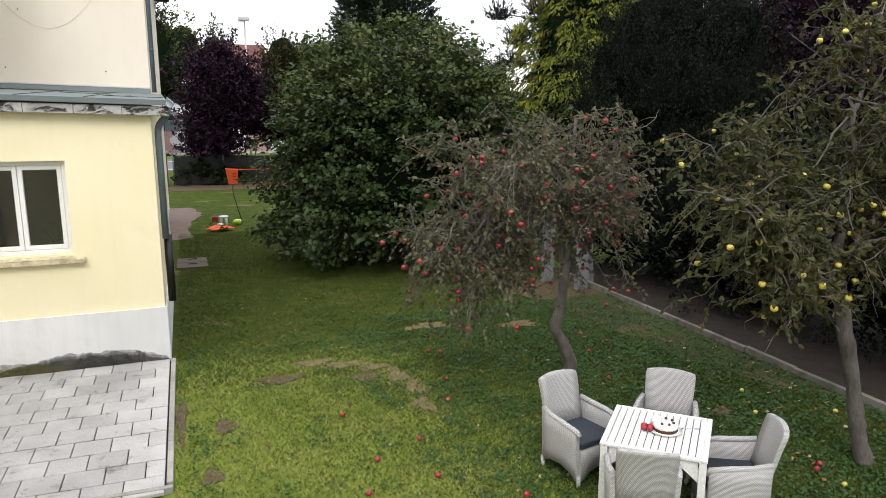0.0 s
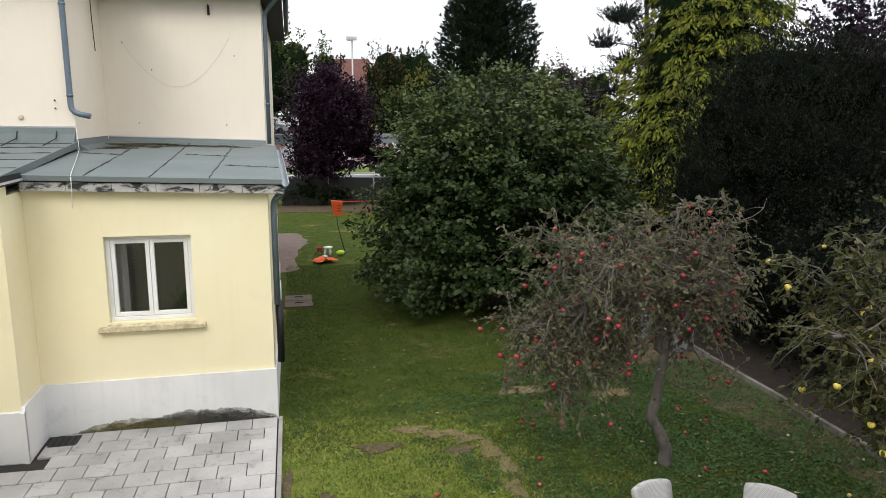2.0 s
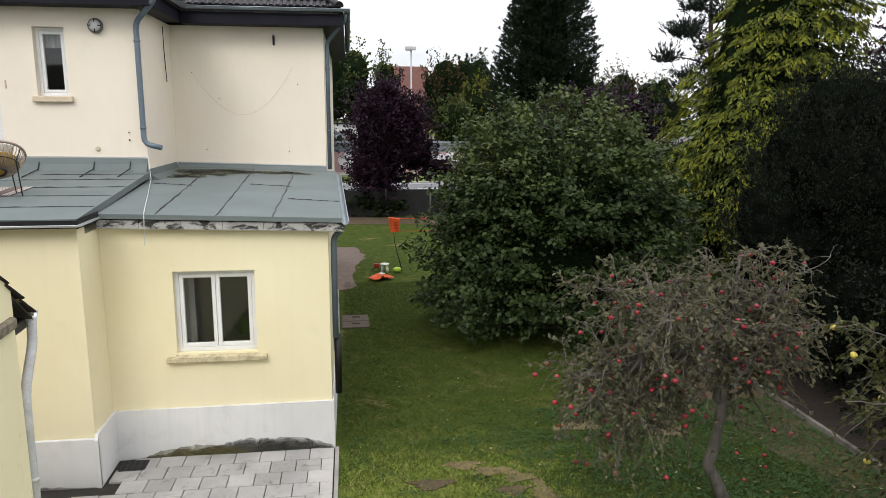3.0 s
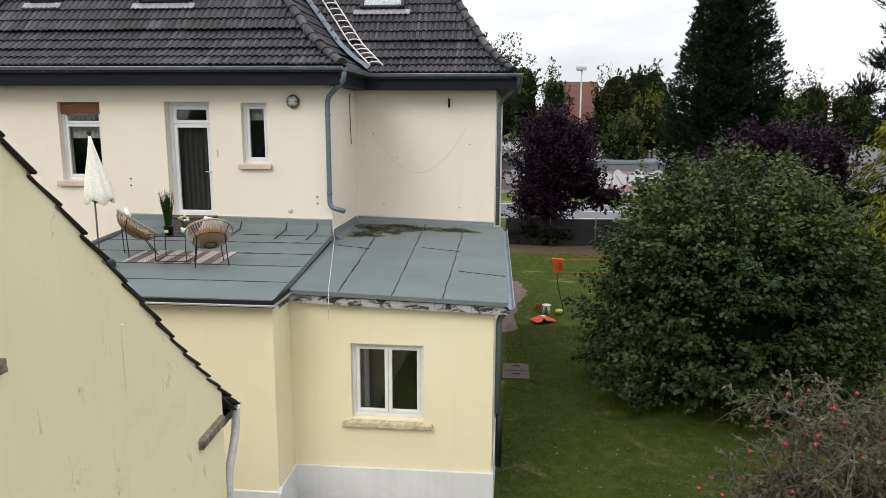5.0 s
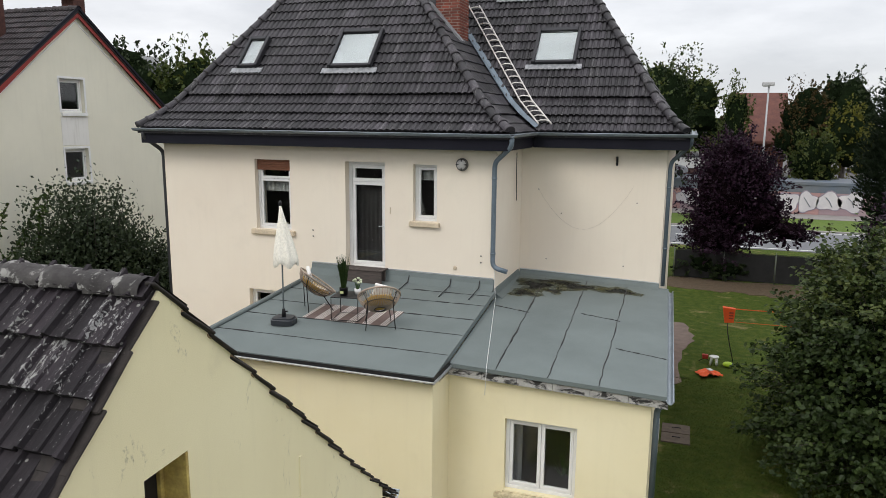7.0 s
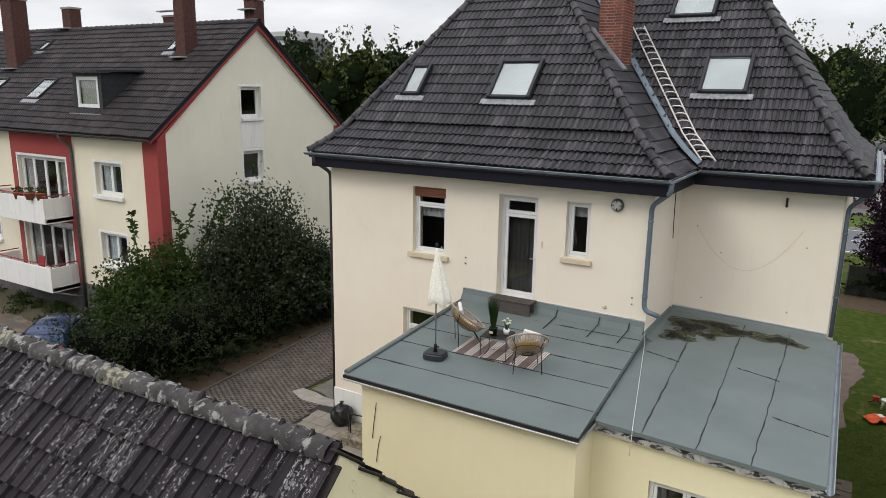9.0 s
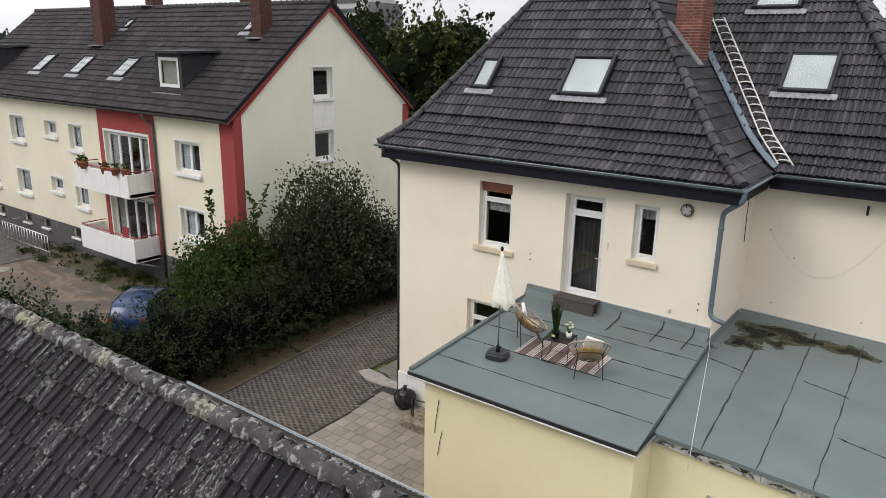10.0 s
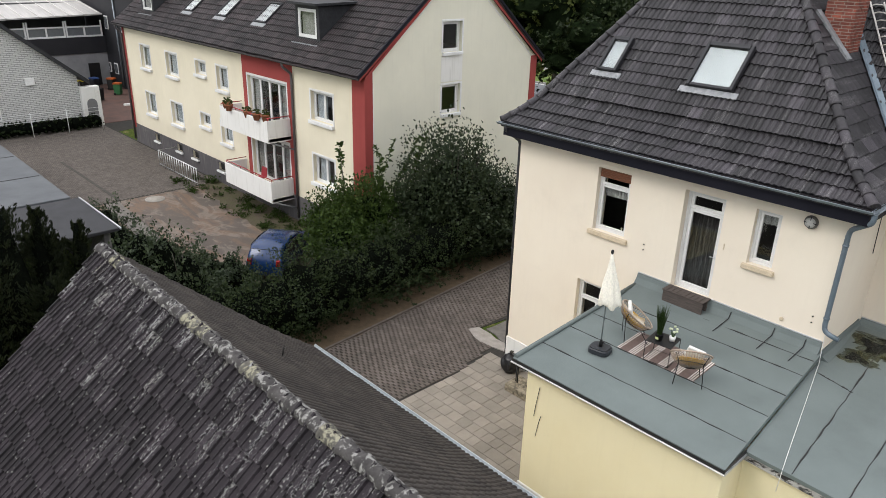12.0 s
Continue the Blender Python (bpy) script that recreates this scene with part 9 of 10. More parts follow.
for sx in (-1, 1):
    part("apron", soft_box(sx * 0.43 - 0.012, sx * 0.43 + 0.012, -0.4, 0.4, 0.63, 0.709, 0.003), TABLE_WHITE, table)
    part("apron", soft_box(-0.4, 0.4, sx * 0.43 - 0.012, sx * 0.43 + 0.012, 0.63, 0.709, 0.003), TABLE_WHITE, table)
    for sy in (-1, 1):
        part("leg", soft_box(sx * 0.44 - 0.033, sx * 0.44 + 0.033, sy * 0.44 - 0.033, sy * 0.44 + 0.033, -0.01, 0.709, 0.005), TABLE_WHITE, table)
        part("brace", prism([(sx * 0.405, 0.63), (sx * 0.25, 0.63), (sx * 0.405, 0.5)], "y", sy * 0.44 - 0.01, sy * 0.44 + 0.01), TABLE_WHITE, table)
table.matrix_basis = pose(4.945, 5.815, 0.012, 0, 0, -43)
cake = thing("cake", "small white cream cake with dark cherries on a plate", "cake")
CREAM_TOP = surface("whipped_cream", (0.8, 0.77, 0.72), (0.7, 0.67, 0.62), scale=20, fine=60, rough=0.6)
part("plate", lathe([(0.09, 0), (0.15, 0.008), (0.16, 0.016), (0.1, 0.012), (0.01, 0.011)]), TABLE_WHITE, cake)
part("base", lathe([(0.115, 0.012), (0.12, 0.03), (0.118, 0.045)]), surface("dark_cake", (0.09, 0.03, 0.02), (0.05, 0.02, 0.015), scale=30), cake)
part("cream", lathe([(0.12, 0.046), (0.122, 0.07), (0.1, 0.085), (0.01, 0.088)]), CREAM_TOP, cake)
CHERRY = plain("dark_cherry", (0.06, 0.006, 0.01), 0.25)
for k in range(7):
    a = k * 0.9
    part("cherry", lathe([(0.004, 0), (0.014, 0.008), (0.013, 0.02), (0.004, 0.026)], 0.075 * math.cos(a), 0.075 * math.sin(a), 0.084, 8), CHERRY, cake)
part("cream_swirl", lathe([(0.05, 0.06), (0.055, 0.1), (0.03, 0.14), (0.004, 0.16)], -0.06, 0.07, 0, 12), CREAM_TOP, cake)
cake.location = (5.0, 5.78, 0.755)
knife = thing("cake_knife", "silver cake knife lying on the table", "knife")
part("blade", soft_box(0, 0.17, -0.01, 0.01, 0, 0.003, 0.001), ALU, knife)
part("handle", soft_box(-0.11, 0.0, -0.009, 0.009, 0, 0.012, 0.003), ALU, knife)
knife.matrix_basis = pose(5.2, 5.76, 0.757, 0, 0, -22)
for k, (x, y) in enumerate(((4.81, 5.86), (4.85, 5.82), (4.88, 5.85), (4.84, 5.90))):
    ob = new("table_apple", bpy.data.objects["apple"].data)
    ob.matrix_basis = pose(x, y, 0.788, 10 * k, 20, 40 * k)
    tagged(ob, "red apple lying on the white table", "apple", "apples on the table")

# ---- toys on the lawn ----
stool = thing("toy_stool", "small white children's stool on the lawn", "stool")
part("seat", lathe([(0.15, 0.27), (0.165, 0.285), (0.165, 0.31), (0.14, 0.32), (0.01, 0.32)]), WHITE, stool)
for k in range(4):
    a = k * math.pi / 2 + 0.6
    part("leg", tube([(0.1 * math.cos(a), 0.1 * math.sin(a), 0.28), (0.15 * math.cos(a), 0.15 * math.sin(a), 0)], 0.035, 8), WHITE, stool)
stool.location = (1.9, 25.6, 0)
ORANGE = plain("orange_fabric", (0.75, 0.10, 0.015), 0.6)
vest = thing("orange_cloth", "crumpled orange cloth lying on the lawn", "cloth")
cb = bmesh.new()
bmesh.ops.create_grid(cb, x_segments=16, y_segments=12, size=0.36)
for v in cb.verts:
    v.co.z = 0.06 + 0.13 * abs(noise.noise(v.co * 5.0)) + 0.1 * max(0, 0.6 - (v.co.x + 0.1) ** 2 * 14)
    v.co.y *= 0.75
for f in cb.faces:
    f.smooth = True
bmesh.ops.solidify(cb, geom=cb.faces[:], thickness=0.012)
part("cloth", cb, ORANGE, vest)
part("stripe", soft_box(-0.05, 0.1, -0.1, 0.1, 0.2, 0.23, 0.01), WHITE, vest)
vest.matrix_basis = pose(1.72, 24.4, 0.0, 0, 0, 30)
ball = thing("rugby_ball", "yellow-green and blue toy ball on the lawn", "ball")
bb = bmesh.new()
bmesh.ops.create_uvsphere(bb, u_segments=16, v_segments=10, radius=0.1)
for v in bb.verts:
    v.co.x *= 1.7
for f in bb.faces:
    f.smooth = True
part("body", bb, plain("lime_plastic", (0.45, 0.65, 0.05), 0.4), ball)
part("end_cap", moved(lathe([(0.075, 0), (0.06, 0.05), (0.01, 0.075)], sides=14), pose(0.1, 0, 0, 0, 90, 0)), plain("blue_plastic", (0.04, 0.09, 0.2), 0.4), ball)
ball.location = (2.35, 25.5, 0.1)
scoot = thing("red_toy", "small red toy behind the stool", "toy")
part("body", soft_box(-0.1, 0.1, -0.06, 0.06, 0.1, 0.26, 0.03, 2), plain("red_plastic", (0.35, 0.03, 0.02), 0.4), scoot)
part("foot", tube([(-0.2, 0, 0), (0, 0, 0.12), (0.2, 0, 0)], 0.015, 6), BLACK, scoot)
scoot.location = (1.62, 25.9, 0)
goal = thing("toy_badminton_set", "orange toy net set with a bent black pole", "toy")
part("pole", tube([(2.55, 26.2, 0.0), (2.42, 26.3, 0.5), (2.32, 26.45, 0.95), (2.3, 26.6, 1.3)], 0.016, 6), BLACK, goal)
part("bucket", prism([(2.1, 1.85), (2.52, 1.82), (2.49, 1.32), (2.19, 1.30)], "y", 26.5, 26.7), ORANGE, goal)
part("mark", merged(*[soft_box(2.32, 2.46, 26.485, 26.499, 1.45 + 0.1 * k, 1.5 + 0.1 * k, 0.003) for k in range(3)]), plain("brown_marks", (0.3, 0.05, 0.02)), goal)
part("top_tape", tube([(2.5, 26.6, 1.8), (4.8, 26.8, 1.78), (6.6, 27.0, 1.8)], 0.018, 6), ORANGE, goal)
part("bottom_tape", tube([(2.48, 26.6, 1.33), (4.8, 26.8, 1.30), (6.6, 27.0, 1.32)], 0.01, 6), ORANGE, goal)
part("ground_pole", tube([(3.1, 26.0, 0.03), (5.0, 26.3, 0.03)], 0.014, 6), BLACK, goal)
rebase(goal, 2.4, 26.4, 0)

# ---- roof terrace ----
RATTAN = surface("rattan_cord", (0.42, 0.34, 0.27), (0.28, 0.22, 0.17), scale=12, fine=80, rough=0.75)
FLEECE = surface("fleece", (0.74, 0.70, 0.62), (0.55, 0.36, 0.13), scale=4.5, fine=60, rough=0.95, relief=0.9, depth=0.02)
GOLDF = surface("mustard_cushion", (0.52, 0.32, 0.07), (0.4, 0.24, 0.05), scale=6, fine=80, rough=0.9)
OFFWHITE = surface("white_pillow", (0.76, 0.74, 0.70), (0.66, 0.64, 0.6), scale=5, fine=80, rough=0.9)


def cord_chair():
    """A round cord chair with a steel frame; it faces +y."""
    c = thing("cord_chair", "round rattan cord chair with thin black legs and cushions", "chair", "chairs on the terrace")
    tilt = pose(0, 0.0, 0.62, -37)
    n, rings = 46, []
    for depth, q in ((0.0, 1.0), (0.1, 0.9), (0.19, 0.72), (0.25, 0.48), (0.27, 0.26)):
        rings.append([tilt @ Vector((0.41 * q * math.cos(2 * math.pi * i / n), 0.44 * q * math.sin(2 * math.pi * i / n) + 0.04 * (1 - q), -depth)) for i in range(n + 1)])
    part("rim", tube(rings[0], 0.02, 8), RATTAN, c)
    part("hub", tube(rings[-1], 0.012, 6), BLACK, c)
    part("hoop", tube(rings[2], 0.008, 6), BLACK, c)
    for i in range(n):
        part("cord", tube([r[i] for r in rings], 0.0085, 4), RATTAN, c)
    for a in (0.8, 2.34, 3.85, 5.57):
        i = round(a / (2 * math.pi) * n) % n
        top, mid = rings[0][i], rings[2][i]
        ca, sa = math.cos(a), math.sin(a)
        part("leg", tube([top.lerp(rings[1][i], 0.3) + Vector((ca, sa, 0)) * 0.015, mid + Vector((ca, sa, -1)) * 0.015, Vector((0.38 * ca, 0.38 * sa, 0.0))], 0.0095, 6), BLACK, c)
    fl = bmesh.new()
    bmesh.ops.create_uvsphere(fl, u_segments=20, v_segments=12, radius=1.0)
    for v in fl.verts:
        q = v.co.x ** 2 + v.co.y ** 2
        v.co = tilt @ Vector((v.co.x * 0.31, v.co.y * 0.33 + 0.02, -0.215 + v.co.z * 0.05 + 0.11 * q + noise.noise(v.co * 3) * 0.015))
    for f in fl.faces:
        f.smooth = True
    part("seat_cushion", fl, GOLDF, c, "mustard seat cushion")
    drape = []
    for q_, dz in ((-0.27, 0.04), (-0.12, 0.0), (0.04, 0.0), (0.2, 0.03), (0.3, 0.08)):
        drape.append([tilt @ Vector((x_, q_ + 0.012 * math.sin(x_ * 40), -0.185 + dz + 1.6 * x_ * x_)) for x_ in (-0.2, -0.12, -0.04, 0.05, 0.13, 0.2)])
    part("fleece", panel(drape, 0.018, (0, 0.4, 0.9)), FLEECE, c, "mustard and white fleece")
    pil = soft_box(-0.18, 0.18, -0.04, 0.04, -0.13, 0.13, 0.036, 3)
    part("pillow", moved(pil, tilt @ pose(0.05, -0.22, 0.0, 52, 14, 8)), OFFWHITE, c, "white pillow")
    return c


TZ = 4.27
cc = cord_chair()
cc.matrix_basis = pose(-6.6, 13.32, high_z(13.3) + 0.016, 0, 0, -52)
copy_thing(cc, pose(-4.9, 12.68, high_z(12.68) + 0.016, 0, 0, 30))
rug = thing("striped_rug", "flat-woven rug with brown and cream stripes on the terrace", "rug")
BROWN_W, CREAM_W = surface("brown_wool", (0.16, 0.115, 0.10), (0.12, 0.085, 0.075), scale=9, fine=120, rough=0.95), surface("cream_wool", (0.60, 0.56, 0.52), (0.5, 0.46, 0.43), scale=9, fine=120, rough=0.95)
xs = -6.66
k = 0
while xs < -4.78:
    wide = k % 9 == 4
    w = 0.17 if wide else (0.022 if k % 2 else 0.026)
    mat = BROWN_W if (wide or k % 2) else CREAM_W
    b = bmesh.new()
    vs = []
    x1 = min(xs + w, -4.78)
    for x, y in ((xs, 12.74), (x1, 12.74), (x1, 13.68), (xs, 13.68)):
        vs.append(b.verts.new((x, y, high_z(y) + 0.005)))
    f = b.faces.new(vs)
    r_ = bmesh.ops.extrude_face_region(b, geom=[f])
    bmesh.ops.translate(b, vec=(0, 0, 0.008), verts=[v for v in r_["geom"] if isinstance(v, bmesh.types.BMVert)])
    bmesh.ops.recalc_face_normals(b, faces=b.faces[:])
    part("stripe", b, mat, rug)
    xs += w
    k += 1
rebase(rug, -5.7, 13.2, TZ)
st = thing("side_table", "square black wire side table", "table")
part("top", soft_box(-0.29, 0.29, -0.29, 0.29, 0.47, 0.485, 0.003), BLACK, st)
for z in (0.01,):
    part("base_ring", merged(*[tube([a, b_], 0.009, 6) for a, b_ in (((-0.28, -0.28, z), (0.28, -0.28, z)), ((0.28, -0.28, z), (0.28, 0.28, z)), ((0.28, 0.28, z), (-0.28, 0.28, z)), ((-0.28, 0.28, z), (-0.28, -0.28, z)))]), BLACK, st)
for sx in (-0.28, 0.28):
    for sy in (-0.28, 0.28):
        part("leg", tube([(sx, sy, 0.01), (sx, sy, 0.47)], 0.009, 6), BLACK, st)
st.matrix_basis = pose(-5.72, 13.0, high_z(13.0) + 0.016, 0, 0, 8)
top_z = high_z(13.0) + 0.016 + 0.486
gp = thing("grass_plant", "tall green grass in a black pot", "plant")
part("pot", lathe([(0.075, 0), (0.09, 0.15), (0.095, 0.16), (0.08, 0.16), (0.075, 0.13), (0.01, 0.13)]), BLACK, gp)
part("foliage", pot_plant_stalks(170, 0.72, 0.11, 7, 0.006), leaf_mat("pot_grass", [(0.015, 0.03, 0.008), (0.025, 0.05, 0.012), (0.04, 0.07, 0.018)], 0.5, 0.1), gp).data.transform(Matrix.Translation((0, 0, 0.13)))
part("tag", soft_box(-0.04, 0.04, -0.098, -0.094, 0.05, 0.1, 0.001), plain("pale_tag", (0.6, 0.65, 0.3)), gp)
gp.location = (-5.78, 12.9, top_z)
fp = thing("white_flower_pot", "small white pot with pale round flowers", "plant")
part("pot", lathe([(0.055, 0), (0.07, 0.11), (0.06, 0.11), (0.01, 0.1)]), WHITE, fp)
part("stems", pot_plant_stalks(14, 0.2, 0.09, 8, 0.005), LEAF_HAZEL, fp).data.transform(Matrix.Translation((0, 0, 0.1)))
for k in range(7):
    a = k * 0.9
    part("flower", lathe([(0.006, 0), (0.03, 0.012), (0.034, 0.028), (0.02, 0.045), (0.004, 0.05)], 0.075 * math.cos(a), 0.075 * math.sin(a), 0.23 + 0.03 * (k % 3), 10), plain("pale_flower", (0.55, 0.6, 0.42), 0.8), fp)
fp.location = (-5.56, 13.08, top_z)
par = thing("parasol", "closed cream parasol in a dark plastic base", "parasol")
part("pole", tube([(0, 0, 0.05), (0, 0, 2.4)], 0.016, 10), plain("grey_pole", (0.19, 0.215, 0.22), 0.6, 0.1), par)
cv_ = bmesh.new()
rings = []
for z, r in ((1.2, 0.20), (1.24, 0.225), (1.38, 0.21), (1.68, 0.155), (2.0, 0.085), (2.24, 0.04), (2.36, 0.022)):
    rings.append([cv_.verts.new(((r * (1 + 0.1 * math.cos(8 * a + z)) + 0.02 * (2.2 - z)) * math.cos(a) + 0.09 * (2.36 - z) / 1.16, r * (1 + 0.1 * math.cos(8 * a + z)) * math.sin(a), z + 0.05 * math.cos(4 * a + 0.7) * (z < 1.28))) for a in [2 * math.pi * i / 48 for i in range(48)]])
for a, b_ in zip(rings, rings[1:]):
    for i in range(48):
        cv_.faces.new((a[i], a[(i + 1) % 48], b_[(i + 1) % 48], b_[i])).smooth = True
cv_.faces.new(rings[-1])
part("canopy", cv_, surface("cream_canvas", (0.86, 0.83, 0.73), (0.81, 0.78, 0.68), scale=3, fine=30, rough=0.9), par, "folded cream canvas")
part("finial", lathe([(0.012, 2.36), (0.03, 2.39), (0.035, 2.43), (0.02, 2.46), (0.004, 2.47)]), BLACK, par)
basep = prism([(0.24 * math.copysign(abs(math.cos(a)) ** 0.55, math.cos(a)), 0.22 * math.copysign(abs(math.sin(a)) ** 0.55, math.sin(a))) for a in [2 * math.pi * i / 32 for i in range(32)]], "z", 0.0, 0.13)
bmesh.ops.bevel(basep, geom=[e for e in basep.edges if abs(e.verts[0].co.z - e.verts[1].co.z) < 0.01 and e.verts[0].co.z > 0.1], offset=0.035, segments=3, affect="EDGES")
part("base", basep, plain("dark_grey_plastic", (0.03, 0.034, 0.04), 0.45), par, "dark grey water-filled base")
part("base_neck", lathe([(0.045, 0.12), (0.04, 0.22), (0.03, 0.28), (0.022, 0.3)]), BLACK, par)
part("base_grip", soft_box(-0.06, 0.06, -0.215, -0.19, 0.03, 0.08, 0.01), BLACK, par)
part("knob", tube([(0.03, 0, 0.24), (0.08, 0, 0.24)], 0.018, 8), BLACK, par)
par.matrix_basis = pose(-6.83, 12.32, high_z(12.4) + 0.002, 0, 0, 10)

# ---- by the house's corner ----
bag = thing("rubbish_sack", "black rubbish sack against the white plinth", "sack")
bgm = bmesh.new()
bmesh.ops.create_icosphere(bgm, subdivisions=4, radius=0.33)
for v in bgm.verts:
    v.co = Vector((v.co.x, v.co.y, max(-0.28, v.co.z * 1.05))) * (1 + 0.18 * noise.noise(v.co * 6)) + Vector((0, 0, 0.3))
for f in bgm.faces:
    f.smooth = True
part("sack", bgm, plain("black_foil", (0.012, 0.012, 0.013), 0.3), bag)
part("knot", lathe([(0.05, 0.58), (0.02, 0.64), (0.07, 0.72)], sides=10), plain("black_foil_knot", (0.012, 0.012, 0.013), 0.3), bag)
bag.location = (-11.9, 15.36, 0.03)
stp = thing("stone_step", "low concrete step with an iron hand rail", "step")
part("block", soft_box(-11.3, -10.2, 14.4, 15.1, 0.02, 0.28, 0.02), CONCRETE, stp)
part("hand_rail", tube([(-11.05, 14.7, 0.28), (-11.05, 14.7, 0.85), (-10.7, 14.7, 0.88), (-10.25, 14.7, 0.9)], 0.02, 8), BLACK, stp)
part("rail_post", tube([(-11.15, 14.75, 0.02), (-11.15, 14.75, 0.8)], 0.018, 8), BLACK, stp)
rebase(stp, -9.7, 14.4, 0.02)

# ---- garden fence and the street ----
fence = thing("garden_fence", "dark screened metal fence at the garden's end", "fence")
SCREEN = surface("dark_screen", (0.02, 0.02, 0.02), (0.012, 0.012, 0.012), scale=3, fine=40, rough=0.9)
FENCE_POST = plain("fence_post", (0.12, 0.13, 0.12), 0.5, 0.3)
for k in range(10):
    x = 0.2 + 2.5 * k
    part("panel", soft_box(x + 0.04, x + 2.46, 40.0, 40.03, 0.05, 1.5, 0.004), SCREEN, fence)
    part("post", tube([(x, 40.0, -0.1), (x, 40.0, 1.62)], 0.03, 8), FENCE_POST, fence)
    part("top_rail", tube([(x, 40.0, 1.53), (x + 2.5, 40.0, 1.53)], 0.018, 6), SCREEN, fence)
rebase(fence, 12, 40, 0)
pier = thing("brick_pier", "square brick gate pier beside the fence", "pier")
part("core", soft_box(-0.75, -0.1, 39.8, 40.4, 0, 1.75, 0.005), MORTAR, pier)
bk = bmesh.new()
for r in range(23):
    z = 0.01 + r * 0.075
    x = -0.76 - (0.11 if r % 2 else 0)
    while x < -0.1:
        a, b_ = max(-0.76, x), min(-0.09, x + 0.21)
        if b_ - a > 0.03:
            cuboid(bk, a, b_, 39.785, 39.815, z, z + 0.062)
        x += 0.222
    y = 39.8
    while y < 40.4:
        cuboid(bk, -0.115, -0.085, y, min(40.4, y + 0.21), z, z + 0.062)
        y += 0.222
tagged(part("brickwork", bk, OLD_BRICK, pier), kind="stuff")
part("cap", soft_box(-0.82, -0.03, 39.73, 40.47, 1.75, 1.83, 0.01), KERB, pier)
rebase(pier, -0.4, 40.1, 0)
lampp = thing("street_lamp", "tall grey street lamp", "street lamp")
part("pole", tube([(0, 0, 0), (0, 0, 5.5), (0, 0, 11.1)], 0.09, 10, True, [0.11, 0.085, 0.06]), plain("galvanised_pole", (0.42, 0.43, 0.44), 0.5, 0.4), lampp)
part("head", soft_box(-0.5, 0.4, -0.22, 0.22, 11.05, 11.35, 0.09, 2), plain("lamp_head", (0.5, 0.5, 0.5), 0.4), lampp)
part("glass", soft_box(-0.42, 0.1, -0.17, 0.17, 11.0, 11.06, 0.02), plain("lamp_lens", (0.65, 0.65, 0.62), 0.3), lampp)
lampp.location = (6.1, 62.5, 0.05)
gw = thing("painted_wall", "long low wall covered with pink, white and blue spray paint", "wall")
PINKW = surface("pink_spray", (0.46, 0.27, 0.24), (0.36, 0.22, 0.22), scale=0.7, fine=20, rough=0.85)
BLUEW = surface("blue_grey_spray", (0.12, 0.15, 0.19), (0.16, 0.17, 0.18), scale=0.6, fine=20, rough=0.85)
WHITEW = surface("white_spray", (0.62, 0.6, 0.6), (0.5, 0.48, 0.5), scale=0.8, fine=20, rough=0.85)
LILAC = surface("lilac_spray", (0.3, 0.25, 0.3), (0.22, 0.2, 0.25), scale=0.8, fine=20, rough=0.85)
for k in range(9):
    x = -30 + 6 * k
    part("panel", soft_box(x, x + 5.99, 72.0, 72.3, 0, 2.7, 0.01), PINKW if k % 2 == 0 else surface("rose_spray_%s" % "abcdefghi"[k], (0.40, 0.28, 0.29), (0.3, 0.23, 0.25), scale=0.7, fine=20), gw)
part("band", soft_box(-30, 24, 71.97, 71.995, 2.05, 2.7, 0.004), BLUEW, gw)
part("slab_top", soft_box(-30, 24, 71.9, 78.0, 2.705, 3.0, 0.02), BLUEW, gw)
rng = random.Random(44)
for k in range(15):
    x, zc, rx_, rz_ = -10 + 1.75 * k, 1.15 + rng.uniform(-0.1, 0.2), rng.uniform(0.8, 1.15), rng.uniform(0.7, 0.95)
    for mat, g_, y in ((LILAC, 1.1, 71.96), (WHITEW if k % 5 else PINKW, 1.0, 71.95)):
        ring = []
        for i in range(26):
            a = 2 * math.pi * i / 26
            q = g_ * (1 + 0.14 * math.sin(3 * a + k * 1.7) + 0.08 * math.sin(5 * a + k))
            ring.append((x + rx_ * q * math.cos(a), zc + rz_ * q * math.sin(a)))
        part("paint_shape", prism(ring, "y", y, 72.0), mat, gw)
    part("paint_line", tube([(x - 0.3, 71.93, zc + 0.4), (x + 0.1 * math.sin(k), 71.93, zc), (x + 0.25, 71.93, zc - 0.45)], 0.035, 5), BLUEW, gw)
rebase(gw, -3, 72, 0)

# brick house across the street
bh = thing("brick_house", "brick house with a dark roof beyond the street", "house")
BRICK_FAR = surface("red_brown_brickwork", (0.20, 0.085, 0.065), (0.15, 0.065, 0.05), scale=2, fine=18, rough=0.9)
part("gable_wall", prism([(84, 0), (94, 0), (94, 6.5), (89, 11.0), (84, 6.5)], "x", 5.0, 10.0), BRICK_FAR, bh)
part("roof", prism([(83.4, 6.0), (89, 11.2), (94.6, 6.0), (94.6, 6.3), (89, 11.55), (83.4, 6.3)], "x", 4.6, 10.4), surface("red_brown_tiles", (0.15, 0.062, 0.048), (0.10, 0.045, 0.038), scale=1.5, fine=8, rough=0.85), bh)
for wx in (5.6, 8.4):
    wf = part("window", soft_box(wx, wx + 1.1, 83.93, 83.99, 3.4, 4.8, 0.01), WHITE, bh)
    part("pane", soft_box(wx + 0.1, wx + 1.0, 83.9, 83.925, 3.5, 4.7, 0), plain("far_pane_%s" % "abc"[int(wx) // 4], (0.03, 0.035, 0.04), 0.1), wf)
rebase(bh, 6, 89, 0)
sb = thing("low_building", "low flat-roofed shop building beyond the street", "building")
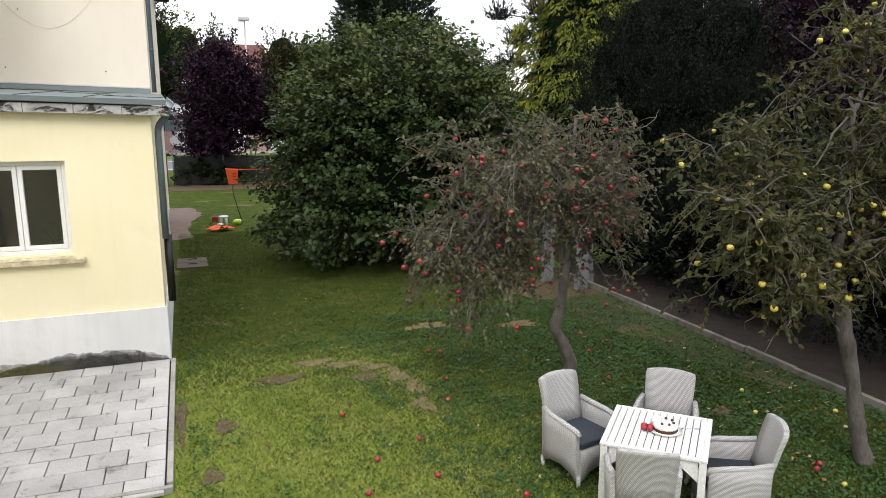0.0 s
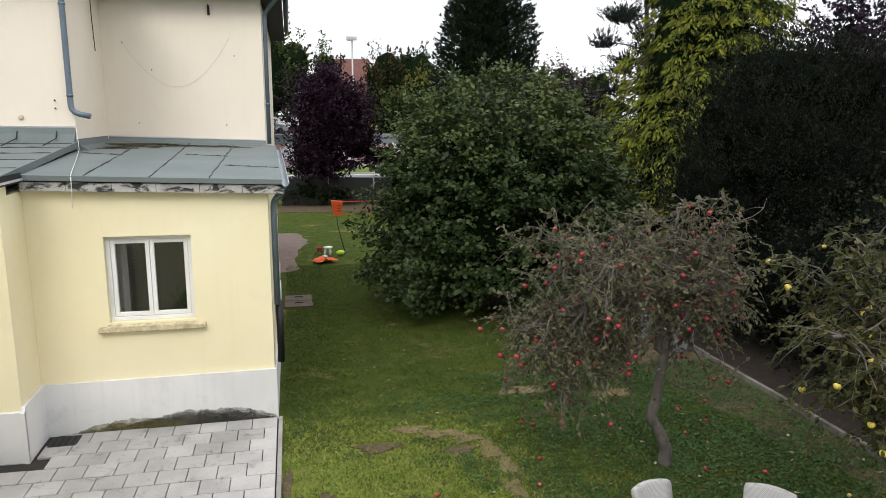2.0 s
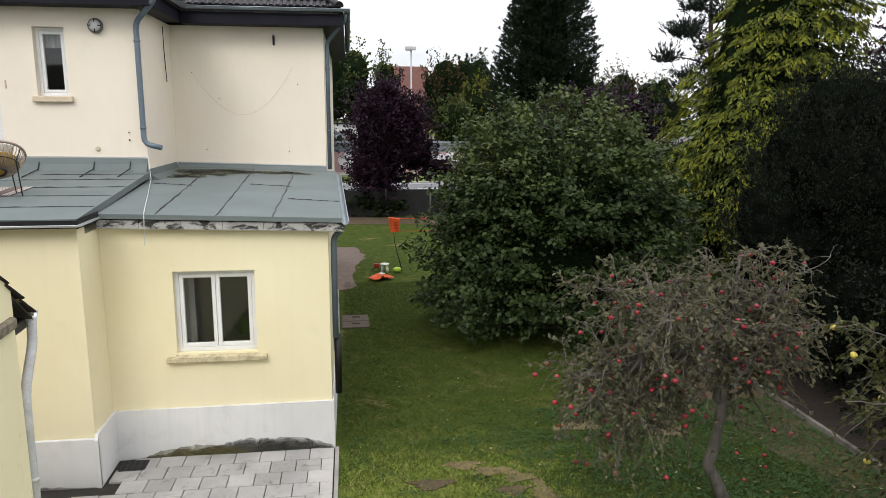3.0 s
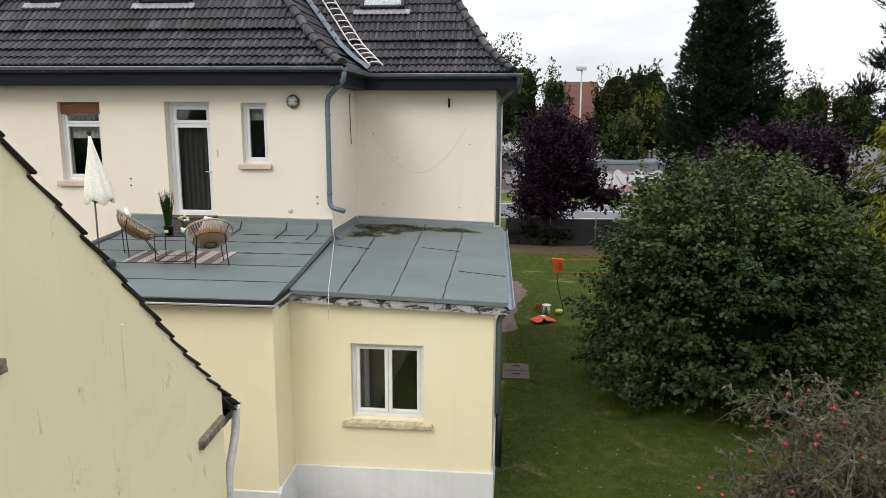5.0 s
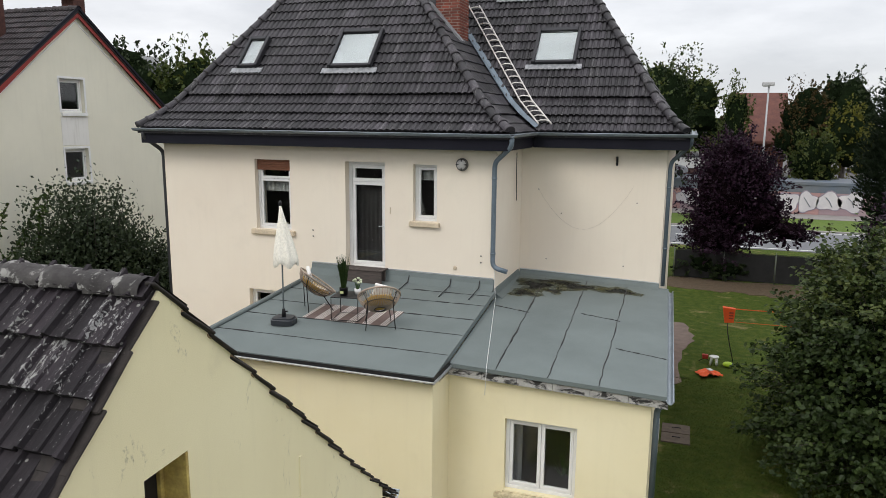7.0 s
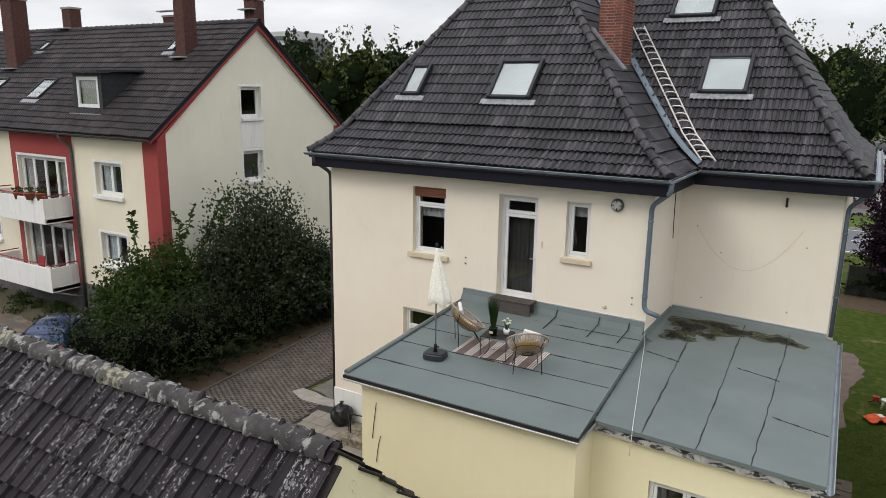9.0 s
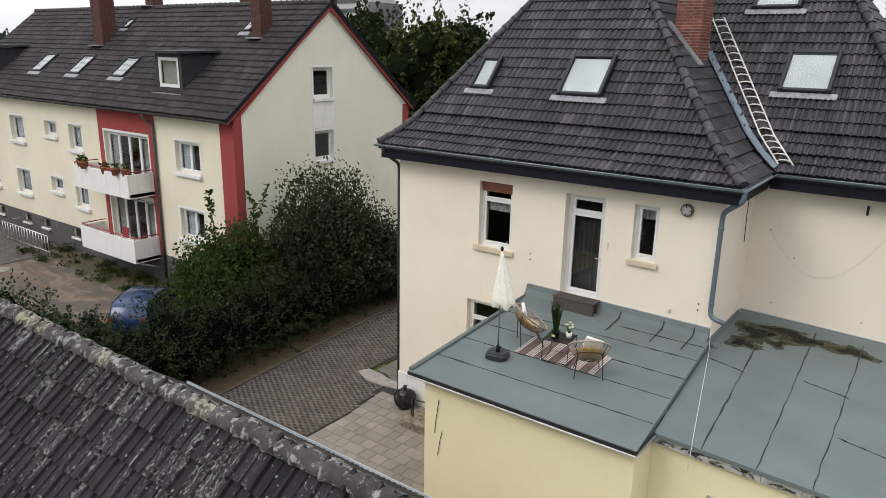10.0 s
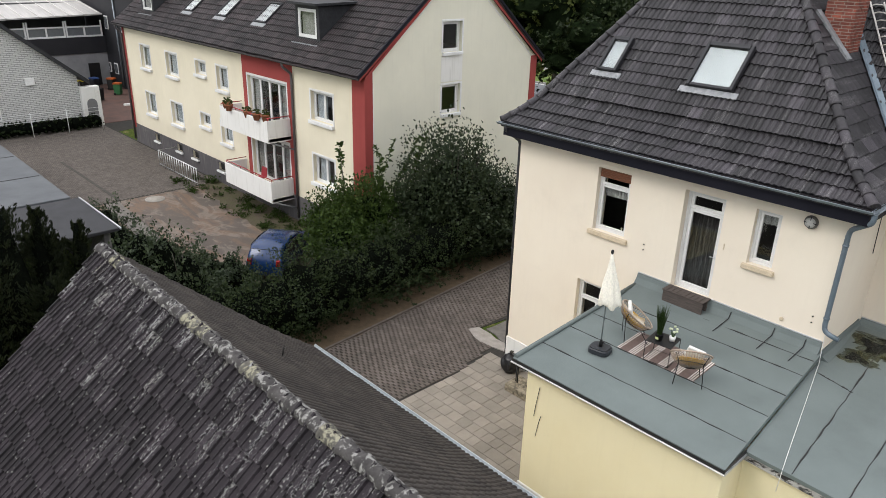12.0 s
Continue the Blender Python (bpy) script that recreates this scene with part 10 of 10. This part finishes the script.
part("wall", soft_box(-16, 1.5, 77.8, 90, 0, 4.6, 0.02), surface("shop_brick", (0.16, 0.09, 0.075), (0.12, 0.07, 0.06), scale=2, fine=18), sb)
part("fascia", soft_box(-16.2, 1.7, 77.6, 77.795, 3.6, 4.7, 0.02), WHITE_WALL, sb)
part("roof", soft_box(-16.3, 1.8, 77.5, 90.2, 4.705, 4.85, 0.01), SLATE, sb)
rebase(sb, -7, 84, 0)
hs = thing("apartment_block", "distant pale high-rise block", "building")
part("body", soft_box(-192, -173.5, 190, 205, 0, 28.4, 0.05), surface("pale_block", (0.5, 0.5, 0.5), (0.42, 0.42, 0.43), scale=0.2, fine=2), hs)
part("stair_tower", soft_box(-173.3, -169.9, 191, 205, 0, 25.6, 0.05), surface("grey_block", (0.16, 0.16, 0.17), (0.12, 0.12, 0.13), scale=0.2, fine=2), hs)
BAND = plain("band_glass", (0.08, 0.09, 0.1), 0.2)
for r in range(8):
    part("window_band", soft_box(-190, -178, 189.8, 189.95, 3 + 3.2 * r, 4.4 + 3.2 * r, 0.01), BAND, hs)
rebase(hs, -180, 197, 0)


# ---- cars ----
def car(paint, label):
    """A small hatchback; it looks along +x, base at the origin."""
    c = thing("car", label, "car")
    side = [(-1.95, 0.32), (-1.98, 0.75), (-1.85, 0.95), (-1.72, 1.3), (-1.45, 1.44), (-0.5, 1.5), (0.15, 1.46), (0.95, 1.02), (1.7, 0.88), (1.95, 0.68), (1.98, 0.38), (1.85, 0.25), (-1.85, 0.25)]
    body = bmesh.new()
    cols = []
    for s in (-1, -0.86, 0.86, 1):
        row = []
        for x, z in side:
            taper = 0.80 - (0.14 * max(0.0, z - 0.9) / 0.6) - (0.05 if abs(x) > 1.7 else 0)
            zz = z if abs(s) < 0.9 else z - 0.04 * (z > 0.8)
            row.append(body.verts.new((x * (1 if abs(s) < 0.9 else 0.985), s * taper * (1.0 if abs(s) > 0.9 else 1.0), zz)))
        cols.append(row)
    n = len(side)
    for a, b_ in zip(cols, cols[1:]):
        for i in range(n):
            body.faces.new((a[i], a[(i + 1) % n], b_[(i + 1) % n], b_[i])).smooth = True
    body.faces.new(cols[0]), body.faces.new(cols[-1][::-1])
    bmesh.ops.recalc_face_normals(body, faces=body.faces[:])
    part("body", body, paint, c)
    dk = plain("car_glass_" + label[:4], (0.02, 0.022, 0.026), 0.08)
    part("windscreen", prism([(0.22, 1.43), (0.92, 1.04), (0.96, 1.06), (0.24, 1.47)], "y", -0.62, 0.62), dk, c)
    part("rear_window", prism([(-1.74, 1.0), (-1.64, 1.32), (-1.68, 1.34), (-1.80, 1.0)], "y", -0.58, 0.58), dk, c)
    for s in (-1, 1):
        part("side_window", prism([(-1.4, 1.02), (-1.3, 1.36), (-0.45, 1.42), (0.1, 1.38), (0.6, 1.04)], "y", s * 0.735, s * 0.765), dk, c)
        part("mirror", soft_box(0.45, 0.6, s * 0.8 - 0.08, s * 0.8 + 0.08, 1.0, 1.12, 0.03), paint, c)
        part("headlight", soft_box(1.68, 1.9, s * 0.55 - 0.12, s * 0.55 + 0.12, 0.66, 0.8, 0.03), plain("lens_" + label[:4], (0.6, 0.6, 0.62), 0.1), c)
        part("tail_light", soft_box(-1.99, -1.86, s * 0.6 - 0.08, s * 0.6 + 0.08, 0.75, 1.0, 0.02), plain("tail_" + label[:4], (0.3, 0.01, 0.01), 0.2), c)
        for x in (-1.22, 1.22):
            w = part("wheel", moved(lathe([(0.2, -0.1), (0.29, -0.1), (0.31, -0.06), (0.31, 0.06), (0.29, 0.1), (0.2, 0.1)], sides=24), pose(x, s * 0.74, 0.31, 90)), BLACK, c)
            part("rim", moved(lathe([(0.19, -0.09), (0.19, 0.09), (0.05, 0.105)], sides=16), pose(x, s * 0.745, 0.31, 90 * s)), ALU, w)
    return c


BLUE_PAINT = plain("blue_car_paint", (0.008, 0.03, 0.10), 0.2, 0.1, 0.6)
blue_car = car(BLUE_PAINT, "small dark blue hatchback parked behind the hedge")
blue_car.matrix_basis = pose(-24.0, 14.3, 0.01, 0, 0, 128)
silver = plain("silver_car_paint", (0.45, 0.46, 0.48), 0.25, 0.4, 0.6)
far_car = car(silver, "silver car parked beyond the street")
far_car.matrix_basis = pose(18.6, 100.0, 0.03, 0, 0, 95)
copy_thing(far_car, pose(-1.5, 75.6, 3.02, 0, 0, 5))
copy_thing(far_car, pose(14.8, 104.0, 0.03, 0, 0, 80))

# ---- houses and yard to the west ----
def white_brick_mat():
    m, n, l, p = graph("white_painted_brick")
    g = n.new("ShaderNodeNewGeometry")
    sep, com = n.new("ShaderNodeSeparateXYZ"), n.new("ShaderNodeCombineXYZ")
    l.new(g.outputs["Position"], sep.inputs[0])
    l.new(sep.outputs["Y"], com.inputs["X"])
    l.new(sep.outputs["Z"], com.inputs["Y"])
    b = node(n, "ShaderNodeTexBrick", Scale=1.0, **{"Brick Width": 0.36, "Row Height": 0.125, "Mortar Size": 0.016})
    b.inputs["Color1"].default_value, b.inputs["Color2"].default_value, b.inputs["Mortar"].default_value = (0.6, 0.6, 0.58, 1), (0.5, 0.5, 0.49, 1), (0.2, 0.2, 0.19, 1)
    l.new(com.outputs[0], b.inputs["Vector"])
    l.new(b.outputs["Color"], p.inputs["Base Color"])
    p.inputs["Roughness"].default_value = 0.85
    return m


wh = thing("white_brick_house", "white painted brick house with a dark roof", "house")
part("gable_wall", prism([(3.6, 0), (16.4, 0), (16.4, 3.65), (10.0, 9.0), (3.6, 3.65)], "x", -55.4, -55.0), white_brick_mat(), wh)
part("wall", soft_box(-68, -55.402, 16.1, 16.4, 0, 3.2, 0.01), WHITE_WALL, wh)
part("roof", prism([(17.1, 3.08), (10.0, 9.02), (10.0, 9.3), (17.1, 3.36)], "x", -68, -54.6), SLATE, wh)
part("roof", prism([(3.0, 3.17), (10.0, 9.02), (10.0, 9.3), (3.0, 3.45)], "x", -68, -54.6), SLATE, wh)
gw_ = part("window", soft_box(-55.0, -54.95, 10.1, 11.2, 1.1, 2.4, 0.01), WHITE, wh)
part("pane", soft_box(-54.95, -54.93, 10.2, 11.1, 1.2, 2.3, 0), plain("house_pane", (0.03, 0.03, 0.035), 0.1), gw_)
part("side_wall", soft_box(-55.2, -54.6, 16.402, 17.7, 0, 2.9, 0.02), WHITE_WALL, wh, "white wall end with an arched niche")
part("niche", prism([(16.7, 0.3), (17.4, 0.3), (17.4, 1.7)] + [(17.05 + 0.35 * math.cos(a), 1.7 + 0.35 * math.sin(a)) for a in (0.5, 1.0, 1.57, 2.1, 2.6)] + [(16.7, 1.7)], "x", -54.6, -54.57), plain("niche_grey", (0.2, 0.2, 0.2)), wh)
part("lamp_box", soft_box(-55.0, -54.85, 13.0, 13.6, 3.3, 3.8, 0.02), WHITE, wh)
rebase(wh, -60, 11, 0)
bush("clipped_hedge", "low clipped dark hedge before the white house", "hedge", [(-54.2, 8.0 + 0.5 * k, 0.5, 0.5, 0.6, 0.6) for k in range(19)], 6500, 0.14, HEDGE, CORE_DARK, 61, rough=0.1)
wf_ = thing("garden_railing", "thin white railing above the clipped hedge", "railing")
for k in range(5):
    part("post", tube([(-53.5, 8.0 + 2.3 * k, 0), (-53.5, 8.0 + 2.3 * k, 1.7)], 0.03, 6), WHITE, wf_)
for z in (1.1, 1.35, 1.6):
    part("rail", tube([(-53.5, 8.0, z), (-53.5, 17.2, z)], 0.012, 5), WHITE, wf_)
rebase(wf_, -53.5, 12.6, 0)
DARKWALL = surface("black_cladding", (0.022, 0.022, 0.026), (0.016, 0.016, 0.02), scale=1, fine=12, rough=0.6)
bb_ = thing("dark_house", "black clad house with a glazed white balcony", "house")
part("wall", soft_box(-86, -72.0, 14, 24.48, 3.0, 4.5, 0.02), DARKWALL, bb_)
part("wall", soft_box(-86, -72.1, 14, 24.48, 0, 2.995, 0.02), surface("grey_ground_floor", (0.30, 0.30, 0.31), (0.22, 0.22, 0.23), scale=1), bb_)
part("wall", soft_box(-80, -58.0, 24.5, 34, 0, 8.6, 0.02), DARKWALL, bb_)
part("roof", soft_box(-80.3, -57.7, 24.2, 34.3, 8.605, 8.85, 0.02), SLATE, bb_)
BALCONY_PANE = plain("balcony_pane", (0.16, 0.17, 0.18), 0.1)
for y in (14.6, 17.85, 21.1):
    bars = [(y, y + 0.14, 4.5, 5.95), (y + 3.06, y + 3.2, 4.5, 5.95), (y + 1.53, y + 1.67, 4.65, 5.35)]
    fr = part("balcony_window", merged(*[soft_box(-72.1, -72.0, a, b, c_, d_, 0.005) for a, b, c_, d_ in bars], soft_box(-72.1, -72.0, y + 0.14, y + 3.06, 4.5, 4.65, 0.005), soft_box(-72.1, -72.0, y + 0.14, y + 3.06, 5.35, 5.48, 0.005)), WHITE, bb_, "white glazed balcony screen")
    part("pane", soft_box(-72.12, -72.105, y + 0.14, y + 1.53, 4.65, 5.35, 0), BALCONY_PANE, fr)
    part("pane", soft_box(-72.12, -72.105, y + 1.67, y + 3.06, 4.65, 5.35, 0), BALCONY_PANE, fr)
part("balcony_back", soft_box(-77, -76.8, 14, 24.4, 4.5, 7.3, 0), surface("shaded_balcony_wall", (0.14, 0.14, 0.14), (0.1, 0.1, 0.1), scale=1), bb_)
for y in (15.2, 19.0, 22.4):
    part("chair_shape", soft_box(-74.0, -73.3, y, y + 0.8, 4.5, 5.25, 0.08, 2), WHITE_WALL, bb_)
awn = bmesh.new()
quad = [awn.verts.new(p) for p in ((-71.4, 13.2, 6.15), (-71.4, 24.3, 6.45), (-78.0, 24.3, 7.35), (-78.0, 13.2, 7.1))]
awn.faces.new(quad)
ext = bmesh.ops.extrude_face_region(awn, geom=awn.faces[:])
bmesh.ops.translate(awn, vec=(0, 0, 0.12), verts=[v for v in ext["geom"] if isinstance(v, bmesh.types.BMVert)])
bmesh.ops.recalc_face_normals(awn, faces=awn.faces[:])
part("lean_to_roof", awn, surface("pale_roof_sheet", (0.47, 0.45, 0.43), (0.36, 0.345, 0.33), scale=0.6, fine=3, stretch=(0.2, 3, 1)), bb_, "pale corrugated lean-to roof")
for k in range(9):
    y = 13.8 + 1.28 * k
    part("roof_rib", tube([(-71.35, y, 6.3 + 0.3 * (y - 13.2) / 11.1), (-78.0, y, 7.25 + 0.25 * (y - 13.2) / 11.1)], 0.035, 5), WHITE_WALL, bb_)
part("door", soft_box(-72.1, -71.98, 22.6, 23.6, 0.05, 2.1, 0.01), BLACK, bb_)
DARK_PANE = plain("dark_house_pane", (0.12, 0.13, 0.14), 0.1)
for x0_, x1_, z0_, z1_ in ((-71.6, -70.7, 5.2, 6.4), (-72.0, -71.5, 1.2, 2.1), (-70.6, -69.7, 1.2, 2.2), (-67.6, -66.8, 5.2, 6.4)):
    wq = part("window", soft_box(x0_, x1_, 24.44, 24.495, z0_, z1_, 0.01), WHITE, bb_)
    part("pane", soft_box(x0_ + 0.1, x1_ - 0.1, 24.42, 24.435, z0_ + 0.1, z1_ - 0.1, 0), DARK_PANE, wq)
downpipe([(-68.6, 24.4, 8.5), (-68.6, 24.4, 0.1)], 0.07, bb_, ZINC)
rebase(bb_, -75, 26, 0)
rh = thing("row_house", "white and red houses behind the yard", "house")
part("wall", soft_box(-120, -92, 10, 40, 0, 10, 0.02), WHITE_WALL, rh)
part("roof", prism([(8, 9.8), (25, 17), (42, 9.8)], "x", -121, -91), SLATE, rh)
rebase(rh, -106, 25, 0)


def wheelie_bin(x, y, body_c, lid_c, label, turn):
    b = thing("wheelie_bin", label, "bin", "bins by the dark house")
    part("body", prism([(-0.25, 0.06), (0.25, 0.06), (0.3, 0.95), (-0.3, 0.95)], "y", -0.3, 0.3), plain("bin_" + label[:6].replace(" ", "_"), body_c, 0.5), b)
    part("lid", prism([(-0.33, 0.955), (0.33, 0.955), (0.28, 1.05), (-0.3, 1.08)], "y", -0.32, 0.32), plain("lid_" + label[:6].replace(" ", "_"), lid_c, 0.5), b)
    for s in (-1, 1):
        part("wheel", moved(lathe([(0.09, -0.03), (0.1, 0), (0.09, 0.03)], sides=14), pose(-0.22, s * 0.3, 0.1, 90)), BLACK, b)
    b.matrix_basis = pose(x, y, 0.03, 0, 0, turn)


for k, (x, y, bc, lc, lb_) in enumerate(((-69.4, 20.3, (0.02, 0.02, 0.02), (0.5, 0.42, 0.02), "black bin with a yellow lid by the wall"), (-69.1, 21.1, (0.02, 0.02, 0.02), (0.5, 0.42, 0.02), "dark bin with a yellow lid by the wall"), (-69.9, 22.2, (0.02, 0.02, 0.025), (0.03, 0.07, 0.2), "sooty bin with a blue lid by the wall"), (-64.1, 20.6, (0.015, 0.015, 0.016), (0.015, 0.015, 0.016), "all-black bin standing free in the yard"), (-68.9, 23.4, (0.02, 0.02, 0.02), (0.45, 0.1, 0.02), "grimy bin with an orange lid"), (-66.0, 22.9, (0.04, 0.16, 0.06), (0.45, 0.1, 0.02), "green bin with an orange lid"))):
    wheelie_bin(x, y, bc, lc, lb_, 10 * k)
gar = thing("garage_row", "flat-roofed garages with grey felt roofs", "garage")
part("roof", soft_box(-48, -30.4, 3.0, 8.2, 2.45, 2.6, 0.02), surface("garage_felt", (0.115, 0.122, 0.13), (0.085, 0.09, 0.098), scale=0.9, fine=80, rough=0.8), gar)
part("roof", soft_box(-30.2, -25.6, 2.0, 8.45, 2.45, 2.58, 0.02), surface("dark_felt", (0.032, 0.032, 0.036), (0.02, 0.02, 0.023), scale=1.5, fine=60, rough=0.7), gar)
part("wall", soft_box(-47.8, -25.8, 7.9, 8.15, 0, 2.44, 0.01), GREY_BASE, gar)
part("wall", soft_box(-47.8, -25.8, 3.2, 3.4, 0, 2.44, 0.01), GREY_BASE, gar)
part("edge_strip", soft_box(-30.2, -25.55, 8.452, 8.5, 2.5, 2.6, 0.004), ALU, gar)
for k in range(4):
    part("seam", tube([(-47 + 4.2 * k, 3.1, 2.603), (-47 + 4.2 * k, 8.1, 2.603)], 0.02, 5), FELT_SEAM, gar)
part("seam", tube([(-48, 5.6, 2.603), (-30.5, 5.6, 2.603)], 0.02, 5), FELT_SEAM, gar)
rebase(gar, -37, 5.5, 0)
